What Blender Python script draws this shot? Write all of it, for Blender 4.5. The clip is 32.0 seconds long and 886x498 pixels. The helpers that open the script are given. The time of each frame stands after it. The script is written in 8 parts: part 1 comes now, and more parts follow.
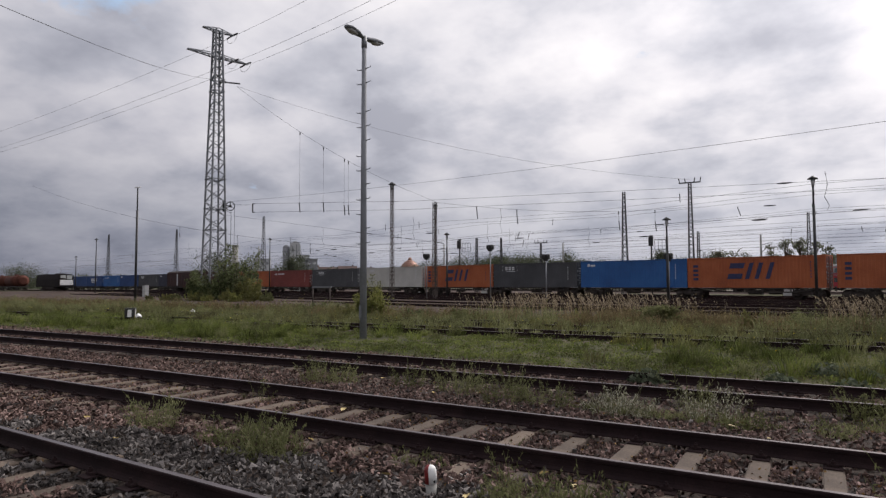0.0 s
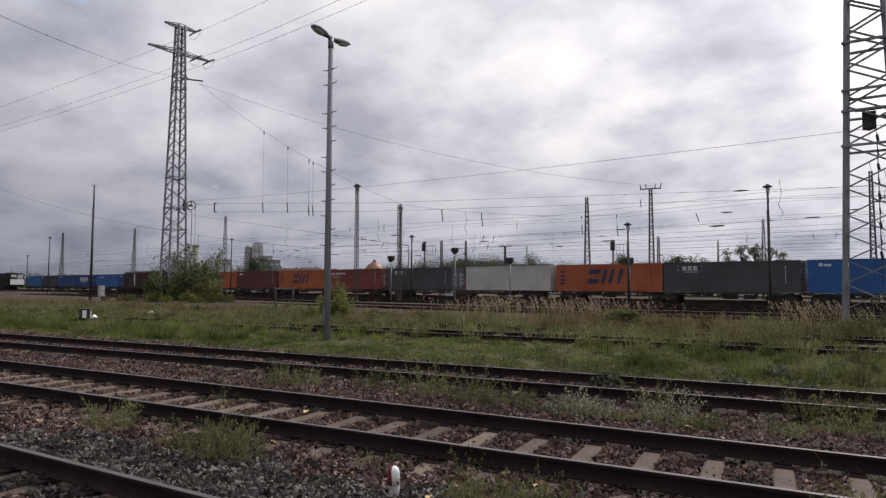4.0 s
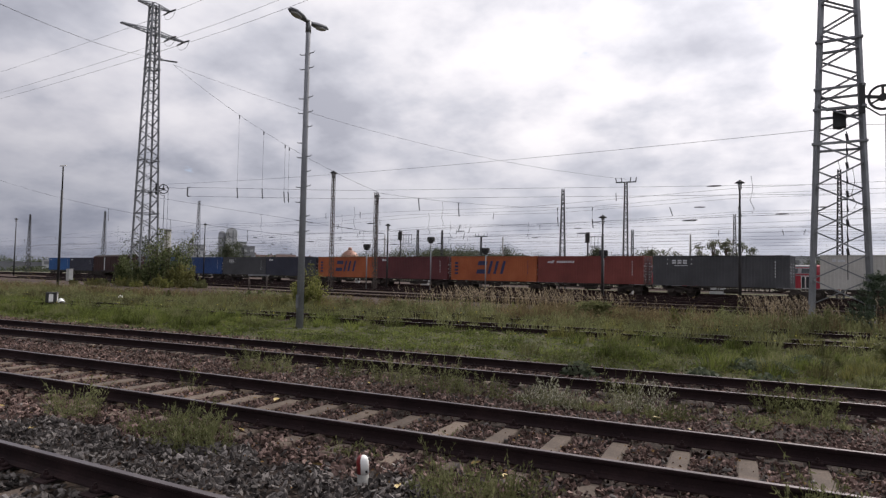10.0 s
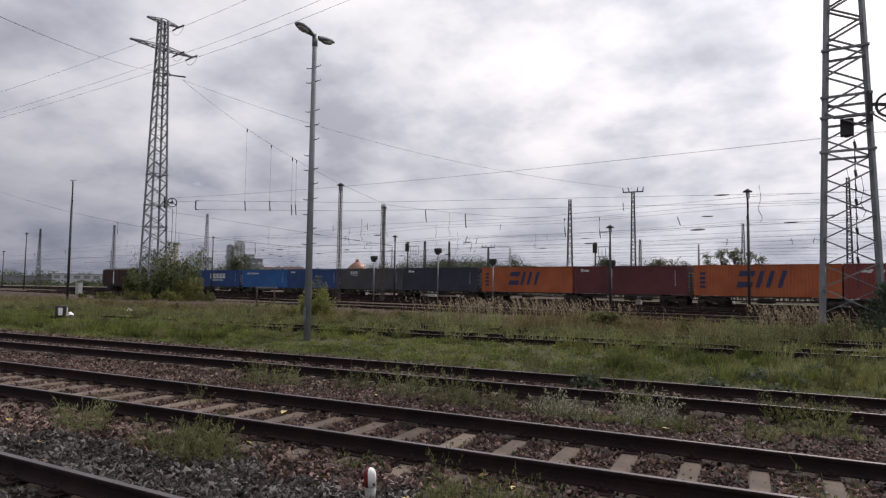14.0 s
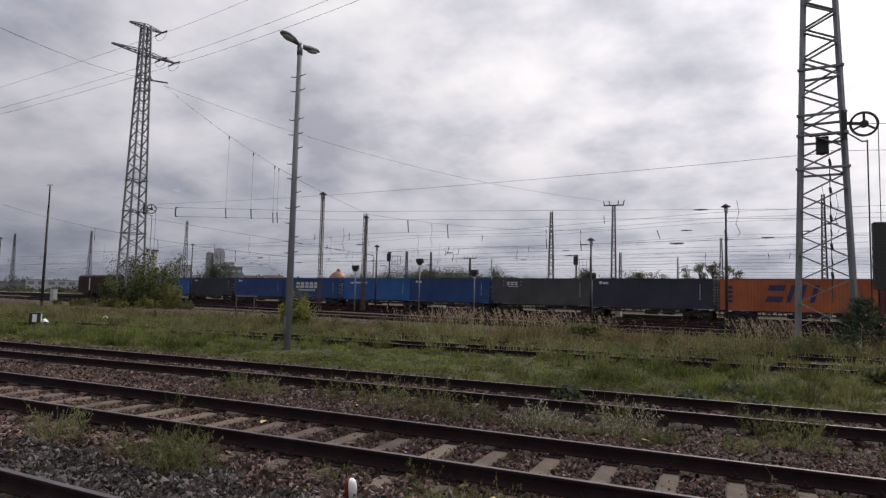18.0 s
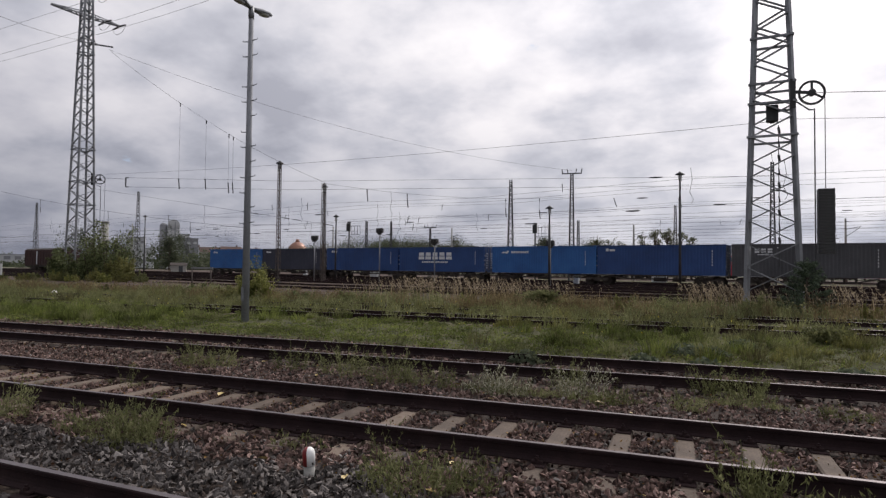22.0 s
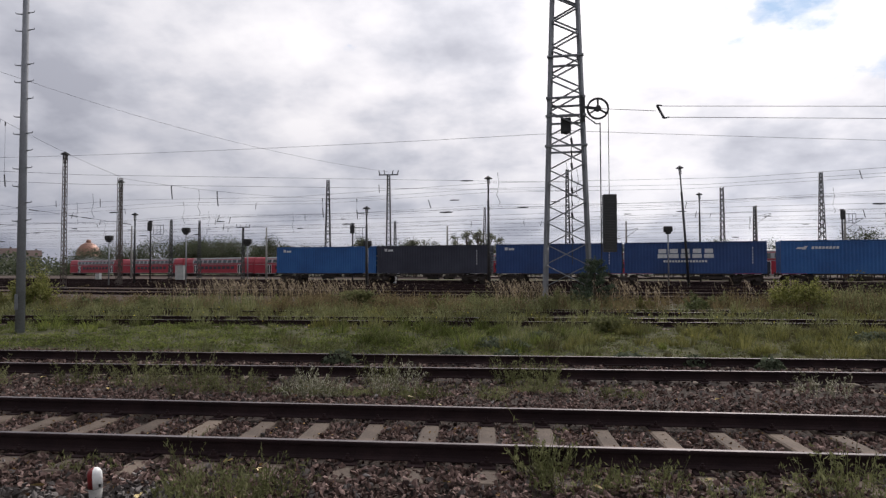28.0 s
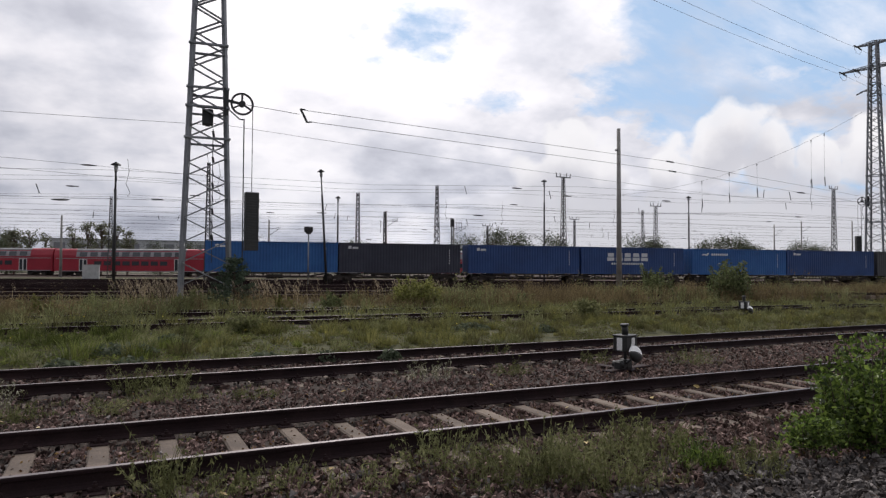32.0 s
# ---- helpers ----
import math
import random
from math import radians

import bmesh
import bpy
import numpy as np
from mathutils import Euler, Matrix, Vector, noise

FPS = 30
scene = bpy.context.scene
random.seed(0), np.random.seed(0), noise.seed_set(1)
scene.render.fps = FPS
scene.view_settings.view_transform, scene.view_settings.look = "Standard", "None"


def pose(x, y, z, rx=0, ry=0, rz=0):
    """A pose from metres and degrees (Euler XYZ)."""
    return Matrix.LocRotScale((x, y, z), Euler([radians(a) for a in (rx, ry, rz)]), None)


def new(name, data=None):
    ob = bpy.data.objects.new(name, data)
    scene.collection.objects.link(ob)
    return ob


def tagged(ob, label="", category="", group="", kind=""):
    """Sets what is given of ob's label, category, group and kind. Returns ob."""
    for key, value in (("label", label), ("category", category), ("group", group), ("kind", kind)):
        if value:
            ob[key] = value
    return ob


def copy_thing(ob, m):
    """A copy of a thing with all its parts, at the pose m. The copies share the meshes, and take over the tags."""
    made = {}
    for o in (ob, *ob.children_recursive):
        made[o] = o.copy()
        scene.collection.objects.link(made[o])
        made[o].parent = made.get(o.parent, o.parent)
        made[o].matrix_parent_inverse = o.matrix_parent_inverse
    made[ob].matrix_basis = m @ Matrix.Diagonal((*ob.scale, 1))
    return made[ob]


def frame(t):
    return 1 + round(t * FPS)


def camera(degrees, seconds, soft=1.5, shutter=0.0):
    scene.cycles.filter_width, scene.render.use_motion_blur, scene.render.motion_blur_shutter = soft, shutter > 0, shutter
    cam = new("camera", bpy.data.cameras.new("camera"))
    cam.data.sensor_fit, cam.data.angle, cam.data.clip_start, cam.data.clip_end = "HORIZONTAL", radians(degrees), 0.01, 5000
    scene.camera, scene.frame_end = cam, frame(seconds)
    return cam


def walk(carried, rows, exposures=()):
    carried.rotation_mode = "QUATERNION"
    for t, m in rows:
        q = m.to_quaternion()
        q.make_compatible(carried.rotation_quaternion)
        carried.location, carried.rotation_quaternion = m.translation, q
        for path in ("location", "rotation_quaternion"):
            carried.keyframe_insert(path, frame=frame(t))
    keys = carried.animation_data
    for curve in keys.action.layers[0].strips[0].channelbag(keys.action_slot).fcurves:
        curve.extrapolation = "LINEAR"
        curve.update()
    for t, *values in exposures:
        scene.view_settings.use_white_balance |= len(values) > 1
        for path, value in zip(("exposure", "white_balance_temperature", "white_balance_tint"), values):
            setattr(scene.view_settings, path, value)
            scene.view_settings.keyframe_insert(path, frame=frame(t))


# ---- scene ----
# World: x along the near tracks, y away from the eye towards the yard, z up.
cam = camera(69.26, 32.0, soft=1.3)
PATH = [
    (0, -0.049, 0.001, 1.703, 93.302, 0.202, 30.069),
    (0.5, -0.054, 0.001, 1.703, 93.166, -0.303, 29.928),
    (1, -0.054, -0.008, 1.705, 93.218, -0.826, 29.625),
    (1.5, -0.052, -0.018, 1.706, 93.337, -1.135, 29.157),
    (2, -0.043, -0.036, 1.705, 93.632, -1.183, 28.568),
    (2.5, -0.028, -0.052, 1.708, 93.832, -1.092, 27.834),
    (3, -0.033, -0.033, 1.704, 93.885, -0.406, 27.479),
    (3.5, -0.035, -0.031, 1.702, 93.765, -0.58, 27.139),
    (4, -0.035, -0.035, 1.699, 93.526, -0.2, 26.895),
    (4.5, -0.032, -0.037, 1.696, 93.154, 0.138, 26.755),
    (6.5, -0.033, -0.013, 1.7, 92.663, 0.077, 26.153),
    (7, -0.033, -0.007, 1.696, 92.698, 0.077, 26.097),
    (7.5, -0.03, 0.005, 1.696, 92.81, 0.031, 26.011),
    (8, -0.03, 0.016, 1.694, 92.869, 0.094, 25.773),
    (8.5, -0.029, 0.024, 1.691, 92.824, -0.276, 25.463),
    (9, -0.031, 0.027, 1.69, 92.686, -0.91, 25.115),
    (9.5, -0.03, 0.014, 1.695, 92.613, -1.031, 24.87),
    (10, -0.03, 0.009, 1.699, 92.6, -1.13, 24.723),
    (10.5, -0.032, 0.015, 1.697, 92.651, -0.884, 24.817),
    (11, -0.024, 0.017, 1.695, 92.72, -0.669, 24.995),
    (11.5, -0.025, 0.022, 1.696, 92.756, -0.757, 25.093),
    (12, -0.021, 0.017, 1.696, 92.913, -0.611, 25.224),
    (12.5, -0.02, 0.012, 1.697, 93.119, -0.624, 25.301),
    (13, -0.018, 0.01, 1.697, 93.373, -0.584, 25.4),
    (13.5, -0.022, 0.02, 1.699, 93.494, -0.457, 25.45),
    (14, -0.022, 0.013, 1.698, 93.593, -0.753, 25.389),
    (14.5, -0.022, 0.007, 1.698, 93.615, -0.772, 25.3),
    (16.5, -0.029, -0.013, 1.696, 93.851, -1.866, 24.48),
    (17, -0.03, -0.014, 1.694, 94.046, -1.785, 24.257),
    (17.5, -0.033, -0.029, 1.699, 94.237, -2.121, 24.062),
    (18, -0.027, -0.019, 1.696, 94.561, -1.376, 23.709),
    (18.5, -0.019, -0.01, 1.69, 94.44, -1.177, 23.098),
    (19, -0.02, 0.011, 1.686, 93.465, -0.752, 22.517),
    (19.5, -0.023, 0.02, 1.683, 92.719, -0.783, 22.07),
    (20, -0.024, 0.02, 1.682, 92.31, -0.522, 21.628),
    (20.5, -0.019, 0.017, 1.686, 92.058, -0.474, 21.26),
    (21, -0.015, 0.023, 1.688, 91.888, -0.528, 20.925),
    (21.5, -0.01, 0.025, 1.688, 91.85, -0.574, 20.625),
    (22, -0.001, 0.016, 1.688, 91.875, -0.602, 20.218),
    (22.5, -0.004, 0.014, 1.692, 91.91, -0.695, 19.698),
    (23, -0.003, 0.008, 1.69, 92.077, -0.724, 19.241),
    (23.5, -0.008, 0.007, 1.69, 92.295, -0.857, 18.818),
    (24, -0.002, 0.008, 1.689, 92.653, -0.939, 18.442),
    (24.5, 0.001, 0.005, 1.689, 92.962, -1.102, 18.07),
    (26.5, 0.029, 0.016, 1.676, 92.863, -0.312, 12.759),
    (27, 0.045, 0.014, 1.675, 92.53, -0.227, 10.257),
    (27.5, 0.062, 0.013, 1.676, 92.251, 0.022, 7.196),
    (28, 0.076, -0, 1.677, 91.961, 0.197, 4.102),
    (28.5, 0.084, -0.014, 1.687, 91.697, 0.038, 1.838),
    (29, 0.098, -0.005, 1.69, 91.462, -0.379, -1.295),
    (29.5, 0.093, -0.006, 1.693, 91.351, -0.244, -3.974),
    (30, 0.103, -0.002, 1.699, 91.289, -0.418, -8.047),
    (30.5, 0.12, -0, 1.699, 91.287, -0.112, -13.488),
    (31, 0.126, -0.008, 1.702, 91.487, -0.37, -17.314),
    (31.5, 0.146, -0.022, 1.704, 91.858, -0.486, -22.091),
    (32, 0.152, -0.032, 1.709, 91.809, -0.258, -27.048),
]
EXPO = [(0.0, 0.0, 6550, 14), (4.0, 0.0, 6550, 14), (7.0, 0.05, 6550, 14), (9.0, 0.12, 6550, 14), (11.0, 0.18, 6550, 14), (13.0, 0.12, 6550, 14), (16.5, 0.0, 6550, 14), (19.0, -0.1, 6550, 14), (22.0, 0.02, 6550, 14), (26.5, 0.08, 6520, 13.7), (27.0, 0.08, 6510, 13.6), (28.0, 0.03, 6500, 13.5), (31.0, -0.04, 6470, 13.5), (32.0, -0.04, 6450, 13.5)]
walk(cam, [(t, pose(*r)) for t, *r in PATH], EXPO)

# ---------------------------------------------------------------- light
SUN_EL, SUN_AZ = radians(42), radians(-18)     # azimuth from +y towards -x


def make_world():
    w = bpy.data.worlds.new("sky")
    scene.world = w
    w.use_nodes = True
    nt = w.node_tree
    N, L = nt.nodes, nt.links
    for n in list(N):
        N.remove(n)
    out, bg = N.new("ShaderNodeOutputWorld"), N.new("ShaderNodeBackground")
    sky = N.new("ShaderNodeTexSky")
    sky.sky_type, sky.sun_disc = "NISHITA", False
    sky.sun_elevation, sky.sun_rotation = SUN_EL, -SUN_AZ
    sky.air_density, sky.dust_density = 1.0, 0.6
    tc, sep = N.new("ShaderNodeTexCoord"), N.new("ShaderNodeSeparateXYZ")
    L.new(tc.outputs["Generated"], sep.inputs[0])

    def m(op, a, b=0.0, clamp=False):
        n = N.new("ShaderNodeMath")
        n.operation, n.use_clamp = op, clamp
        n.inputs[2].default_value = 0.5
        for i, v in enumerate((a, b)):
            if isinstance(v, (int, float)):
                n.inputs[i].default_value = v
            else:
                L.new(v, n.inputs[i])
        return n.outputs[0]

    def ramp(v, stops):
        n = N.new("ShaderNodeValToRGB")
        e = n.color_ramp.elements
        while len(e) < len(stops):
            e.new(0.5)
        for el, (p, c) in zip(e, stops):
            el.position, el.color = p, (*c, 1)
        L.new(v, n.inputs[0])
        return n.outputs[0]

    def mix(f, a, b, kind="MIX"):
        n = N.new("ShaderNodeMix")
        n.data_type, n.blend_type = "RGBA", kind
        for s, v in ((n.inputs[0], f), (n.inputs[6], a), (n.inputs[7], b)):
            if isinstance(v, (int, float)):
                s.default_value = v
            elif isinstance(v, tuple):
                s.default_value = (*v, 1)
            else:
                L.new(v, s)
        return n.outputs[2]

    def clouds(scale, detail, rough, shift, stretch=1.0):
        comb = N.new("ShaderNodeCombineXYZ")
        d = m("ADD", m("MAXIMUM", sep.outputs[2], 0.0), 0.34)
        L.new(m("DIVIDE", sep.outputs[0], d), comb.inputs[0])
        L.new(m("MULTIPLY", m("DIVIDE", sep.outputs[1], d), stretch), comb.inputs[1])
        comb.inputs[2].default_value = shift
        n = N.new("ShaderNodeTexNoise")
        n.inputs["Scale"].default_value, n.inputs["Detail"].default_value = scale, detail
        n.inputs["Roughness"].default_value, n.inputs["Distortion"].default_value = rough, 0.0
        L.new(comb.outputs[0], n.inputs["Vector"])
        return n.outputs[0]

    lit = clouds(1.7, 5, 0.46, 5.3)
    fine = clouds(4.4, 6, 0.52, 9.4)
    body = m("ADD", m("MULTIPLY", lit, 0.50), m("MULTIPLY", fine, 0.50))
    cloud = ramp(body, [(0.36, (0.49, 0.51, 0.57)), (0.44, (0.645, 0.665, 0.72)), (0.51, (0.82, 0.825, 0.86)), (0.60, (0.98, 0.975, 0.985))])
    # the cover opens towards +x
    def clearing(az, el, tight):
        gap = N.new("ShaderNodeVectorMath")
        gap.operation = "DOT_PRODUCT"
        L.new(tc.outputs["Generated"], gap.inputs[0])
        a, e = radians(az), radians(el)
        gap.inputs[1].default_value = (math.sin(a) * math.cos(e), math.cos(a) * math.cos(e), math.sin(e))
        return m("POWER", m("MAXIMUM", gap.outputs[1], 0.0), tight)

    gaps = m("ADD", m("MULTIPLY", clearing(52, 18, 22.0), 0.54), m("MULTIPLY", clearing(25, 25, 90.0), 0.36))
    gaps = m("ADD", gaps, m("MULTIPLY", clearing(-58, 25, 110.0), 0.49))
    gaps = m("ADD", gaps, m("MULTIPLY", clearing(-13, 21, 420.0), 0.2))
    ragged = m("ADD", m("MULTIPLY", clouds(2.4, 9, 0.56, 21.7), 0.75), m("MULTIPLY", clouds(7.0, 6, 0.6, 3.1), 0.25))
    hole = m("SUBTRACT", m("ADD", m("MULTIPLY", ragged, 1.6), 0.03), gaps)
    cover = ramp(hole, [(0.40, (0, 0, 0)), (0.47, (0.55, 0.55, 0.55)), (0.52, (1, 1, 1))])
    low_dull = ramp(sep.outputs[2], [(0.0, (0.50, 0.52, 0.58)), (0.10, (0.65, 0.67, 0.71)), (0.22, (0.95, 0.95, 0.96)), (0.34, (1.06, 1.06, 1.06))])
    low_bright = ramp(sep.outputs[2], [(0.0, (0.86, 0.88, 0.92)), (0.10, (0.94, 0.95, 0.97)), (0.22, (1.0, 1.0, 1.0)), (0.34, (1.06, 1.06, 1.06))])
    low = mix(ramp(m("MULTIPLY_ADD", sep.outputs[0], 0.5), [(0.27, (0, 0, 0)), (0.70, (1, 1, 1)), (0.9, (0.6, 0.6, 0.6))]), low_dull, low_bright)
    side = ramp(m("MULTIPLY_ADD", sep.outputs[0], 0.5), [(0.05, (0.74, 0.75, 0.78)), (0.30, (1, 1, 1)), (0.8, (1.1, 1.1, 1.1))])
    cloud = mix(1.0, cloud, side, "MULTIPLY")
    cloud = mix(1.0, cloud, low, "MULTIPLY")
    glow = N.new("ShaderNodeVectorMath")
    glow.operation = "DOT_PRODUCT"
    L.new(tc.outputs["Generated"], glow.inputs[0])
    glow.inputs[1].default_value = (-math.sin(SUN_AZ) * math.cos(SUN_EL), math.cos(SUN_AZ) * math.cos(SUN_EL), math.sin(SUN_EL))
    g = m("POWER", m("MAXIMUM", glow.outputs[1], 0.0), 9.0)
    thick = ramp(m("MULTIPLY_ADD", glow.outputs[1], 0.5), [(0.0, (0.25, 0.26, 0.28)), (0.72, (1, 1, 1))])
    cloud = mix(1.0, cloud, thick, "MULTIPLY")
    cloud = mix(1.0, cloud, mix(g, (1, 1, 1), (1.55, 1.52, 1.48)), "MULTIPLY")
    blue = mix(1.0, sky.outputs[0], (0.105, 0.105, 0.105), "MULTIPLY")
    blue = mix(0.85, blue, (0.50, 0.71, 0.97))
    veil = ramp(clouds(3.2, 7, 0.6, 14.2, 2.2), [(0.42, (0, 0, 0)), (0.72, (0.7, 0.7, 0.7))])
    heaven = mix(cover, mix(veil, blue, cloud), cloud)
    # a bank of heaped clouds towards +x, white at its rim and grey below
    az = m("ARCTAN2", sep.outputs[0], sep.outputs[1])
    flat = N.new("ShaderNodeCombineXYZ")
    L.new(az, flat.inputs[0])
    L.new(sep.outputs[2], flat.inputs[1])
    puff, heap = N.new("ShaderNodeTexNoise"), N.new("ShaderNodeTexVoronoi")
    puff.inputs["Scale"].default_value, puff.inputs["Detail"].default_value = 15.0, 6.0
    heap.feature = "SMOOTH_F1"
    heap.inputs["Scale"].default_value, heap.inputs["Smoothness"].default_value = 24.0, 0.4
    L.new(flat.outputs[0], puff.inputs["Vector"])
    L.new(flat.outputs[0], heap.inputs["Vector"])

    # rounded heaps (azimuth, elevation, radius) over a flat base
    inside = m("SUBTRACT", 0.125, sep.outputs[2])
    crest = 0.125
    for a, e, r in ((0.66, 0.165, 0.066), (0.62, 0.145, 0.05), (0.71, 0.15, 0.05), (0.905, 0.205, 0.05), (0.87, 0.19, 0.035), (0.945, 0.185, 0.035), (0.81, 0.155, 0.045), (0.877, 0.155, 0.052), (0.943, 0.15, 0.05), (1.004, 0.145, 0.045), (1.07, 0.15, 0.06)):
        u, v = m("SUBTRACT", az, a), m("SUBTRACT", sep.outputs[2], e)
        far = m("SQRT", m("ADD", m("MULTIPLY", u, u), m("MULTIPLY", v, v)))
        inside = m("MAXIMUM", inside, m("SUBTRACT", r, far))
        crest = m("MAXIMUM", crest, m("ADD", m("SQRT", m("MAXIMUM", m("SUBTRACT", r * r, m("MULTIPLY", u, u)), 0.0)), e - 0.012))
    inside = m("ADD", inside, m("MULTIPLY", m("SUBTRACT", puff.outputs[0], 0.5), 0.055))
    inside = m("ADD", inside, m("MULTIPLY", m("SUBTRACT", 0.3, heap.outputs[0]), 0.035))
    shape = ramp(m("MULTIPLY", inside, 10.0), [(0.0, (0, 0, 0)), (0.10, (0.9, 0.9, 0.9)), (0.3, (1, 1, 1))])
    window = ramp(az, [(0.50, (0, 0, 0)), (0.60, (1, 1, 1))])
    depth = m("ADD", m("SUBTRACT", crest, sep.outputs[2]), m("MULTIPLY", m("SUBTRACT", puff.outputs[0], 0.5), 0.09))
    tone = ramp(m("MULTIPLY", depth, 5.0), [(0.06, (1.04, 1.04, 1.04)), (0.20, (0.96, 0.96, 0.97)), (0.38, (0.70, 0.71, 0.755)), (0.8, (0.72, 0.73, 0.765))])
    L.new(mix(mix(1.0, shape, window, "MULTIPLY"), heaven, tone), bg.inputs[0])
    bg.inputs[1].default_value = 0.92
    L.new(bg.outputs[0], out.inputs[0])


make_world()
sun = new("sun", bpy.data.lights.new("sun", "SUN"))
sun.data.energy, sun.data.angle, sun.data.color = 2.7, radians(5), (1.0, 0.95, 0.88)
sun.rotation_euler = Vector((-math.sin(SUN_AZ) * math.cos(SUN_EL), math.cos(SUN_AZ) * math.cos(SUN_EL), math.sin(SUN_EL))).to_track_quat("Z", "Y").to_euler()


# ---------------------------------------------------------------- materials
def surface(name, stops, rough=0.8, metal=0.0, scale=4.0, fine=40.0, bump=0.3, depth=0.01, spec=0.5, per="", coord="Object", through_light=0.0, share=0.5):
    """Base colours over coarse and fine noise; per: "object" or "island" for a random offset."""
    ma = bpy.data.materials.new(name)
    ma.use_nodes = True
    nt = ma.node_tree
    N, L = nt.nodes, nt.links
    bs = N["Principled BSDF"]
    bs.inputs["Roughness"].default_value, bs.inputs["Metallic"].default_value = rough, metal
    bs.inputs["Specular IOR Level"].default_value = spec
    tc = N.new("ShaderNodeTexCoord")
    src = tc.outputs["Object"]
    if coord == "World":
        src = N.new("ShaderNodeNewGeometry").outputs["Position"]
    n1, n2 = N.new("ShaderNodeTexNoise"), N.new("ShaderNodeTexNoise")
    for n, s, d in ((n1, scale, 4), (n2, fine, 3)):
        n.inputs["Scale"].default_value, n.inputs["Detail"].default_value = s, d
        L.new(src, n.inputs["Vector"])
    a = N.new("ShaderNodeMath")
    a.operation = "MULTIPLY_ADD"
    L.new(n2.outputs[0], a.inputs[0])
    a.inputs[1].default_value = 0.4
    h = N.new("ShaderNodeMath")
    h.operation = "MULTIPLY"
    L.new(n1.outputs[0], h.inputs[0])
    h.inputs[1].default_value = 0.6
    L.new(h.outputs[0], a.inputs[2])
    val = a.outputs[0]
    if per:
        r = N.new("ShaderNodeObjectInfo").outputs["Random"] if per == "object" else N.new("ShaderNodeNewGeometry").outputs["Random Per Island"]
        b = N.new("ShaderNodeMath")
        b.operation = "MULTIPLY_ADD"
        L.new(r, b.inputs[0])
        b.inputs[1].default_value = share
        c = N.new("ShaderNodeMath")
        c.operation = "MULTIPLY_ADD"
        L.new(val, c.inputs[0])
        c.inputs[1].default_value = 0.5 if share == 0.5 else 1.3
        c.inputs[2].default_value = 0.0 if share == 0.5 else 0.5 - share / 2 - 0.65
        L.new(c.outputs[0], b.inputs[2])
        val = b.outputs[0]
    rp = N.new("ShaderNodeValToRGB")
    e = rp.color_ramp.elements
    while len(e) < len(stops):
        e.new(0.5)
    for i, (el, col) in enumerate(zip(e, stops)):
        el.position, el.color = 0.3 + 0.4 * i / max(1, len(stops) - 1), (*col, 1)
    L.new(val, rp.inputs[0])
    L.new(rp.outputs[0], bs.inputs["Base Color"])
    if bump:
        bp = N.new("ShaderNodeBump")
        bp.inputs["Strength"].default_value, bp.inputs["Distance"].default_value = bump, depth
        L.new(n2.outputs[0], bp.inputs["Height"])
        L.new(bp.outputs[0], bs.inputs["Normal"])
    if through_light:      # thin leaves let light through
        tr, mx = N.new("ShaderNodeBsdfTranslucent"), N.new("ShaderNodeMixShader")
        mx.inputs[0].default_value = through_light
        L.new(rp.outputs[0], tr.inputs[0])
        L.new(bs.outputs[0], mx.inputs[1])
        L.new(tr.outputs[0], mx.inputs[2])
        L.new(mx.outputs[0], N["Material Output"].inputs[0])
    return ma


M_RAIL = surface("rusty_rail_steel", [(0.010, 0.0054, 0.0062), (0.019, 0.0102, 0.0112), (0.034, 0.019, 0.019)], 0.85, 0.0, 3, 60, spec=0.2)
M_HEAD = surface("worn_rail_head", [(0.060, 0.046, 0.048), (0.098, 0.080, 0.083), (0.155, 0.134, 0.138)], 0.45, 0.5, 1.5, 80, 0.1, 0.002)
M_RUSTHEAD = surface("rusty_rail_head", [(0.050, 0.030, 0.024), (0.085, 0.055, 0.044), (0.13, 0.09, 0.075)], 0.8, 0.1, 1.5, 60, 0.1, 0.002, spec=0.25)
M_SLEEPER = surface("weathered_concrete_sleeper", [(0.062, 0.044, 0.033), (0.112, 0.083, 0.063), (0.168, 0.128, 0.098)], 0.9, 0, 2.5, 45, 0.4, 0.006, per="object", share=0.3)
M_STONE = surface("ballast_stone", [(0.026, 0.016, 0.0145), (0.108, 0.069, 0.058), (0.27, 0.19, 0.168)], 0.95, 0, 3, 60, 0.4, 0.006, per="island", coord="World", spec=0.2, share=0.34)
M_STONE_GREY = surface("grey_ballast_stone", [(0.024, 0.021, 0.020), (0.084, 0.074, 0.070), (0.20, 0.182, 0.172)], 0.9, 0, 3, 60, 0.4, 0.006, per="island", coord="World", spec=0.25, share=0.34)
M_GALV = surface("galvanised_steel", [(0.13, 0.138, 0.15), (0.20, 0.21, 0.225), (0.29, 0.30, 0.32)], 0.55, 0.5, 1.2, 20, 0.15, 0.003)
M_DARKSTEEL = surface("dark_painted_steel", [(0.02, 0.021, 0.022), (0.035, 0.036, 0.038), (0.06, 0.06, 0.06)], 0.6, 0.3, 1.5, 25, 0.2, 0.004)
M_WIRE = surface("aged_cable", [(0.02, 0.02, 0.021), (0.04, 0.04, 0.042), (0.06, 0.06, 0.06)], 0.6, 0.5, 1, 10, 0)
M_RUSTMAST = surface("rust_brown_mast_steel", [(0.035, 0.028, 0.025), (0.07, 0.055, 0.048), (0.12, 0.098, 0.088)], 0.8, 0.2, 1.5, 25, 0.3, 0.004)
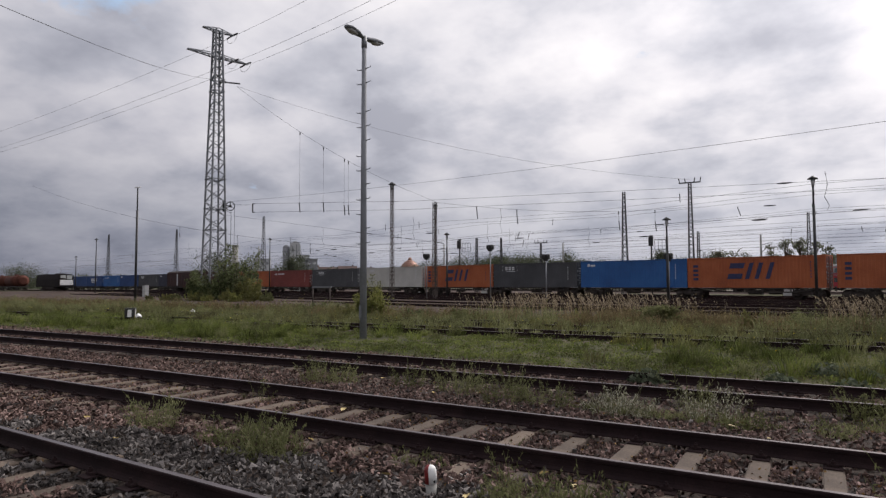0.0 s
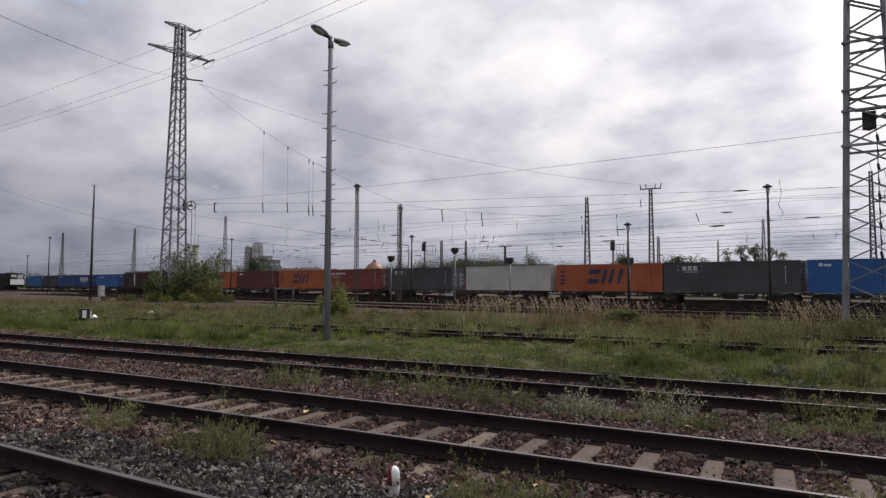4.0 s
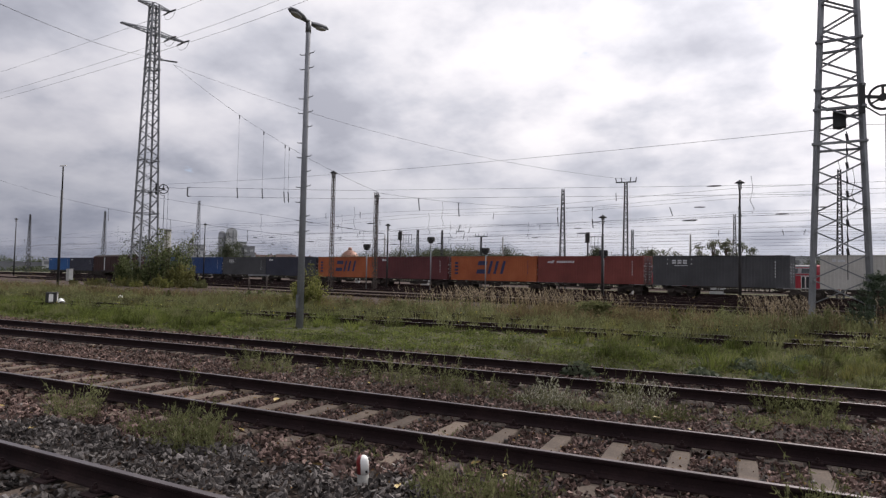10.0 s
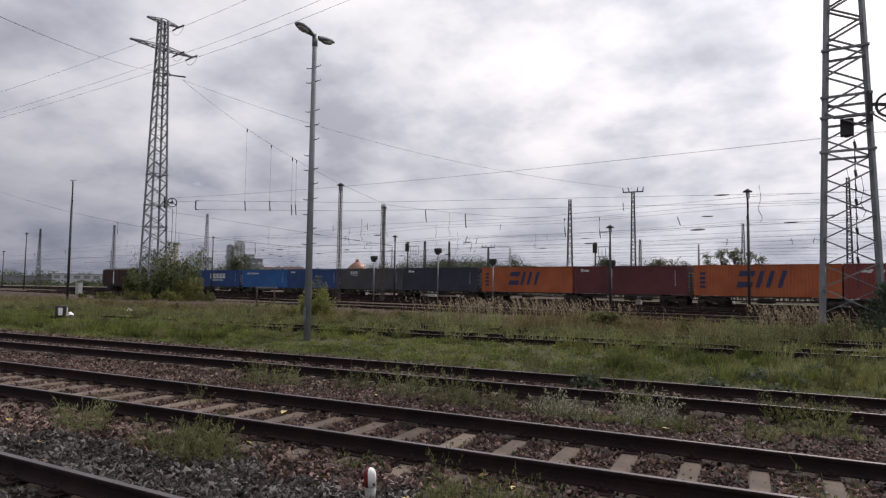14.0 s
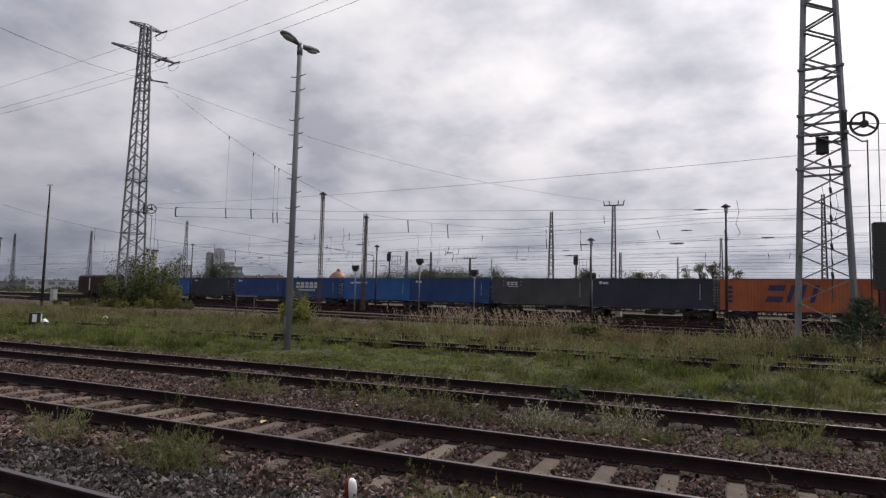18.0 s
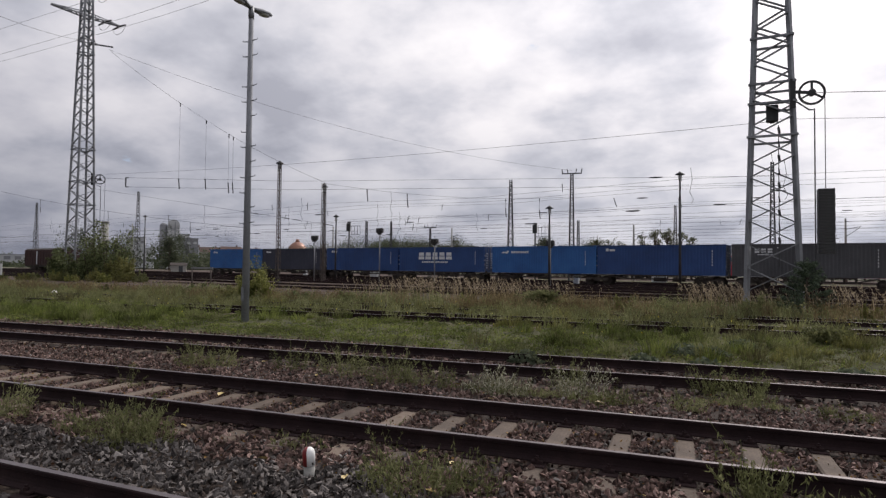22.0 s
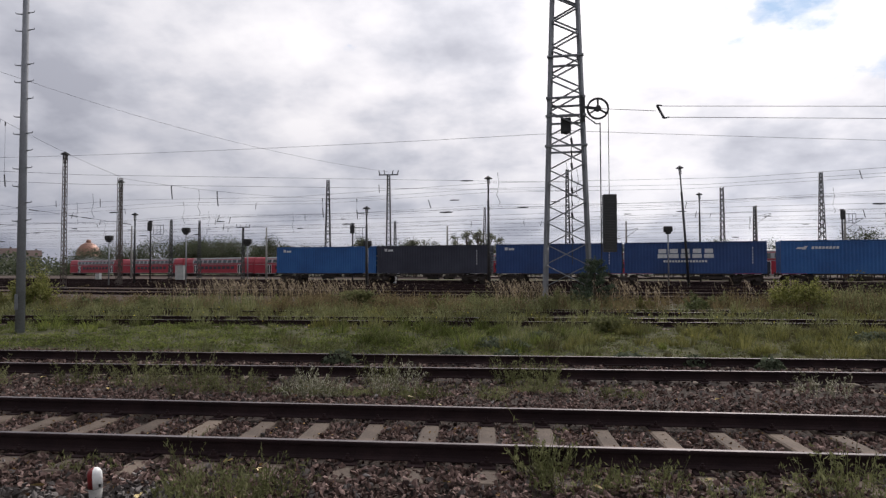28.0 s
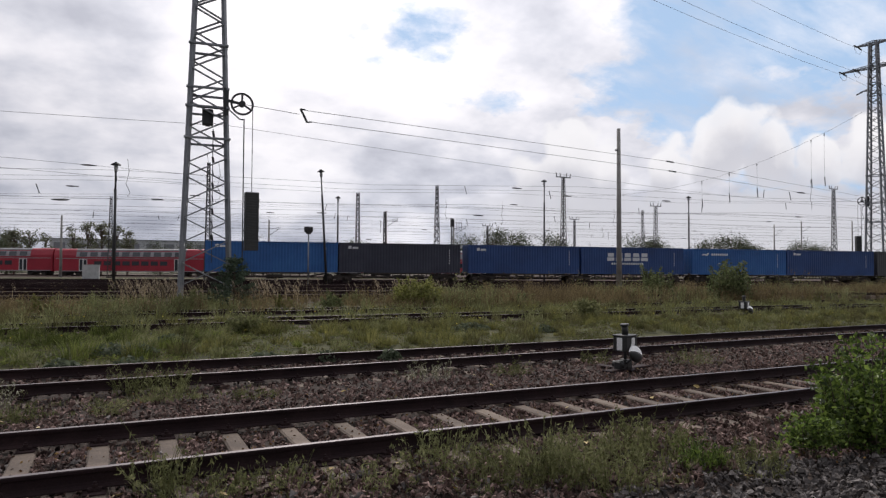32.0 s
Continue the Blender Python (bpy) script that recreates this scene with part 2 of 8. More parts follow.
M_CONCRETE = surface("stained_concrete", [(0.16, 0.155, 0.145), (0.27, 0.265, 0.25), (0.37, 0.36, 0.34)], 0.9, 0, 1.0, 30, 0.3, 0.006)
M_WHITE = surface("white_enamel", [(0.55, 0.55, 0.54), (0.74, 0.74, 0.73), (0.82, 0.82, 0.81)], 0.45, 0, 3, 40, 0.1, 0.002)
M_BLACK = surface("black_enamel", [(0.01, 0.01, 0.01), (0.018, 0.018, 0.018), (0.03, 0.03, 0.03)], 0.5, 0, 3, 40, 0.1, 0.002)
M_REDPAINT = surface("dull_red_enamel", [(0.14, 0.012, 0.012), (0.24, 0.02, 0.02), (0.32, 0.035, 0.03)], 0.5, 0, 6, 60, 0.1, 0.002)
M_GRASS = surface("meadow_grass", [(0.034, 0.040, 0.012), (0.094, 0.118, 0.030), (0.215, 0.245, 0.068)], 0.75, 0, 0.9, 7, 0, per="island", coord="World", spec=0.2, through_light=0.45, share=0.22)
M_OLDGRASS = surface("drying_meadow_grass", [(0.055, 0.047, 0.024), (0.10, 0.098, 0.042), (0.19, 0.18, 0.085)], 0.8, 0, 0.9, 7, 0, per="island", coord="World", spec=0.2, through_light=0.4, share=0.22)
M_DRY = surface("dry_grass", [(0.13, 0.10, 0.055), (0.24, 0.19, 0.11), (0.36, 0.29, 0.19)], 0.8, 0, 0.5, 8, 0, per="island", coord="World", spec=0.2, through_light=0.4)
M_WEED = surface("grey_green_weed", [(0.058, 0.062, 0.027), (0.138, 0.146, 0.062), (0.25, 0.255, 0.13)], 0.75, 0, 0.9, 7, 0, per="island", coord="World", spec=0.2, through_light=0.45, share=0.22)
M_LEAF = surface("shrub_leaf", [(0.042, 0.053, 0.022), (0.10, 0.122, 0.05), (0.18, 0.205, 0.09)], 0.6, 0, 1, 10, 0, per="island", coord="World", spec=0.3, through_light=0.45)
M_LEAF_BRIGHT = surface("fresh_leaf", [(0.028, 0.046, 0.010), (0.085, 0.135, 0.026), (0.21, 0.29, 0.062)], 0.5, 0, 1, 10, 0, per="island", coord="World", spec=0.35, through_light=0.45)
M_PINE = surface("pine_needles", [(0.026, 0.040, 0.026), (0.062, 0.088, 0.054), (0.11, 0.145, 0.09)], 0.7, 0, 2, 12, 0, per="island", coord="World", spec=0.2)
M_BARK = surface("bark", [(0.04, 0.03, 0.022), (0.08, 0.06, 0.045), (0.13, 0.10, 0.08)], 0.9, 0, 6, 50, 0.5, 0.01)


# ---------------------------------------------------------------- mesh helpers
def link_mesh(name, bm, material):
    me = bpy.data.meshes.new(name)
    bm.to_mesh(me)
    bm.free()
    for ma in material if isinstance(material, (list, tuple)) else [material]:
        me.materials.append(ma)
    return me


def part(name, bm, material, parent, label=""):
    ob = new(name, link_mesh(name, bm, material))
    ob.parent = parent
    return tagged(ob, label)


def shared(name, me, parent, m=None):
    ob = new(name, me)
    ob.parent = parent
    if m is not None:
        ob.matrix_basis = m
    return ob


def thing(name, m, label, category, group="", kind=""):
    ob = new(name)
    ob.empty_display_size = 0.3
    ob.matrix_basis = m
    return tagged(ob, label, category, group, kind)


def box(bm, c, s, m=None, mat=0, bevel=0.0):
    r = bmesh.ops.create_cube(bm, size=1.0)
    mm = Matrix.Translation(c) @ Matrix.Diagonal((*s, 1))
    bmesh.ops.transform(bm, matrix=(m @ mm) if m is not None else mm, verts=r["verts"])
    faces = {f for v in r["verts"] for f in v.link_faces}
    for f in faces:
        f.material_index = mat
    if bevel:
        ed = list({e for v in r["verts"] for e in v.link_edges})
        o = bmesh.ops.bevel(bm, geom=ed, offset=bevel, segments=1, affect="EDGES")
        for f in o["faces"]:
            f.material_index = mat
    return bm


def rod(bm, a, b, r0, r1=None, n=8, mat=0, caps=True):
    a, b = Vector(a), Vector(b)
    d = b - a
    r = bmesh.ops.create_cone(bm, cap_ends=caps, segments=n, radius1=r0, radius2=r0 if r1 is None else r1, depth=d.length)
    m = Matrix.Translation((a + b) / 2) @ d.to_track_quat("Z", "Y").to_matrix().to_4x4()
    bmesh.ops.transform(bm, matrix=m, verts=r["verts"])
    for f in {f for v in r["verts"] for f in v.link_faces}:
        f.material_index = mat
        f.smooth = n > 6 and len(f.verts) == 4
    return bm


def bar(bm, a, b, w, h=None, mat=0):
    """A square bar from a to b."""
    a, b = Vector(a), Vector(b)
    d = b - a
    m = Matrix.Translation((a + b) / 2) @ d.to_track_quat("Z", "Y").to_matrix().to_4x4()
    return box(bm, (0, 0, 0), (w, h or w, d.length), m, mat)


def prism(bm, outline, x0, x1, mat=0):
    """An outline of (y, z) drawn out along x."""
    a = [bm.verts.new((x0, y, z)) for y, z in outline]
    b = [bm.verts.new((x1, y, z)) for y, z in outline]
    k = len(outline)
    fs = [bm.faces.new((a[i], a[(i + 1) % k], b[(i + 1) % k], b[i])) for i in range(k)]
    fs += [bm.faces.new(a[::-1]), bm.faces.new(b)]
    for f in fs:
        f.material_index = mat
    return bm


def raw_mesh(name, verts, faces, material, parent=None, flat=True):
    """A big joined mesh from arrays; faces all have as many corners."""
    me = bpy.data.meshes.new(name)
    verts, faces = np.asarray(verts, np.float32), np.asarray(faces, np.int32)
    k = faces.shape[1]
    me.vertices.add(len(verts))
    me.vertices.foreach_set("co", verts.ravel())
    me.loops.add(faces.size)
    me.loops.foreach_set("vertex_index", faces.ravel())
    me.polygons.add(len(faces))
    me.polygons.foreach_set("loop_start", np.arange(0, faces.size, k, dtype=np.int32))
    me.polygons.foreach_set("loop_total", np.full(len(faces), k, np.int32))
    me.update(calc_edges=True)
    if flat:
        me.shade_flat()
    me.materials.append(material)
    ob = new(name, me)
    if parent:
        ob.parent = parent
    return ob


# ---------------------------------------------------------------- ground
FALL = 0.0105          # the near tracks fall towards +x
GRADE = 0.0031         # and the yard a little


def smooth(a, b, v):
    k = np.clip((v - a) / (b - a), 0, 1)
    return k * k * (3 - 2 * k)


def ground_z(x, y):
    k = np.clip((y - 14) / 26, 0, 1)
    return -GRADE * np.clip(x, -160, 70) * smooth(36, 56, y) - FALL * np.clip(x, -70, 70) * (1 - k) + 0.22 * smooth(28, 48, y)


def make_ground():
    xs = np.concatenate([[-3000, -1500, -700, -350], np.arange(-200, -40, 8), np.arange(-40, 40, 1.0), np.arange(40, 201, 8), [350, 700, 1500, 3000]])
    ys = np.concatenate([[-600, -200, -80, -30, -12, -6], np.arange(-2, 34, 0.5), np.arange(34, 120, 4), [130, 150, 180, 220, 300, 450, 700, 1200, 2000, 3000]])
    X, Y = np.meshgrid(xs, ys)
    Z = ground_z(X, Y) - 0.055
    near = smooth(60, 30, Y) * smooth(-90, -50, X) * smooth(90, 50, X)
    rng = np.random.RandomState(3)
    Z = Z + near * rng.uniform(-0.018, 0.018, Z.shape)
    # shallow shoulders between the tracks, humps under the meadow
    Z += 0.06 * smooth(12.8, 14.5, Y) * smooth(40, 25, Y)
    v = np.stack([X.ravel(), Y.ravel(), Z.ravel()], 1)
    nx, ny = len(xs), len(ys)
    i = np.arange(nx * ny).reshape(ny, nx)
    f = np.stack([i[:-1, :-1].ravel(), i[:-1, 1:].ravel(), i[1:, 1:].ravel(), i[1:, :-1].ravel()], 1)
    ma = bpy.data.materials.new("yard_ground")
    ma.use_nodes = True
    nt = ma.node_tree
    N, L = nt.nodes, nt.links
    bs = N["Principled BSDF"]
    bs.inputs["Roughness"].default_value = 0.95
    bs.inputs["Specular IOR Level"].default_value = 0.2
    pos = N.new("ShaderNodeNewGeometry").outputs["Position"]
    sep = N.new("ShaderNodeSeparateXYZ")
    L.new(pos, sep.inputs[0])

    def noise_at(scale, detail=5, rough=0.6):
        n = N.new("ShaderNodeTexNoise")
        n.inputs["Scale"].default_value, n.inputs["Detail"].default_value, n.inputs["Roughness"].default_value = scale, detail, rough
        L.new(pos, n.inputs["Vector"])
        return n.outputs[0]

    def ramp(v, stops):
        n = N.new("ShaderNodeValToRGB")
        e = n.color_ramp.elements
        while len(e) < len(stops):
            e.new(0.5)
        for el, (p, c) in zip(e, stops):
            el.position, el.color = p, (*c, 1)
        L.new(v, n.inputs[0])
        return n.outputs[0]

    def band(y0, y1, soft, wob):
        a = N.new("ShaderNodeMath")
        a.operation = "MULTIPLY_ADD"
        L.new(noise_at(0.5, 4), a.inputs[0])
        a.inputs[1].default_value = wob
        L.new(sep.outputs[1], a.inputs[2])
        outs = []
        for lo, hi in ((y0 - soft, y0 + soft), (y1 + soft, y1 - soft)):
            r = N.new("ShaderNodeMapRange")
            L.new(a.outputs[0], r.inputs[0])
            r.inputs[1].default_value, r.inputs[2].default_value = lo, hi
            outs.append(r.outputs[0])
        mm = N.new("ShaderNodeMath")
        mm.operation = "MULTIPLY"
        L.new(outs[0], mm.inputs[0])
        L.new(outs[1], mm.inputs[1])
        return mm.outputs[0]

    def mix(f, a, b):
        n = N.new("ShaderNodeMix")
        n.data_type = "RGBA"
        for s, v in ((n.inputs[0], f), (n.inputs[6], a), (n.inputs[7], b)):
            L.new(v, s)
        return n.outputs[2]

    # gravel colour darkened to paint deeper shade into gaps between the stones
    gravel = ramp(noise_at(30, 4), [(0.3, (0.014, 0.010, 0.008)), (0.5, (0.034, 0.025, 0.021)), (0.7, (0.075, 0.056, 0.047))])
    meadow = ramp(noise_at(1.6, 6), [(0.3, (0.026, 0.029, 0.012)), (0.5, (0.05, 0.052, 0.02)), (0.7, (0.088, 0.08, 0.036))])
    yard = ramp(noise_at(0.25, 8, 0.7), [(0.3, (0.030, 0.020, 0.016)), (0.5, (0.055, 0.037, 0.030)), (0.7, (0.092, 0.068, 0.056))])
    field = ramp(noise_at(0.02, 6), [(0.3, (0.05, 0.06, 0.03)), (0.6, (0.13, 0.125, 0.09))])
    c = mix(band(32, 190, 3, 3), field, yard)
    c = mix(band(101, 116, 2, 3.0), c, meadow)
    sand = ramp(noise_at(3.0, 6), [(0.3, (0.13, 0.115, 0.09)), (0.6, (0.22, 0.20, 0.165))])
    xr = N.new("ShaderNodeMapRange")
    L.new(sep.outputs[0], xr.inputs[0])
    xr.inputs[1].default_value, xr.inputs[2].default_value = -36.0, -44.0
    c = mix(band(12.9, 33, 0.7, 1.6), c, meadow)
    sm = N.new("ShaderNodeMath")
    sm.operation = "MULTIPLY"
    L.new(xr.outputs[0], sm.inputs[0])
    L.new(band(23, 38, 1.5, 3.0), sm.inputs[1])
    c = mix(sm.outputs[0], c, sand)
    c = mix(band(-400, 13.0, 0.5, 1.0), c, gravel)
    L.new(c, bs.inputs["Base Color"])
    bp = N.new("ShaderNodeBump")
    bp.inputs["Strength"].default_value, bp.inputs["Distance"].default_value = 0.6, 0.03
    L.new(noise_at(22, 5), bp.inputs["Height"])
    L.new(bp.outputs[0], bs.inputs["Normal"])
    return tagged(raw_mesh("ground", v, f, ma), "railway yard ground of dark ballast, weeds and cinders", "ground", kind="structure")


ground = make_ground()

# ---------------------------------------------------------------- tracks
FOOT = [(-0.0625, 0.0), (0.0625, 0.0), (0.0625, 0.010), (0.016, 0.026), (0.0085, 0.045), (0.0085, 0.105), (0.030, 0.117)]
PROFILE = FOOT + [(0.0335, 0.140), (0.027, 0.149), (-0.027, 0.149), (-0.0335, 0.140), (-0.030, 0.117), (-0.0085, 0.105), (-0.0085, 0.045), (-0.016, 0.026), (-0.0625, 0.010)]


def rail(line, off, parent, top, step, head=None):
    """A flat-bottomed rail beside a track's line; line(x) gives y, top(x, y) the height of its head."""
    x0, x1 = step[0], step[1]
    xs = np.arange(x0, x1 + 0.01, step[2])
    bm = bmesh.new()
    rings = []
    for x in xs:
        d = (line(x + 0.1) - line(x - 0.1)) / 0.2
        n = Vector((-d, 1, 0)).normalized()
        y = line(x)
        z = top(x, y) - 0.149
        rings.append([bm.verts.new((x + n.x * (off + p), y + n.y * (off + p), z + q)) for p, q in PROFILE])
    k = len(PROFILE)
    for a, b in zip(rings, rings[1:]):
        for i in range(k):
            f = bm.faces.new((a[i], a[(i + 1) % k], b[(i + 1) % k], b[i]))
            f.material_index = 1 if i == 8 else 0
    bm.faces.new(rings[0][::-1])
    bm.faces.new(rings[-1])
    bmesh.ops.recalc_face_normals(bm, faces=bm.faces)
    return part("rail", bm, [M_RAIL, head or M_HEAD], parent)


def sleeper_mesh():
    bm = bmesh.new()
    prism(bm, [(-1.3, -0.2), (1.3, -0.2), (1.3, 0.0), (-1.3, 0.0)], -0.13, 0.13)
    for v in bm.verts:
        if v.co.z > -0.05:
            v.co.x *= 0.68
            v.co.y *= 0.985
    bmesh.ops.bevel(bm, geom=bm.edges[:], offset=0.015, segments=1, affect="EDGES")
    return link_mesh("sleeper", bm, M_SLEEPER)


def fastening_mesh():
    """Base plate, two clamps and their screws."""
    bm = bmesh.new()
    box(bm, (0, 0, 0.006), (0.16, 0.34, 0.014), bevel=0.003)
    for s in (-1, 1):
        box(bm, (0, s * 0.085, 0.028), (0.10, 0.05, 0.03), bevel=0.006)
        rod(bm, (0, s * 0.092, 0.02), (0, s * 0.092, 0.085), 0.013, n=6)
        rod(bm, (0, s * 0.092, 0.045), (0, s * 0.092, 0.068), 0.023, n=6)
    return link_mesh("rail_fastening", bm, M_RAIL)


SLEEPER, FASTEN = sleeper_mesh(), fastening_mesh()


def track(label, line, top, span, sleepers, fastened=None, sunk=0.0):
    t = thing("railway_track", Matrix(), label, "railway track", kind="structure")
    for s in (-0.7525, 0.7525):
        rail(line, s, t, top, span)
    for x in sleepers:
        y = line(x)
        d = (line(x + 0.1) - line(x - 0.1)) / 0.2
        m = pose(x, y, top(x, y) - 0.17, 0, math.degrees(math.atan(FALL)) if y < 15 else 0, math.degrees(math.atan(d)))
        shared("sleeper", SLEEPER, t, m @ pose(0, 0, -sunk))
        if fastened and fastened[0] < x < fastened[1]:
            for s in (-0.7525, 0.7525):
                shared("rail_fastening", FASTEN, t, m @ pose(0, s, 0))
    return t


def near_top(x, y):
    return float(ground_z(x, y)) + 0.17


LINE_1 = lambda x: 6.3955
LINE_2 = lambda x: 10.765 + 0.0417 * x
LINE_0 = lambda x: 2.475 - 0.045 * x - 0.014 * max(0.0, x + 3.0) ** 2
LINE_3 = lambda x: 19.8 + 0.06 * x - 0.0012 * x * x
LINE_4 = lambda x: 24.6 + 0.05 * x - 0.0010 * x * x
track("rusty railway track on tan concrete sleepers in dark ballast", LINE_1, near_top, (-70, 70, 2.0), [-2.356 + 0.5997 * k for k in range(-50, 60)], (-13, 17))
track("second railway track with weeds growing between its rails", LINE_2, near_top, (-80, 80, 2.0), [-2.1 + 0.6 * k for k in range(-60, 70)], (-9, 12), 0.045)
track("nearest siding curving past the grey ballast heap", LINE_0, near_top, (-60, 22, 1.0), [-3.2 + 0.6 * k for k in range(-40, 20)], (-8, 2), 0.03)
track("overgrown rusty siding half hidden by grass", LINE_3, lambda x, y: float(ground_z(x, y)) + 0.19, (-70, 75, 3.0), [-30 + 0.65 * k for k in range(90)])
track("overgrown far siding sunk in weeds", LINE_4, lambda x, y: float(ground_z(x, y)) + 0.17, (-70, 75, 3.0), [-30 + 0.65 * k for k in range(90)])

# yard tracks lie parallel to the moving train
SLOPE = -0.2484
COACH_SLOPE = -0.503    # the parked coaches stand on tracks that turn away
for a, zz in ((36.5, 0.28), (41.5, 0.32), (46.5, 0.38), (52.0, 0.40), (57.0, 0.41), (61.1, 0.36), (66.15, 0.36), (72.2, 0.41), (78, 0.41), (84, 0.41), (124.5, 0.41), (131, 0.41), (190, 0.41)):
    t = thing("railway_track", Matrix(), "brown rusty yard track in cinder ballast", "railway track", "yard tracks", "structure")
    sl = SLOPE if a < 100 else COACH_SLOPE if a < 150 else 0.0
    for s in (-0.7525, 0.7525):
        rail(lambda x, a=a, sl=sl: a + sl * x, s, t, lambda x, y, zz=zz: zz - GRADE * min(70.0, max(-160.0, x)) * (1.0 if y > 50 else 0.0), (-260 if a > 50 else -110, 100 if 100 < a < 150 else 160, 20.0), M_RUSTHEAD)
    if a < 70:
        for k in range(-60, 70):
            x = k * 0.65
            shared("sleeper", SLEEPER, t, pose(x, a + sl * x, zz - 0.16 - (GRADE * x if a > 50 else 0.0), 0, 0, math.degrees(math.atan(sl))))

# ---------------------------------------------------------------- the container train
M_PAINT = {
    "blue": surface("blue_container_paint", [(0.010, 0.060, 0.19), (0.014, 0.092, 0.285), (0.028, 0.13, 0.345)], 0.55, 0, 0.5, 14, 0.1, 0.004),
    "navy": surface("deep_blue_container_paint", [(0.008, 0.031, 0.108), (0.011, 0.046, 0.162), (0.02, 0.067, 0.21)], 0.55, 0, 0.5, 14, 0.1, 0.004),
    "dark": surface("slate_container_paint", [(0.015, 0.017, 0.031), (0.025, 0.028, 0.047), (0.040, 0.044, 0.066)], 0.6, 0, 0.5, 14, 0.1, 0.004),
    "green": surface("grey_green_container_paint", [(0.034, 0.035, 0.039), (0.053, 0.055, 0.061), (0.078, 0.080, 0.087)], 0.6, 0, 0.5, 14, 0.1, 0.004),
    "orange": surface("orange_container_paint", [(0.22, 0.052, 0.016), (0.34, 0.085, 0.026), (0.42, 0.125, 0.045)], 0.6, 0, 0.5, 14, 0.1, 0.004),
    "red": surface("brick_red_container_paint", [(0.11, 0.021, 0.017), (0.17, 0.035, 0.028), (0.23, 0.055, 0.044)], 0.6, 0, 0.5, 14, 0.1, 0.004),
    "maroon": surface("maroon_container_paint", [(0.06, 0.014, 0.016), (0.10, 0.022, 0.025), (0.14, 0.035, 0.036)], 0.6, 0, 0.5, 14, 0.1, 0.004),
    "grey": surface("light_grey_container_paint", [(0.34, 0.335, 0.31), (0.46, 0.455, 0.425), (0.56, 0.55, 0.52)], 0.6, 0, 0.5, 14, 0.1, 0.004),
}
M_MARK_WHITE = surface("faded_white_lettering", [(0.42, 0.44, 0.47), (0.58, 0.60, 0.62), (0.68, 0.69, 0.70)], 0.6, 0, 4, 30, 0)
M_MARK_BLUE = surface("faded_navy_lettering", [(0.015, 0.018, 0.06), (0.025, 0.03, 0.09), (0.04, 0.045, 0.12)], 0.6, 0, 4, 30, 0)
CL, CW, CH = 12.19, 2.44, 2.9


def corrugated(bm, length, height, y, z0, sign, pitch=0.278, depth=0.024):
    """A wall of trapezoid ribs along x, centred, facing sign * y."""
    n = int(length / pitch)
    p = length / n
    prof = []
    for i in range(n):
        x = -length / 2 + i * p
        prof += [(x, 0), (x + p * 0.26, 0), (x + p * 0.5, depth), (x + p * 0.76, depth)]
    prof.append((length / 2, 0))
    lo = [bm.verts.new((x, y - sign * d, z0)) for x, d in prof]
    hi = [bm.verts.new((x, y - sign * d, z0 + height)) for x, d in prof]
    for i in range(len(prof) - 1):
        q = (lo[i], lo[i + 1], hi[i + 1], hi[i])
        bm.faces.new(q if sign < 0 else q[::-1])


def slanted(bm, x, z, w, h, y, lean=0.0):
    """A flat mark on the -y side of a container, leaning like italic lettering."""
    v = [bm.verts.new((x + a * w + lean * b * h, y, z + b * h)) for a, b in ((0, 0), (1, 0), (1, 1), (0, 1))]
    w2 = [bm.verts.new((p.co.x, y + 0.012, p.co.z)) for p in v]
    bm.faces.new(v)
    bm.faces.new(w2[::-1])
    for i in range(4):
        bm.faces.new((v[i], w2[i], w2[(i + 1) % 4], v[(i + 1) % 4]))


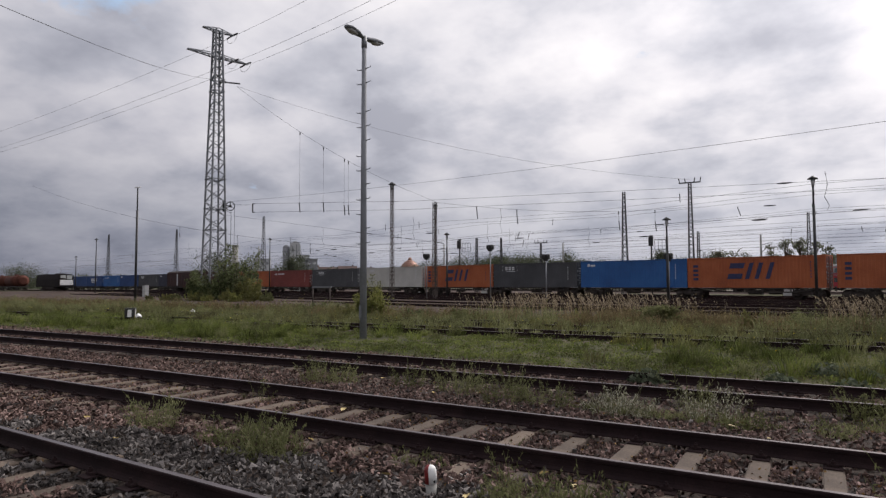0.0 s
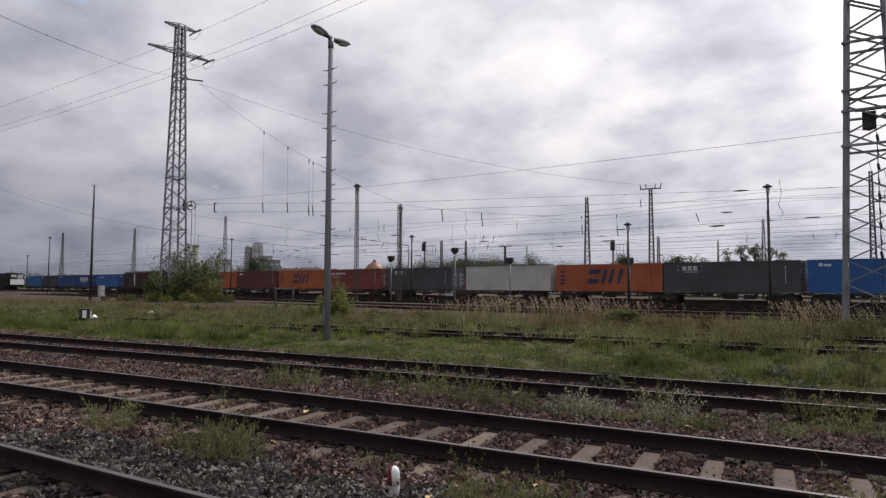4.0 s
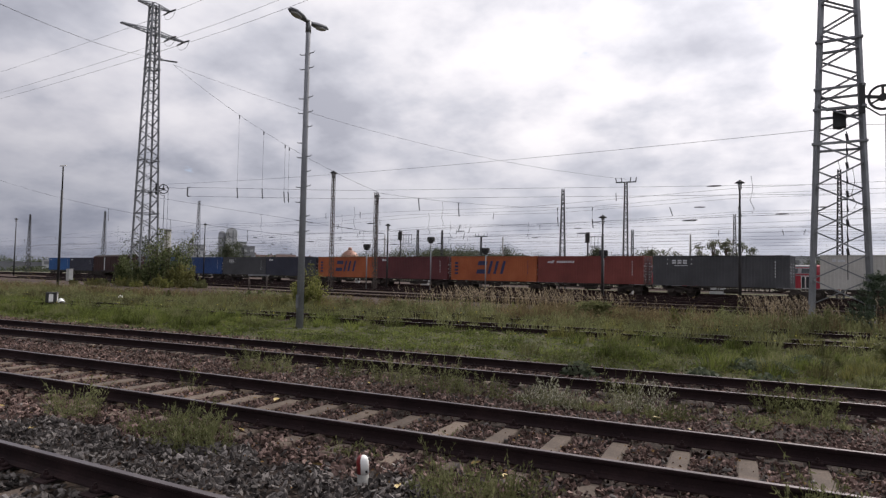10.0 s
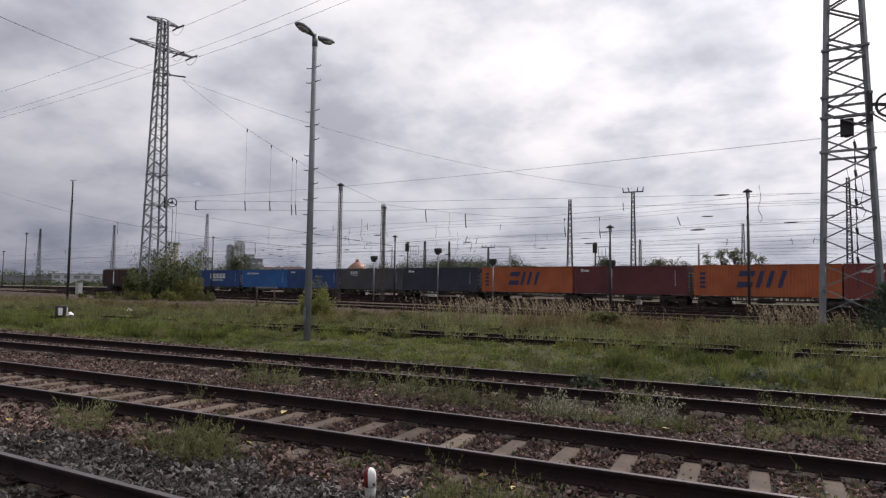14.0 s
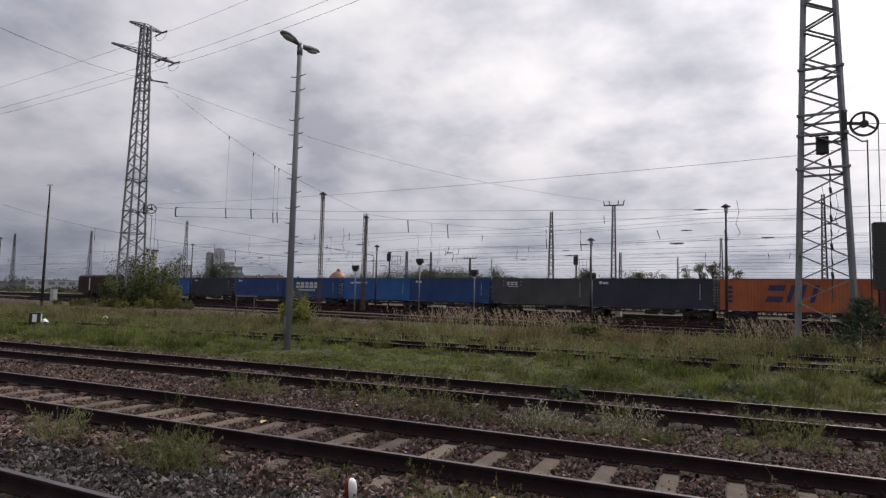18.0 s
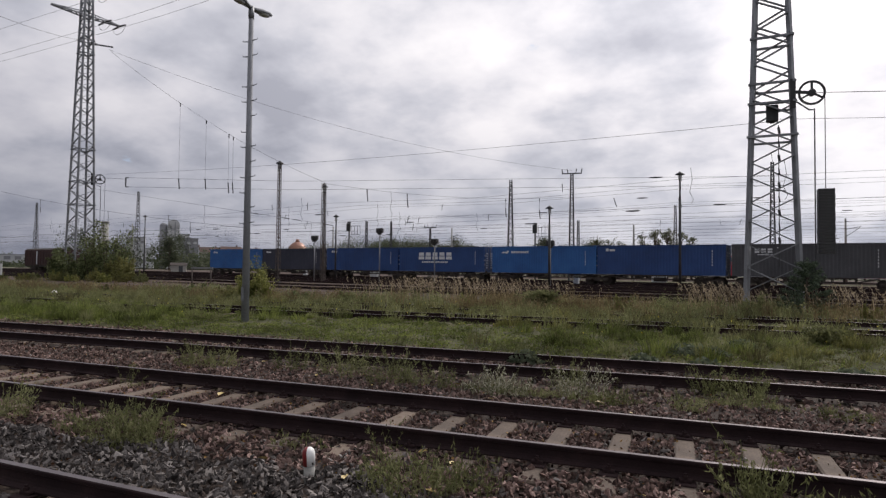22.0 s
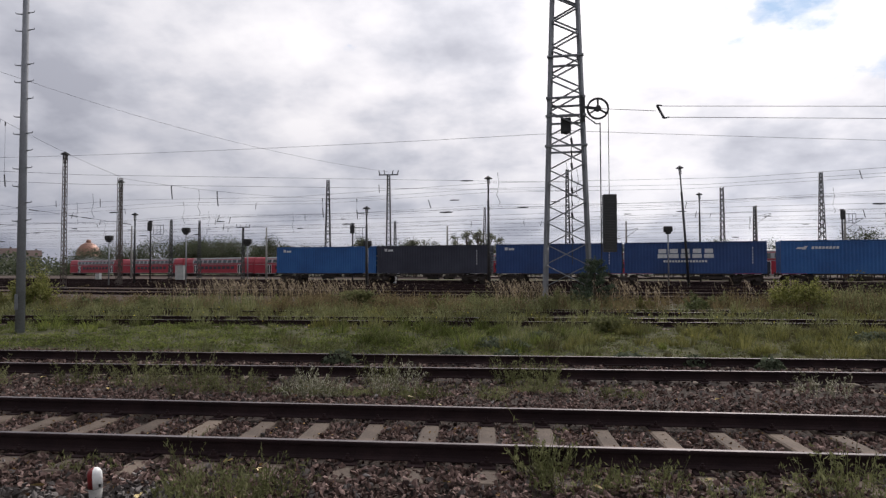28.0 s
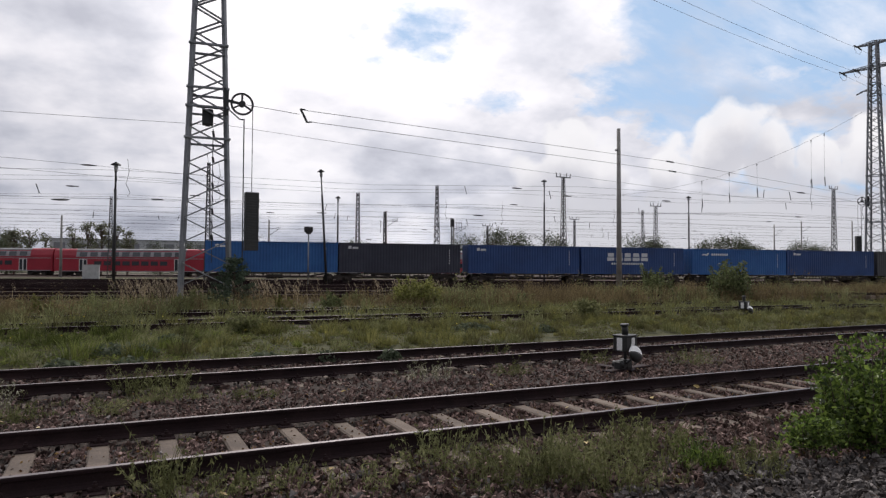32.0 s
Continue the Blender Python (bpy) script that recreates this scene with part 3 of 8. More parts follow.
def mark_parts(parent, kind):
    y = -CW / 2 - 0.018
    bm = bmesh.new()
    ma = M_MARK_WHITE
    if kind == "bars":          # slanting bars and blocks in a row
        ma = M_MARK_BLUE
        slanted(bm, -2.05, 1.82, 1.3, 0.5, y, 0.3)
        slanted(bm, -2.25, 0.82, 1.3, 0.5, y, 0.3)
        slanted(bm, -0.62, 0.82, 0.36, 1.5, y, 0.3)
        slanted(bm, 0.22, 0.82, 0.36, 1.5, y, 0.3)
        slanted(bm, 1.18, 0.82, 0.36, 1.5, y, 0.3)
        for i in range(4):
            slanted(bm, -5.5, 0.7 + i * 0.42, 0.5, 0.24, y)
    elif kind == "blocks":       # a row of white blocks with a thinner line under it
        for i in range(5):
            x = -3.1 + i * 1.0
            slanted(bm, x, 1.42, 0.82, 0.36, y)
            slanted(bm, x + 0.06, 1.86, 0.70, 0.40, y)
        for i in range(15):
            slanted(bm, -2.6 + i * 0.255, 1.02, 0.18, 0.2, y)
    elif kind == "emblem":        # three small white blocks between dots
        for i in range(3):
            slanted(bm, -4.2 + i * 0.52, 2.1, 0.38, 0.16, y)
            slanted(bm, -4.2 + i * 0.52, 2.32, 0.38, 0.16, y)
        for x in (-4.7, -2.4):
            for z in (2.05, 2.5):
                slanted(bm, x, z, 0.08, 0.08, y)
        slanted(bm, -4.0, 1.9, 1.3, 0.07, y)
    elif kind == "swash":      # a leaning swash and a short row
        slanted(bm, -4.9, 2.15, 0.55, 0.16, y, 0.9)
        slanted(bm, -4.4, 2.1, 0.25, 0.3, y, 0.6)
        for i in range(8):
            slanted(bm, -3.7 + i * 0.27, 2.14, 0.2, 0.22, y, 0.2)
    else:                      # small stencilled bars
        slanted(bm, -5.2, 2.3, 0.3, 0.28, y)
        slanted(bm, -4.8, 2.3, 0.55, 0.2, y)
    tagged(part("marking", bm, ma, parent, "faded painted marking blocks"), kind="stuff")
    bm = bmesh.new()
    for i in range(6):
        slanted(bm, 4.9, 0.9 + i * 0.26, 0.07, 0.14, y)
    tagged(part("code_marking", bm, M_MARK_WHITE if kind != "bars" else M_MARK_BLUE, parent), kind="stuff")


def build_container(paint, kind, label):
    c = thing("shipping_container", Matrix(), label, "container", "containers on the train")
    ma = M_PAINT[paint]
    for s in (-1, 1):
        bm = bmesh.new()
        corrugated(bm, CL - 0.24, CH - 0.28, s * (CW / 2 - 0.012), 0.16, s)
        part("side_panel", bm, ma, c)
    bm = bmesh.new()
    corrugated(bm, CW - 0.2, CH - 0.28, 0, 0.16, -1, 0.26)
    bmesh.ops.transform(bm, matrix=pose(-CL / 2 + 0.03, 0, 0, 0, 0, -90), verts=bm.verts)
    part("end_panel", bm, ma, c)
    for s in (-1, 1):
        bm = bmesh.new()
        box(bm, (CL / 2 - 0.05, s * 0.56, CH / 2), (0.05, 1.11, CH - 0.26), bevel=0.01)
        d = part("door", bm, ma, c)
        bm = bmesh.new()
        for o in (0.22, 0.78):
            rod(bm, (CL / 2 + 0.0, s * o, 0.1), (CL / 2 + 0.0, s * o, CH - 0.1), 0.025, n=6)
            box(bm, (CL / 2 + 0.005, s * o, 1.25), (0.03, 0.3, 0.06))
            for z in (0.35, 1.0, 1.9, 2.5):
                box(bm, (CL / 2 - 0.005, s * o, z), (0.03, 0.16, 0.09))
        lr = part("lock_rod", bm, M_GALV, d, "pale galvanised locking rods")
        bm = bmesh.new()
        for q in range(7):
            box(bm, (CL / 2 - 0.018, s * 0.5, 0.5 + q * 0.27), (0.012, (0.34, 0.26, 0.38)[q % 3], 0.10))
            if q % 2:
                box(bm, (CL / 2 - 0.018, s * 0.95, 0.6 + q * 0.25), (0.012, 0.16, 0.14))
        tagged(part("door_placard", bm, M_MARK_WHITE, d, "rows of small white placards"), kind="stuff")
    bm = bmesh.new()
    corrugated(bm, CL - 0.2, CW - 0.1, 0, -CW / 2 + 0.05, -1, 0.42, 0.02)
    bmesh.ops.transform(bm, matrix=pose(0, 0, CH - 0.02, -90), verts=bm.verts)
    part("roof_panel", bm, ma, c)
    bm = bmesh.new()
    for sx in (-1, 1):
        for sy in (-1, 1):
            box(bm, (sx * (CL / 2 - 0.07), sy * (CW / 2 - 0.06), CH / 2), (0.14, 0.12, CH), bevel=0.01)
            for z in (0.06, CH - 0.06):
                box(bm, (sx * (CL / 2 - 0.088), sy * (CW / 2 - 0.08), z), (0.18, 0.165, 0.122), bevel=0.01)
    for sy in (-1, 1):
        box(bm, (0, sy * (CW / 2 - 0.035), 0.08), (CL - 0.2, 0.07, 0.16))
        box(bm, (0, sy * (CW / 2 - 0.03), CH - 0.05), (CL - 0.2, 0.06, 0.08))
    for sx in (-1, 1):
        box(bm, (sx * (CL / 2 - 0.06), 0, 0.08), (0.1, CW - 0.2, 0.16))
        box(bm, (sx * (CL / 2 - 0.06), 0, CH - 0.06), (0.1, CW - 0.2, 0.1))
    part("frame", bm, ma, c)
    mark_parts(c, kind)
    return c


M_WAGON = surface("dirty_wagon_steel", [(0.022, 0.017, 0.015), (0.04, 0.032, 0.028), (0.07, 0.056, 0.048)], 0.85, 0.1, 1.2, 20, 0.3, 0.006)


def wheel_mesh():
    bm = bmesh.new()
    for s in (-1, 1):
        rod(bm, (0, s * 0.72, 0), (0, s * 0.79, 0), 0.46, n=20)
        rod(bm, (0, s * 0.69, 0), (0, s * 0.72, 0), 0.485, n=20)
    rod(bm, (0, -1.0, 0), (0, 1.0, 0), 0.08, n=8)
    return link_mesh("wheelset", bm, M_WAGON)


WHEELSET = wheel_mesh()


def bogie(parent, x):
    bm = bmesh.new()
    for s in (-1, 1):
        box(bm, (x, s * 1.0, 0.62), (2.3, 0.12, 0.16), bevel=0.02)
        box(bm, (x, s * 1.0, 0.48), (0.8, 0.14, 0.22), bevel=0.02)
        for o in (-0.9, 0.9):
            box(bm, (x + o, s * 1.02, 0.47), (0.32, 0.2, 0.3), bevel=0.04)
            for q in (-0.22, 0.22):
                rod(bm, (x + o + q, s * 1.02, 0.36), (x + o + q, s * 1.02, 0.62), 0.06, n=8)
    box(bm, (x, 0, 0.72), (0.6, 2.0, 0.2), bevel=0.02)
    b = part("bogie", bm, M_WAGON, parent)
    for o in (-0.9, 0.9):
        shared("wheelset", WHEELSET, b, Matrix.Translation((x + o, 0, 0.46)))
    return b


def build_wagon():
    """An articulated flat wagon: two frames of one container each over three bogies; origin at its middle on the rail."""
    w = thing("flat_wagon", Matrix(), "dirty brown articulated container flat wagon on three bogies", "freight wagon", "wagons of the train")
    for s in (-1, 1):
        bm = bmesh.new()
        for y in (-1.15, 1.15):
            for z, h in ((1.0, 0.12), (0.66, 0.10)):
                box(bm, (s * 6.2, y, z), (12.2 if z > 1 else 7.0, 0.14, h))
            for k in range(-4, 5):
                bar(bm, (s * 6.2 + k * 0.85, y, 0.66), (s * 6.2 + k * 0.85, y, 1.0), 0.09)
            bar(bm, (s * 6.2 - 3.5, y, 0.66), (s * 6.2 - 5.0, y, 0.97), 0.12)
            bar(bm, (s * 6.2 + 3.5, y, 0.66), (s * 6.2 + 5.0, y, 0.97), 0.12)
        for k in range(-6, 7):
            box(bm, (s * 6.2 + k, 0, 0.97), (0.12, 2.3, 0.12))
        part("underframe", bm, M_WAGON, w)
        bm = bmesh.new()
        box(bm, (s * 6.2, -0.5, 0.62), (1.2, 0.6, 0.4), bevel=0.03)
        rod(bm, (s * 6.9 + 0.6, -0.9, 0.65), (s * 6.9 + 1.7, -0.9, 0.65), 0.2, n=10)
        part("brake_gear", bm, M_WAGON, w)
    for x in (-10.7, 0, 10.7):
        bogie(w, x)
    for s in (-1, 1):
        for y in (-0.875, 0.875):
            bm = bmesh.new()
            rod(bm, (s * 12.25, y, 1.0), (s * 12.42, y, 1.0), 0.09, n=8)
            rod(bm, (s * 12.42, y, 1.0), (s * 12.47, y, 1.0), 0.22, n=12)
            part("buffer", bm, M_WAGON, w)
    return w


# tail first: paint, marking, label, and where its left end stands at the start (metres along the line)
CARGO = [
    ("blue", "plain", "bright blue forty-foot container at the tail of the train", -227.64),
    ("dark", "plain", "near-black forty-foot container on a flat wagon", -215.33),
    ("navy", "plain", "deep blue forty-foot container with a small white badge", -202.30),
    ("navy", "blocks", "deep blue container with big faded white blocks", -189.88),
    ("blue", "swash", "blue container with a small swash emblem", -176.60),
    ("navy", "plain", "deep blue forty-foot container, weathered paint", -164.30),
    ("green", "emblem", "dark grey-green container with a small white emblem", -151.60),
    ("dark", "plain", "slate forty-foot container, weathered paint", -139.28),
    ("orange", "bars", "orange container with large slanted navy bars", -126.46),
    ("maroon", "plain", "maroon forty-foot container, dull weathered paint", -114.16),
    ("orange", "bars", "orange container with large slanted navy bars", -101.36),
    ("red", "swash", "brick-red container with a small white swash", -89.03),
    ("green", "emblem", "dark grey-green container with a small white emblem", -75.86),
    ("grey", "plain", "light grey forty-foot container, streaked with dirt", -61.37),
    ("orange", "bars", "orange container with large slanted navy bars", -48.39),
    ("green", "emblem", "dark grey-green container with a small white emblem", -36.04),
    ("blue", "plain", "bright blue forty-foot container on a flat wagon", -23.31),
    ("orange", "bars", "orange container with large slanted navy bars", -11.05),
    ("orange", "bars", "orange container at the head of the visible rake", 1.98),
]
TRAIN_A, TRAIN_Z = 66.15, 0.36
TURN = math.degrees(math.atan(SLOPE))
COS = math.cos(math.atan(SLOPE))


def train_at(s, z):
    """The pose of a point s metres along the train's line."""
    return pose(s * COS, TRAIN_A + SLOPE * s * COS, z - GRADE * s, 0, math.degrees(math.atan(GRADE)), TURN)


def run(t):
    return 6.5664 * t + 0.02466 * t * t + 0.00001 * t ** 3


MOVING = []
made = {}
for paint, kind, label, k in CARGO:
    key = (paint, kind)
    if key in made:
        c = copy_thing(made[key], Matrix())
        c["label"] = label
    else:
        c = made[key] = build_container(paint, kind, label)
    MOVING.append((c, k + CL / 2, TRAIN_Z + 1.07))
wagon = None
for i in range(0, 19, 2):
    a = CARGO[i][3]
    b = CARGO[i + 1][3] + CL if i < 18 else a + 2 * CL + 0.15
    wagon = build_wagon() if wagon is None else copy_thing(wagon, Matrix())
    MOVING.append((wagon, (a + b) / 2, TRAIN_Z))

# ---------------------------------------------------------------- masts, towers, wires


def lattice(bm, h, w0, w1, panel, leg=0.08, brace=0.05, z0=0.0):
    """A square lattice shaft: four legs and crossing braces on every face."""
    def corner(z, i):
        w = (w0 + (w1 - w0) * z / h) / 2
        return Vector(((-w, w, w, -w)[i], (-w, -w, w, w)[i], z + z0))
    for i in range(4):
        bar(bm, corner(0, i), corner(h, i), leg)
    z, k = 0.0, 0
    while z < h - 0.3:
        w = w0 + (w1 - w0) * z / h
        z2 = min(h, z + panel * w)
        for i in range(4):
            j = (i + 1) % 4
            a, b = (i, j) if (k + i) % 2 else (j, i)
            bar(bm, corner(z, a), corner(z2, b), brace, brace * 0.7)
        z, k = z2, k + 1
    return bm


def wire_mesh(name, lines, r, material, parent=None):
    """Thin triangular tubes along lists of points."""
    V, F = [], []
    for pts in lines:
        pts = [Vector(p) for p in pts]
        base = len(V)
        for i, p in enumerate(pts):
            d = (pts[min(i + 1, len(pts) - 1)] - pts[max(i - 1, 0)]).normalized()
            s = d.cross(Vector((0, 0, 1)))
            s = s.normalized() if s.length > 0.01 else Vector((1, 0, 0))
            u = s.cross(d).normalized()
            for q in range(4):
                a = q * math.pi / 2
                V.append(p + (s * math.cos(a) + u * math.sin(a)) * r)
        for i in range(len(pts) - 1):
            for q in range(4):
                a, b = base + i * 4 + q, base + i * 4 + (q + 1) % 4
                F.append((a, b, b + 4, a + 4))
    return raw_mesh(name, V, F, material, parent)


def sag(a, b, drop, n=12):
    a, b = Vector(a), Vector(b)
    return [a.lerp(b, i / n) - Vector((0, 0, drop * 4 * (i / n) * (1 - i / n))) for i in range(n + 1)]


def lattice_mast(x, y, top, w0, w1, label, material, head=""):
    z0 = float(ground_z(x, y)) - 0.05
    t = thing("lattice_mast", pose(x, y, z0), label, "mast", "catenary masts")
    h = top - z0
    bm = bmesh.new()
    lattice(bm, h, w0, w1, 1.3 if w0 < 0.5 else 0.9, 0.05 if w0 < 0.5 else 0.08, 0.03 if w0 < 0.5 else 0.09)
    part("shaft", bm, material, t)
    bm = bmesh.new()
    box(bm, (0, 0, 0.05), (w0 + 0.25, w0 + 0.25, 0.3), bevel=0.04)
    part("foundation", bm, M_WAGON, t)
    if head == "tee":
        bm = bmesh.new()
        box(bm, (0, 0, h), (2.6, 0.12, 0.14))
        for o in (-1.2, -0.5, 0.5, 1.2):
            rod(bm, (o, 0, h), (o + (0.12 if o > 0 else -0.12), 0, h + 0.6), 0.06, n=6)
        part("crossarm", bm, material, t)
    elif head == "lamp":
        lamp_head(t, h)
    return t


def lamp_head(t, h, r=0.36):
    bm = bmesh.new()
    rod(bm, (0, 0, h - 0.02), (0, 0, h + 0.05), r, r * 0.9, n=18)
    rod(bm, (0, 0, h + 0.05), (0, 0, h + 0.16), r * 0.9, r * 0.35, n=18)
    rod(bm, (0, 0, h + 0.16), (0, 0, h + 0.22), r * 0.25, n=10)
    rod(bm, (0, 0, h - 0.75), (0, 0, h - 0.5), 0.05, 0.09, n=8)
    for a in range(3):
        x, y = 0.13 * math.cos(a * 2.094), 0.13 * math.sin(a * 2.094)
        rod(bm, (x, y, h - 0.52), (x, y, h), 0.014, n=4)
    hood = part("lamp_hood", bm, M_DARKSTEEL, t)
    bm = bmesh.new()
    rod(bm, (0, 0, h - 0.5), (0, 0, h - 0.04), 0.09, 0.14, n=12)
    part("lamp_glass", bm, M_BOWL, hood, "dull glass under the hood")


M_BOWL = surface("dull_lamp_glass", [(0.34, 0.35, 0.36), (0.45, 0.46, 0.47), (0.55, 0.56, 0.57)], 0.25, 0, 4, 30, 0)


def lamp_mast(x, y, top, label, lean=0.0, r0=0.12, head=True):
    z0 = float(ground_z(x, y)) - 0.05
    t = thing("yard_lamp", pose(x, y, z0, 0, lean), label, "lamp post", "yard lamps")
    h = top - z0
    bm = bmesh.new()
    rod(bm, (0, 0, 0), (0, 0, h * 0.8), r0, r0 * 0.8, n=10)
    rod(bm, (0, 0, h * 0.8), (0, 0, h - 0.1), r0 * 0.55, n=8)
    part("pole", bm, M_DARKSTEEL, t)
    if head:
        lamp_head(t, h)
    else:
        bm = bmesh.new()
        box(bm, (0, 0, h), (0.9, 0.14, 0.08))
        part("crossbar", bm, M_WHITE, t, "pale crossbar")
    return t


MASTS = [  # x, y, top, width at foot and head, head
    (-24.1, 95, 15.5, 1.2, 0.5, ""), (-13.3, 85, 14.6, 0.9, 0.5, "tee"),
    (-0.6, 110, 12.6, 0.9, 0.4, ""), (-173.6, 110, 16.7, 1.3, 0.4, ""), (-144.2, 110, 16.8, 1.3, 0.4, ""), (-102.6, 100, 16.9, 1.2, 0.45, ""),
    (-61.3, 120, 11.8, 0.8, 0.5, ""), (-60.3, 130, 12.4, 0.8, 0.4, ""), (-16.1, 110, 10.4, 0.7, 0.4, ""), (39, 110, 15.5, 0.9, 0.7, ""),
    (44.2, 110, 12.3, 0.7, 0.4, ""), (47.5, 95, 15.6, 1.2, 0.5, ""), (9.8, 80, 14.2, 0.8, 0.4, ""), (58.1, 75, 15.2, 1.0, 0.5, "tee"),
    (86.4, 85, 13.2, 0.9, 0.6, "tee"), (122.3, 75, 17.4, 1.1, 0.6, "tee"), (107.7, 110, 15.5, 1.0, 0.5, ""), (88.1, 110, 12.6, 0.7, 0.4, "tee"),
    (-47, 120, 10.2, 0.6, 0.35, "tee"), (72.3, 120, 11.2, 0.6, 0.4, "tee"),
]
for x, y, top, w0, w1, head in MASTS:
    lattice_mast(x, y, top, max(0.5, w0 * 0.8), w1 * 0.62, "dark steel lattice catenary mast standing in the yard", M_DARKSTEEL, head)
lattice_mast(-37.6, 63, 11.35, 0.44, 0.34, "slim rusty lattice catenary mast", M_RUSTMAST)
lattice_mast(-35.9, 60.3, 10.5, 0.28, 0.22, "slim rusty lattice lamp mast with a mushroom hood", M_RUSTMAST, "lamp")
lattice_mast(-34.55, 50, 11.35, 0.30, 0.22, "slim rusty lattice lamp mast with a mushroom hood", M_RUSTMAST, "lamp")
LAMPS = [(-37.7, 66, 7.8, 0), (-10.7, 56, 7.2, 0), (0.05, 54, 9.45, 0), (-122.4, 75, 11.1, 0), (-85.6, 85, 10.3, 0), (18.25, 60, 11.05, -3.5), (24.1, 75, 10.3, 0), (46.7, 64, 12.5, 0), (66.9, 60, 11.2, 0),
         (-155, 90, 9.0, 0), (-118, 100, 9.2, 0)]
for x, y, top, lean in LAMPS:
    lamp_mast(x, y, top, "dark yard lamp post with a mushroom-shaped hood", lean)
lamp_mast(-61.5, 42, 12.2, "tall dark steel pole with a short crossbar", 0, 0.13, False)
for x, y, top in ((44.5, 110, 12.3), (53.3, 100, 10.6), (153.7, 110, 13.8), (164.9, 110, 15.1), (170.7, 100, 14.7), (-42.4, 120, 9.7), (-7.7, 120, 9.9), (25.3, 120, 10.6), (-75, 130, 11), (-130, 125, 12), (-90, 118, 11)):
    t = thing("catenary_post", pose(x, y, float(ground_z(x, y))), "grey concrete catenary post in the yard", "mast", "catenary posts")
    bm = bmesh.new()
    rod(bm, (0, 0, -0.3), (0, 0, top), 0.24, 0.14, n=8)
    part("post", bm, M_CONCRETE, t)
    bm = bmesh.new()
    bar(bm, (0, 0, top - 1.8), (1.8, -1.4, top - 1.4), 0.06)
    bar(bm, (0, 0, top - 3.0), (1.8, -1.4, top - 1.5), 0.06)
    part("cantilever", bm, M_DARKSTEEL, t)


def insulator(bm, a, b, r=0.07):
    a, b = Vector(a), Vector(b)
    n = 5
    rod(bm, a, b, r * 0.45, n=5)
    for i in range(n):
        p, q = a.lerp(b, (i + 0.1) / n), a.lerp(b, (i + 0.9) / n)
        rod(bm, p, q, r, r * 0.7, n=6)


def arm(bm, z, half, depth):
    """One tapering lattice crossarm of a tower, along y; half is its signed length."""
    for q in (-1, 1):
        bar(bm, (q * depth, 0, z), (q * 0.14, half, z + 0.1), 0.12)
        bar(bm, (q * depth * 0.8, 0, z + 0.38), (q * 0.1, half, z + 0.14), 0.08)
    bar(bm, (-0.18, half, z + 0.1), (0.18, half, z + 0.1), 0.14)
    n = 5
    for k in range(n):
        a, b = k / n, (k + 1) / n
        wa, wb = depth + (0.14 - depth) * a, depth + (0.14 - depth) * b
        s = 1 if k % 2 else -1
        bar(bm, (-s * wa, half * a, z + 0.1 * a), (s * wb, half * b, z + 0.1 * b), 0.07)
        bar(bm, (s * wa, half * a, z + 0.1 * a), (s * wa, half * a, z + 0.38 - 0.24 * a), 0.06)


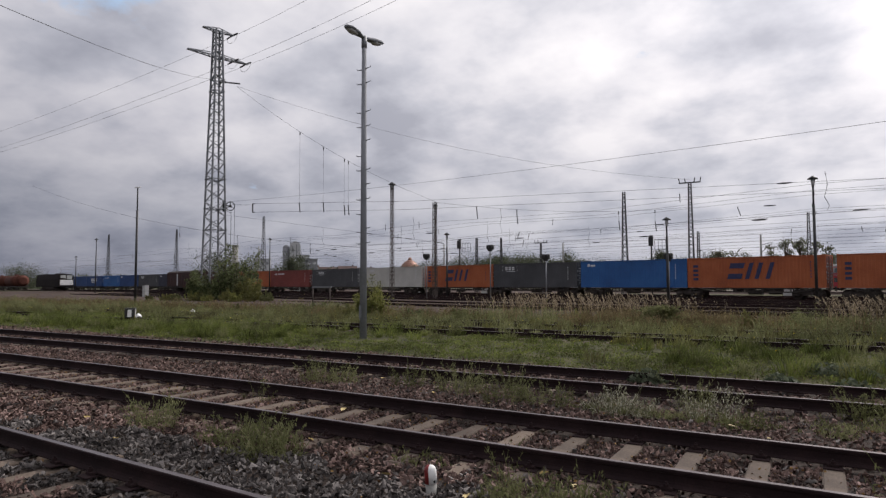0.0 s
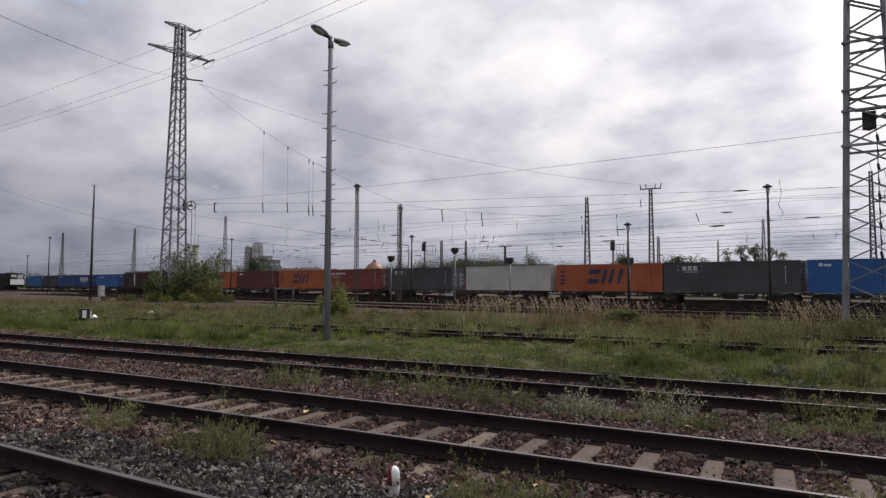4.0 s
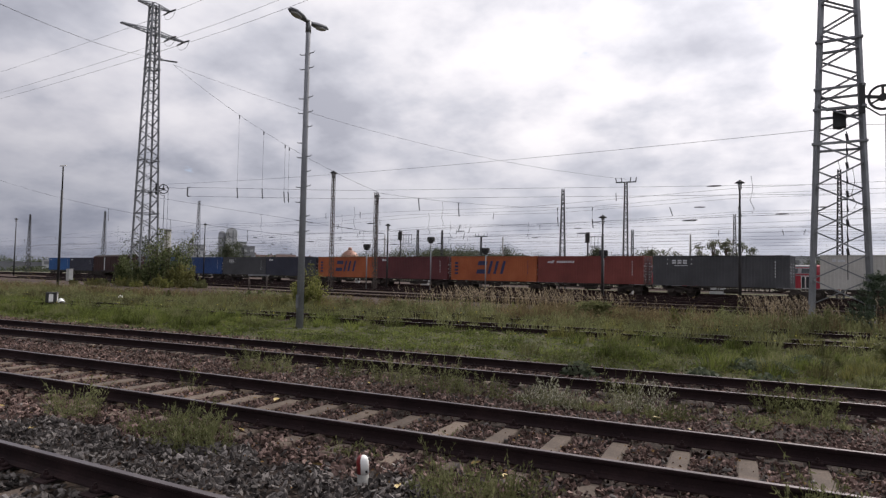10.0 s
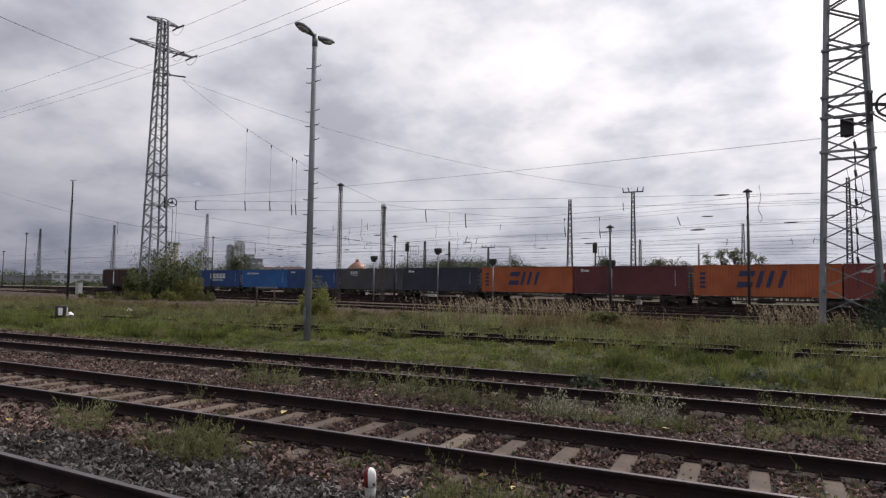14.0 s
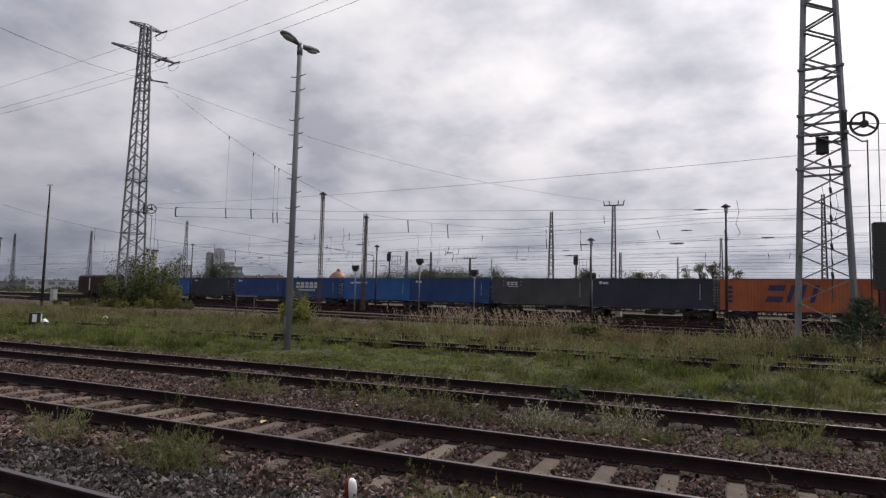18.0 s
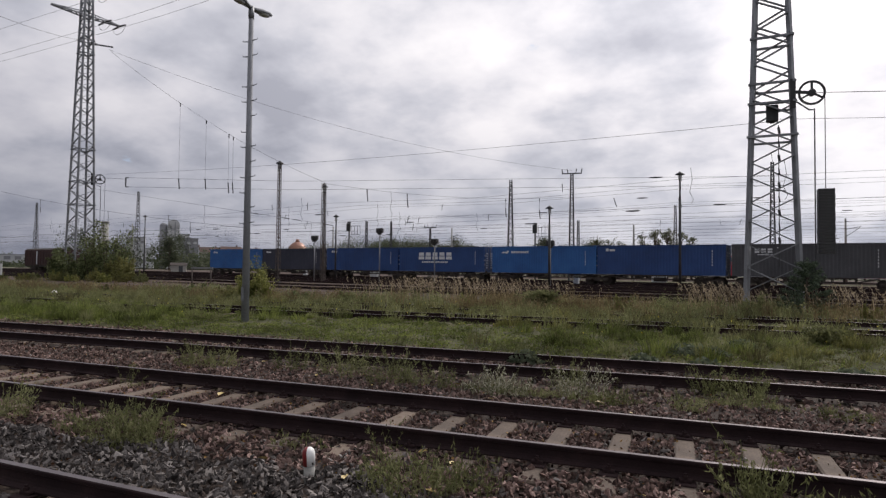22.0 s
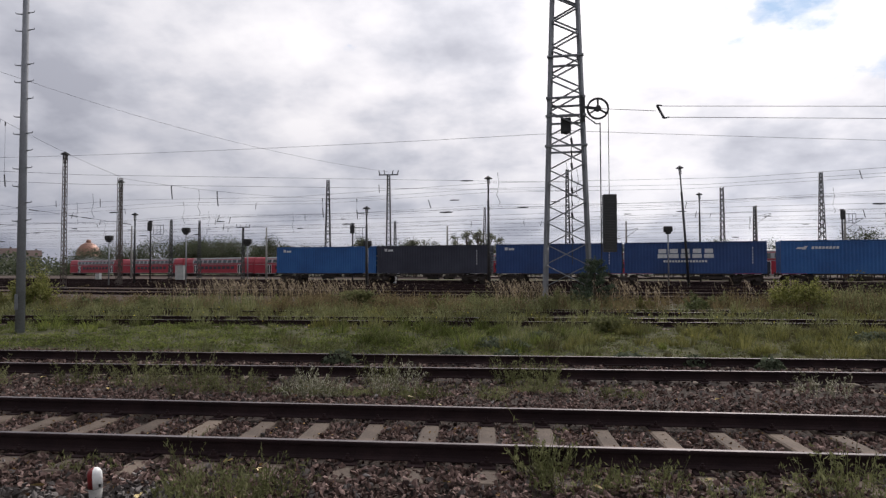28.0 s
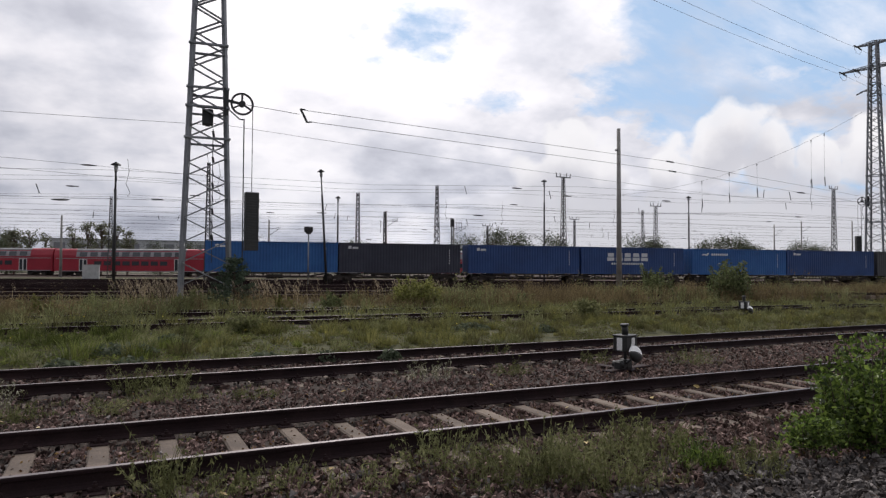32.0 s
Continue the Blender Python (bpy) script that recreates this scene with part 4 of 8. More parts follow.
def pylon(x, y, top, base, head, turn, label, steel, belts=(8.0, 10.5, 14, 24.5, 26), panel=0.62, thick=0.075):
    z0 = float(ground_z(x, y)) - 0.05
    t = thing("lattice_tower", pose(x, y, z0, 0, 0, turn), label, "lattice tower", "power towers")
    h = top - z0
    legs = 0.15 if base > 2.2 else 0.19
    w_at = lambda z: base + (head - base) * z / h
    for i, (sx, sy) in enumerate(((-1, -1), (1, -1), (1, 1), (-1, 1))):
        bm = bmesh.new()
        a = Vector((sx * base / 2, sy * base / 2, -0.1))
        b = Vector((sx * head / 2, sy * head / 2, h))
        bar(bm, a, b, legs)
        part("leg", bm, steel, t)
        bm = bmesh.new()
        box(bm, (sx * base / 2, sy * base / 2, 0.0), (0.6, 0.6, 0.5), bevel=0.04)
        part("footing", bm, M_CONCRETE, t)
    for i in range(4):
        z, k = 0.9, i
        ax = Matrix.Rotation(i * math.pi / 2, 4, "Z")
        while z < h - 0.4:
            w = w_at(z)
            z2 = min(h, z + panel * w)
            s = 1 if k % 2 else -1
            wa, wb = w_at(z) / 2, w_at(z2) / 2
            bm = bmesh.new()
            bar(bm, ax @ Vector((-s * wa, -wa, z)), ax @ Vector((s * wb, -wb, z2)), thick, 0.05)
            part("brace", bm, steel, t)
            z, k = z2, k + 1
    for z in belts:
        w = w_at(z)
        for i in range(4):
            bm = bmesh.new()
            ax = Matrix.Rotation(i * math.pi / 2, 4, "Z")
            bar(bm, ax @ Vector((-w / 2 - 0.16, -w / 2 - 0.06, z)), ax @ Vector((w / 2 + 0.16, -w / 2 - 0.06, z)), 0.13, 0.09)
            part("belt", bm, steel, t)
    for z, half in ((h - 0.3, 1.8), (h - 3.4, 3.6)):
        for s in (-1, 1):
            bm = bmesh.new()
            arm(bm, z, half * s, max(0.2, w_at(z) / 2))
            part("crossarm", bm, steel, t)
        for f in ((1.0,) if half < 2 else (0.55, 1.0)):
            for s in (-1, 1):
                bm = bmesh.new()
                insulator(bm, (s * 0.15, half * f, z + 0.02), (s * 1.35, half * f + 0.02, z - 0.02), 0.10)
                part("insulator", bm, M_DARKSTEEL, t)
            wire_mesh("jumper", [[(1.3 * math.cos(math.pi * q / 8), half * f, z - 0.85 * math.sin(math.pi * q / 8)) for q in range(9)]], 0.02, M_WIRE, t)
    bm = bmesh.new()
    z = h - 6.2
    bar(bm, (-0.6, 0.45, z), (0.2, 1.3, z), 0.12)
    bar(bm, (0.6, 0.3, z), (0.2, 1.3, z), 0.12)
    part("bracket_arm", bm, steel, t)
    bm = bmesh.new()
    insulator(bm, (0.2, 1.35, z), (1.1, 2.4, z - 0.1), 0.11)
    part("insulator", bm, M_DARKSTEEL, t)
    return t


def tension_wheel(t, F, o, wz0, wz1):
    """A spoked tension wheel on a bracket, with its cable, guide rod and stack of weights; F turns its outward x axis, heights above the tower's foot."""
    o = Vector(o)

    def put(name, bm, ma, lab=""):
        bmesh.ops.transform(bm, matrix=F, verts=bm.verts)
        part(name, bm, ma, t, lab)

    r, n = 0.5, 24
    bm = bmesh.new()
    for i in range(n):
        a, b = 2 * math.pi * i / n, 2 * math.pi * (i + 1) / n
        bar(bm, o + Vector((r * math.cos(a), 0, r * math.sin(a))), o + Vector((r * math.cos(b), 0, r * math.sin(b))), 0.075, 0.09)
    for i in range(3):
        a = math.pi / 2 + i * 2 * math.pi / 3
        bar(bm, o, o + Vector((r * math.cos(a), 0, r * math.sin(a))), 0.09, 0.07)
    rod(bm, o + Vector((0, -0.12, 0)), o + Vector((0, 0.12, 0)), 0.15, n=12)
    put("tension_wheel", bm, M_DARKSTEEL, "dark spoked tension wheel")
    bm = bmesh.new()
    bar(bm, o + Vector((-0.75, 0, 0.1)), o, 0.12)
    box(bm, o + Vector((-0.75, 0, 0.0)), (0.22, 0.3, 1.3))
    bar(bm, o + Vector((-0.6, 0, -0.35)), o + Vector((-0.1, 0, -0.75)), 0.05)
    bar(bm, o + Vector((-0.1, 0, -0.75)), o + Vector((0.12, 0, -0.75)), 0.05)
    put("wheel_bracket", bm, M_DARKSTEEL)
    bm = bmesh.new()
    rod(bm, o + Vector((0.10, 0, -0.7)), (o.x + 0.10, o.y, 0.2), 0.03, n=6)
    put("guide_rod", bm, M_DARKSTEEL)
    bm = bmesh.new()
    rod(bm, o + Vector((0.5, 0, 0)), (o.x + 0.5, o.y, wz1), 0.018, n=6)
    put("weight_cable", bm, M_WIRE)
    n = 22
    rng = random.Random(4)
    bm = bmesh.new()
    box(bm, (0, 0, 0), (0.62, 0.5, (wz1 - wz0) / n * 0.96), bevel=0.008)
    me = link_mesh("tension_weight", bm, M_DARKSTEEL)
    for i in range(n):
        z = wz0 + (wz1 - wz0) * (i + 0.5) / n
        shared("tension_weight", me, t, F @ pose(o.x + 0.5 + rng.uniform(-0.008, 0.008), o.y, z, 0, 0, rng.uniform(-2, 2)))


TW2 = (4.0, 32.6)
tower_near = pylon(TW2[0], TW2[1], 31.5, 2.24, 0.25, -7, "tall galvanised lattice tower rising from the weeds", M_GALV, (7.85, 9.35, 10.25, 12.35, 17, 22), panel=0.5, thick=0.15)
tension_wheel(tower_near, pose(0, 0, 0, 0, 0, 7), (5.45 - TW2[0], 31.7 - TW2[1], 9.65), 2.6, 5.4)
bm = bmesh.new()
box(bm, (0, -0.5, 8.92), (0.50, 0.40, 0.74), bevel=0.03)
rod(bm, (0, -0.5, 8.5), (0, -0.5, 8.7), 0.1, n=10)
bar(bm, (-0.5, -0.7, 9.35), (0.5, -0.7, 9.35), 0.08)
part("switch_box", bm, M_DARKSTEEL, tower_near, "dark cable box on the tower")
bm = bmesh.new()
for k in range(9):
    z = 8.3 - k * 0.62
    rod(bm, (0.25, -0.4, z), (0.29, -0.4, z - 0.28), 0.03 if k % 2 else 0.055, n=6)
rod(bm, (0.25, -0.4, 8.4), (0.26, -0.4, 2.0), 0.02, n=5)
part("insulator_chain", bm, M_DARKSTEEL, tower_near)
tower_left = pylon(-60.8, 51.5, 32.4, 2.15, 0.76, -14, "lattice tower with crossarms behind a large shrub", M_GALV, panel=0.5, thick=0.13)
tension_wheel(tower_left, pose(0, 0, 0, 0, 0, 50), (1.75, 0, 10.85), 1.6, 3.9)
tower_right = pylon(87.3, 48, 31.5, 2.15, 0.76, 12, "distant lattice tower with crossarms beside the yard", M_GALV, panel=0.5, thick=0.13)
tension_wheel(tower_right, pose(0, 0, 0, 0, 0, 135), (1.75, 0, 10.7), 3.6, 6.2)

# concrete pole among the weeds
t = thing("concrete_pole", pose(36.7, 40, 0.1), "slender weathered concrete pole in tall weeds", "pole")
bm = bmesh.new()
rod(bm, (0, 0, -0.2), (0, 0, 13.2), 0.23, 0.15, n=10)
part("pole", bm, M_CONCRETE, t)
bm = bmesh.new()
box(bm, (-0.1, 0, 11.4), (0.5, 0.12, 0.12))
part("bracket", bm, M_DARKSTEEL, t)

# overhead wires: power lines, head spans and contact wires
POWER = []
TOWERS = [(-185, 68, 33.5, -14), (-60.8, 51.5, 32.0, -14), (3.95, 32.6, 31.2, 0), (87.3, 48, 31.1, 12), (200, 62, 30, 10)]


def arm_tip(i, half, dz):
    x, y, z, turn = TOWERS[i]
    a = radians(turn)
    return (x - half * math.sin(a), y + half * math.cos(a), z + dz)


for i in range(4):
    for half, dz in ((1.8, 0.0), (1.98, -3.15), (3.6, -3.15)):
        POWER.append(sag(arm_tip(i, half, dz), arm_tip(i + 1, half, dz), 1.1, 14))
tagged(wire_mesh("power_line", POWER, 0.018, M_WIRE), "thin dark power cables slung between the towers", "cable", kind="structure")
CONTACT = []
for k, a in enumerate((46.5, 52, 57, 62, 67.1, 72.2, 78, 84)):
    for z in (6.2, 7.6 + 0.3 * (k % 3)):
        CONTACT.append([(x, a + SLOPE * x + (0.4 if (i % 2) else -0.4), z + (0 if z < 7 else 0.5 * (i % 2))) for i, x in enumerate(range(-240, 170, 16))])
for k, a in enumerate((96, 104, 112, 120, 130)):
    for z in (6.4, 8.4 + 0.4 * (k % 2)):
        CONTACT.append([(x, a - 0.1 * x, z + (0 if z < 7 else 0.5 * (i % 2))) for i, x in enumerate(range(-260, 250, 20))])
tagged(wire_mesh("contact_wire", CONTACT, 0.009, M_WIRE), "web of overhead contact wires above the yard", "cable", kind="structure")


def wire_thing(name, lines, r, label, extra=None):
    t = thing(name, Matrix(), label, "cable", kind="structure")
    wire_mesh("wire", lines, r, M_WIRE, t)
    for pts in extra or ():
        bm = bmesh.new()
        insulator(bm, *pts)
        part("insulator", bm, M_DARKSTEEL, t)
    return t


YOKE = Vector((8.38, 31.6, 9.4))
wire_thing("tension_wire", [[(5.45, 31.7, 9.62), (8.2, 31.6, 9.42)], [YOKE + Vector((0.1, 0, 0.25)), (42.28, 40, 11.05), (76, 48, 11.6), (110, 56, 12.1)], [YOKE + Vector((0.3, 0, -0.3)), (42.54, 40, 10.24), (76, 48.2, 10.8), (110, 56.2, 11.3)]], 0.014,
           "pair of tension wires running out from the near tower", [((42.0, 39.93, 11.04), (43.1, 40.2, 11.06)), ((42.3, 39.94, 10.23), (43.4, 40.2, 10.25))])
t = thing("wire_yoke", pose(-56.0, 53.0, 10.8), "small steel yoke joining two overhead wires", "fitting")
bm = bmesh.new()
bar(bm, (-0.2, 0, 0.5), (-0.2, 0, -0.5), 0.1)
bar(bm, (-0.2, 0, 0.5), (0.2, 0, 0.5), 0.08)
bar(bm, (-0.2, 0, -0.5), (0.2, 0, -0.5), 0.08)
part("yoke_bar", bm, M_DARKSTEEL, t)
t = thing("wire_yoke", pose(*YOKE), "small steel yoke joining two overhead wires", "fitting")
bm = bmesh.new()
bar(bm, (-0.12, 0, 0.3), (0.22, 0, -0.35), 0.09)
bar(bm, (-0.12, 0, 0.3), (0.12, 0, 0.27), 0.06)
bar(bm, (0.22, 0, -0.35), (0.45, 0, -0.3), 0.06)
part("yoke_bar", bm, M_DARKSTEEL, t)

# head spans across the yard from the towers, with hangers
def head_span(a, b, drop, hangers, label, r=0.013):
    pts = sag(a, b, drop, 20)
    lines, ins = [pts], []
    for f, zl in hangers:
        i = int(f * 20)
        p = pts[i].lerp(pts[min(20, i + 1)], f * 20 - i)
        lines.append([p, (p.x, p.y, zl + 1.2)])
        ins.append(((p.x, p.y, zl + 1.2), (p.x + 0.12, p.y, zl), 0.075))
        ins.append(((p.x, p.y, p.z), (p.x, p.y, p.z - 0.4)))
    wire_thing("head_span", lines, r, label, ins)


head_span((-59.8, 53.6, 25.9), (-37.5, 63, 11.4), 1.2, [(0.33, 10.4), (0.45, 10.4), (0.555, 10.0), (0.575, 10.0)], "sagging head-span wire with hanging insulators")
head_span((-59.8, 53.6, 25.9), (-13.3, 85, 15.0), 2.0, [], "long head-span wire crossing the yard")
head_span((-37.5, 63, 11.3), (-13.3, 85, 11.5), 0.8, [(0.15, 9.5), (0.3, 9.0), (0.7, 8.4), (0.85, 8.4)], "low head-span wire with hanging insulators")
head_span((86.0, 48.6, 22.4), (58.1, 75, 12.6), 3.4, [(0.12, 12.8), (0.16, 12.6), (0.33, 11.6), (0.42, 11.0), (0.51, 10.4)], "sagging head-span wire with hanging insulators")
head_span((-61.2, 51.0, 26.3), (-24.0, 11.0, 11.4), 0.5, [], "single cable running from the tower over the near tracks")
head_span((3.95, 31.9, 8.6), (86.5, 47.4, 9.5), 0.5, [], "overhead feeder wire between the towers", 0.009)
head_span((3.95, 31.9, 8.5), (-60.2, 51.0, 11.5), 0.4, [], "overhead feeder wire between the towers", 0.009)
head_span((-235.6, 120.8, 37.2), (-70, 92, 8.6), 3.4, [(0.6125, 13.6), (0.7625, 9.6), (0.9125, 8.0)], "sagging head-span wire with hanging insulators", 0.026)
wire_thing("tension_wire", [[(-58.7, 52.2, 11.3), (-56.2, 53.0, 11.15)], [(-55.9, 53.0, 11.3), (-38, 58, 10.9), (10, 70, 11.2)], [(-55.9, 53.0, 10.3), (-38, 58, 10.0), (10, 70, 10.3)]], 0.014, "pair of tension wires running out from the far lattice tower")

wire_thing("cross_wire", [[(-60.2, 52.4, 10.2), (-48.0, 62.0, 8.3), (-36.05, 62.0, 6.5)]], 0.012, "slanting cross wire strung with insulators",
           [((-48.0 + 1.4 * k, 62.0, 8.28 - 0.208 * k), (-47.0 + 1.4 * k, 62.0, 8.13 - 0.208 * k), 0.05) for k in (0, 1, 4, 5, 8)])

# scattered section insulators and hanging loops over the yard
HANG = thing("overhead_fittings", Matrix(), "many small insulators and loops hanging from the contact wires", "fitting", kind="stuff")
rng = random.Random(8)
bm = bmesh.new()
for k in range(150):
    a = rng.choice((52, 57, 62, 67.1, 72.2, 78, 84, 96, 104, 112))
    x = rng.uniform(-150, 130)
    y = a + (SLOPE if a < 90 else -0.1) * x
    z = rng.choice((7.0, 8.2, 9.0, 9.8))
    if rng.random() < 0.55:
        insulator(bm, (x, y, z), (x + rng.uniform(-0.25, 0.25), y, z - 0.75), 0.045)
    else:
        rod(bm, (x, y, z), (x + 0.5, y, z), 0.04, 0.075, n=6)
        rod(bm, (x + 0.5, y, z), (x + 1.1, y, z), 0.075, 0.04, n=6)
part("fitting", bm, M_DARKSTEEL, HANG)
LOOPS = []
for k in range(26):
    a = rng.choice((52, 57, 62, 72.2, 78))
    x = rng.uniform(-110, 110)
    y = a + SLOPE * x
    z = rng.choice((9.6, 10.2))
    LOOPS.append([(x, y, z), (x + 0.12, y, z - 0.9), (x - 0.08, y, z - 1.8), (x + 0.2, y, z - 2.4), (x + 0.05, y, z - 2.7)])
wire_mesh("loop", LOOPS, 0.02, M_WIRE, HANG)

# ---------------------------------------------------------------- things beside the near tracks


def make_street_lamp():
    x, y = -11.9, 15.65
    z0 = float(ground_z(x, y)) - 0.05
    t = thing("street_lamp", pose(x, y, z0), "tall grey steel lamp post with climbing pegs, in the grass", "lamp post")
    h = 9.25
    bm = bmesh.new()
    rod(bm, (0, 0, -0.2), (0, 0, h), 0.112, 0.070, n=16)
    part("pole", bm, M_POLE, t)
    bm = bmesh.new()
    box(bm, (-0.02, -0.125, 0.85), (0.09, 0.02, 0.4), bevel=0.006)
    part("access_door", bm, M_GALV, t)
    k = 0
    z = 2.95
    while z < 8.5:
        for s in (-1, 1):
            bm = bmesh.new()
            a = Vector((s * 0.06, 0, z + (0.0 if s > 0 else -0.03)))
            if (k % 3 == 1 and s < 0) or (k % 4 == 2 and s > 0):
                bm.free()
                continue
            rod(bm, a, a + Vector((s * 0.19, -0.02, 0.012)), 0.022, 0.010, n=6)
            rod(bm, a + Vector((s * 0.19, -0.02, 0.012)), a + Vector((s * 0.2, -0.02, 0.05)), 0.011, 0.008, n=6)
            part("climbing_peg", bm, M_GALV, t)
        z += 0.45
        k += 1
    bm = bmesh.new()
    rod(bm, (0, 0, h - 0.25), (0, 0, h + 0.12), 0.085, n=12)
    part("head_joint", bm, M_GALV, t)
    # two cobra heads, set apart by a right angle
    for aim, ln in ((-92, 0.86), (88, 0.9)):
        bm = bmesh.new()
        prof = [(0.0, 0.05, 0.05), (0.22, 0.09, 0.07), (0.45, 0.155, 0.095), (0.8, 0.165, 0.085), (1.0, 0.09, 0.04)]
        rings = []
        for f, w, d in prof:
            ring = []
            for q in range(10):
                a = 2 * math.pi * q / 10
                ring.append(bm.verts.new((f * ln, w * math.cos(a), d * math.sin(a) * (1.0 if math.sin(a) > 0 else 0.6))))
            rings.append(ring)
        for a, b in zip(rings, rings[1:]):
            for q in range(10):
                bm.faces.new((a[q], a[(q + 1) % 10], b[(q + 1) % 10], b[q])).smooth = True
        bm.faces.new(rings[0][::-1])
        bm.faces.new(rings[-1])
        bmesh.ops.recalc_face_normals(bm, faces=bm.faces)
        m = pose(0, 0, h + 0.06, 0, 0, aim) @ pose(0, 0, 0, 0, -7)
        bmesh.ops.transform(bm, matrix=m, verts=bm.verts)
        hd = part("luminaire", bm, M_POLE, t, "grey cobra-head luminaire")
        bm = bmesh.new()
        r = bmesh.ops.create_uvsphere(bm, u_segments=12, v_segments=6, radius=1.0)
        bmesh.ops.transform(bm, matrix=m @ Matrix.Translation((ln * 0.66, 0, -0.045)) @ Matrix.Diagonal((ln * 0.27, 0.13, 0.06, 1)), verts=bm.verts)
        part("glass_bowl", bm, M_BOWL, hd, "dull glass bowl")


M_POLE = surface("dull_grey_pole_paint", [(0.14, 0.148, 0.165), (0.20, 0.21, 0.23), (0.265, 0.275, 0.30)], 0.75, 0, 1.5, 25, 0.1, 0.003, spec=0.3)
make_street_lamp()


def make_marker():
    x, y = -2.8, 4.56
    t = thing("boundary_marker", pose(x, y, float(ground_z(x, y)) - 0.04, 2, -3, 12), "small round-topped marker post, half red and half white", "marker post")
    bm = bmesh.new()
    rod(bm, (0, 0, -0.1), (0, 0, 0.115), 0.046, n=16)
    part("stem", bm, M_CONCRETE, t, "dirty pale concrete stem")
    for s, ma, lab in ((-1, M_REDPAINT, "dark red half"), (1, M_WHITE, "chalky white half")):
        bm = bmesh.new()
        n = 8
        prof = [(0.05, 0.115), (0.05, 0.215), (0.044, 0.238), (0.030, 0.254), (0.0, 0.262)]
        cols = []
        for i in range(n + 1):
            a = -math.pi / 2 + math.pi * i / n
            cols.append([bm.verts.new((s * r * math.cos(a), r * math.sin(a), z)) for r, z in prof[:-1]])
        topv = bm.verts.new((0, 0, prof[-1][1]))
        for a, b in zip(cols, cols[1:]):
            for q in range(len(prof) - 2):
                bm.faces.new((a[q], b[q], b[q + 1], a[q + 1])).smooth = True
            bm.faces.new((a[-1], b[-1], topv)).smooth = True
        bm.faces.new([c[0] for c in cols])
        bmesh.ops.recalc_face_normals(bm, faces=bm.faces)
        part("cap_half", bm, ma, t, lab)
    bm = bmesh.new()
    box(bm, (0.035, -0.036, 0.135), (0.02, 0.008, 0.02), pose(0, 0, 0, 0, 0, 8))
    part("stud", bm, M_BLACK, t)


make_marker()


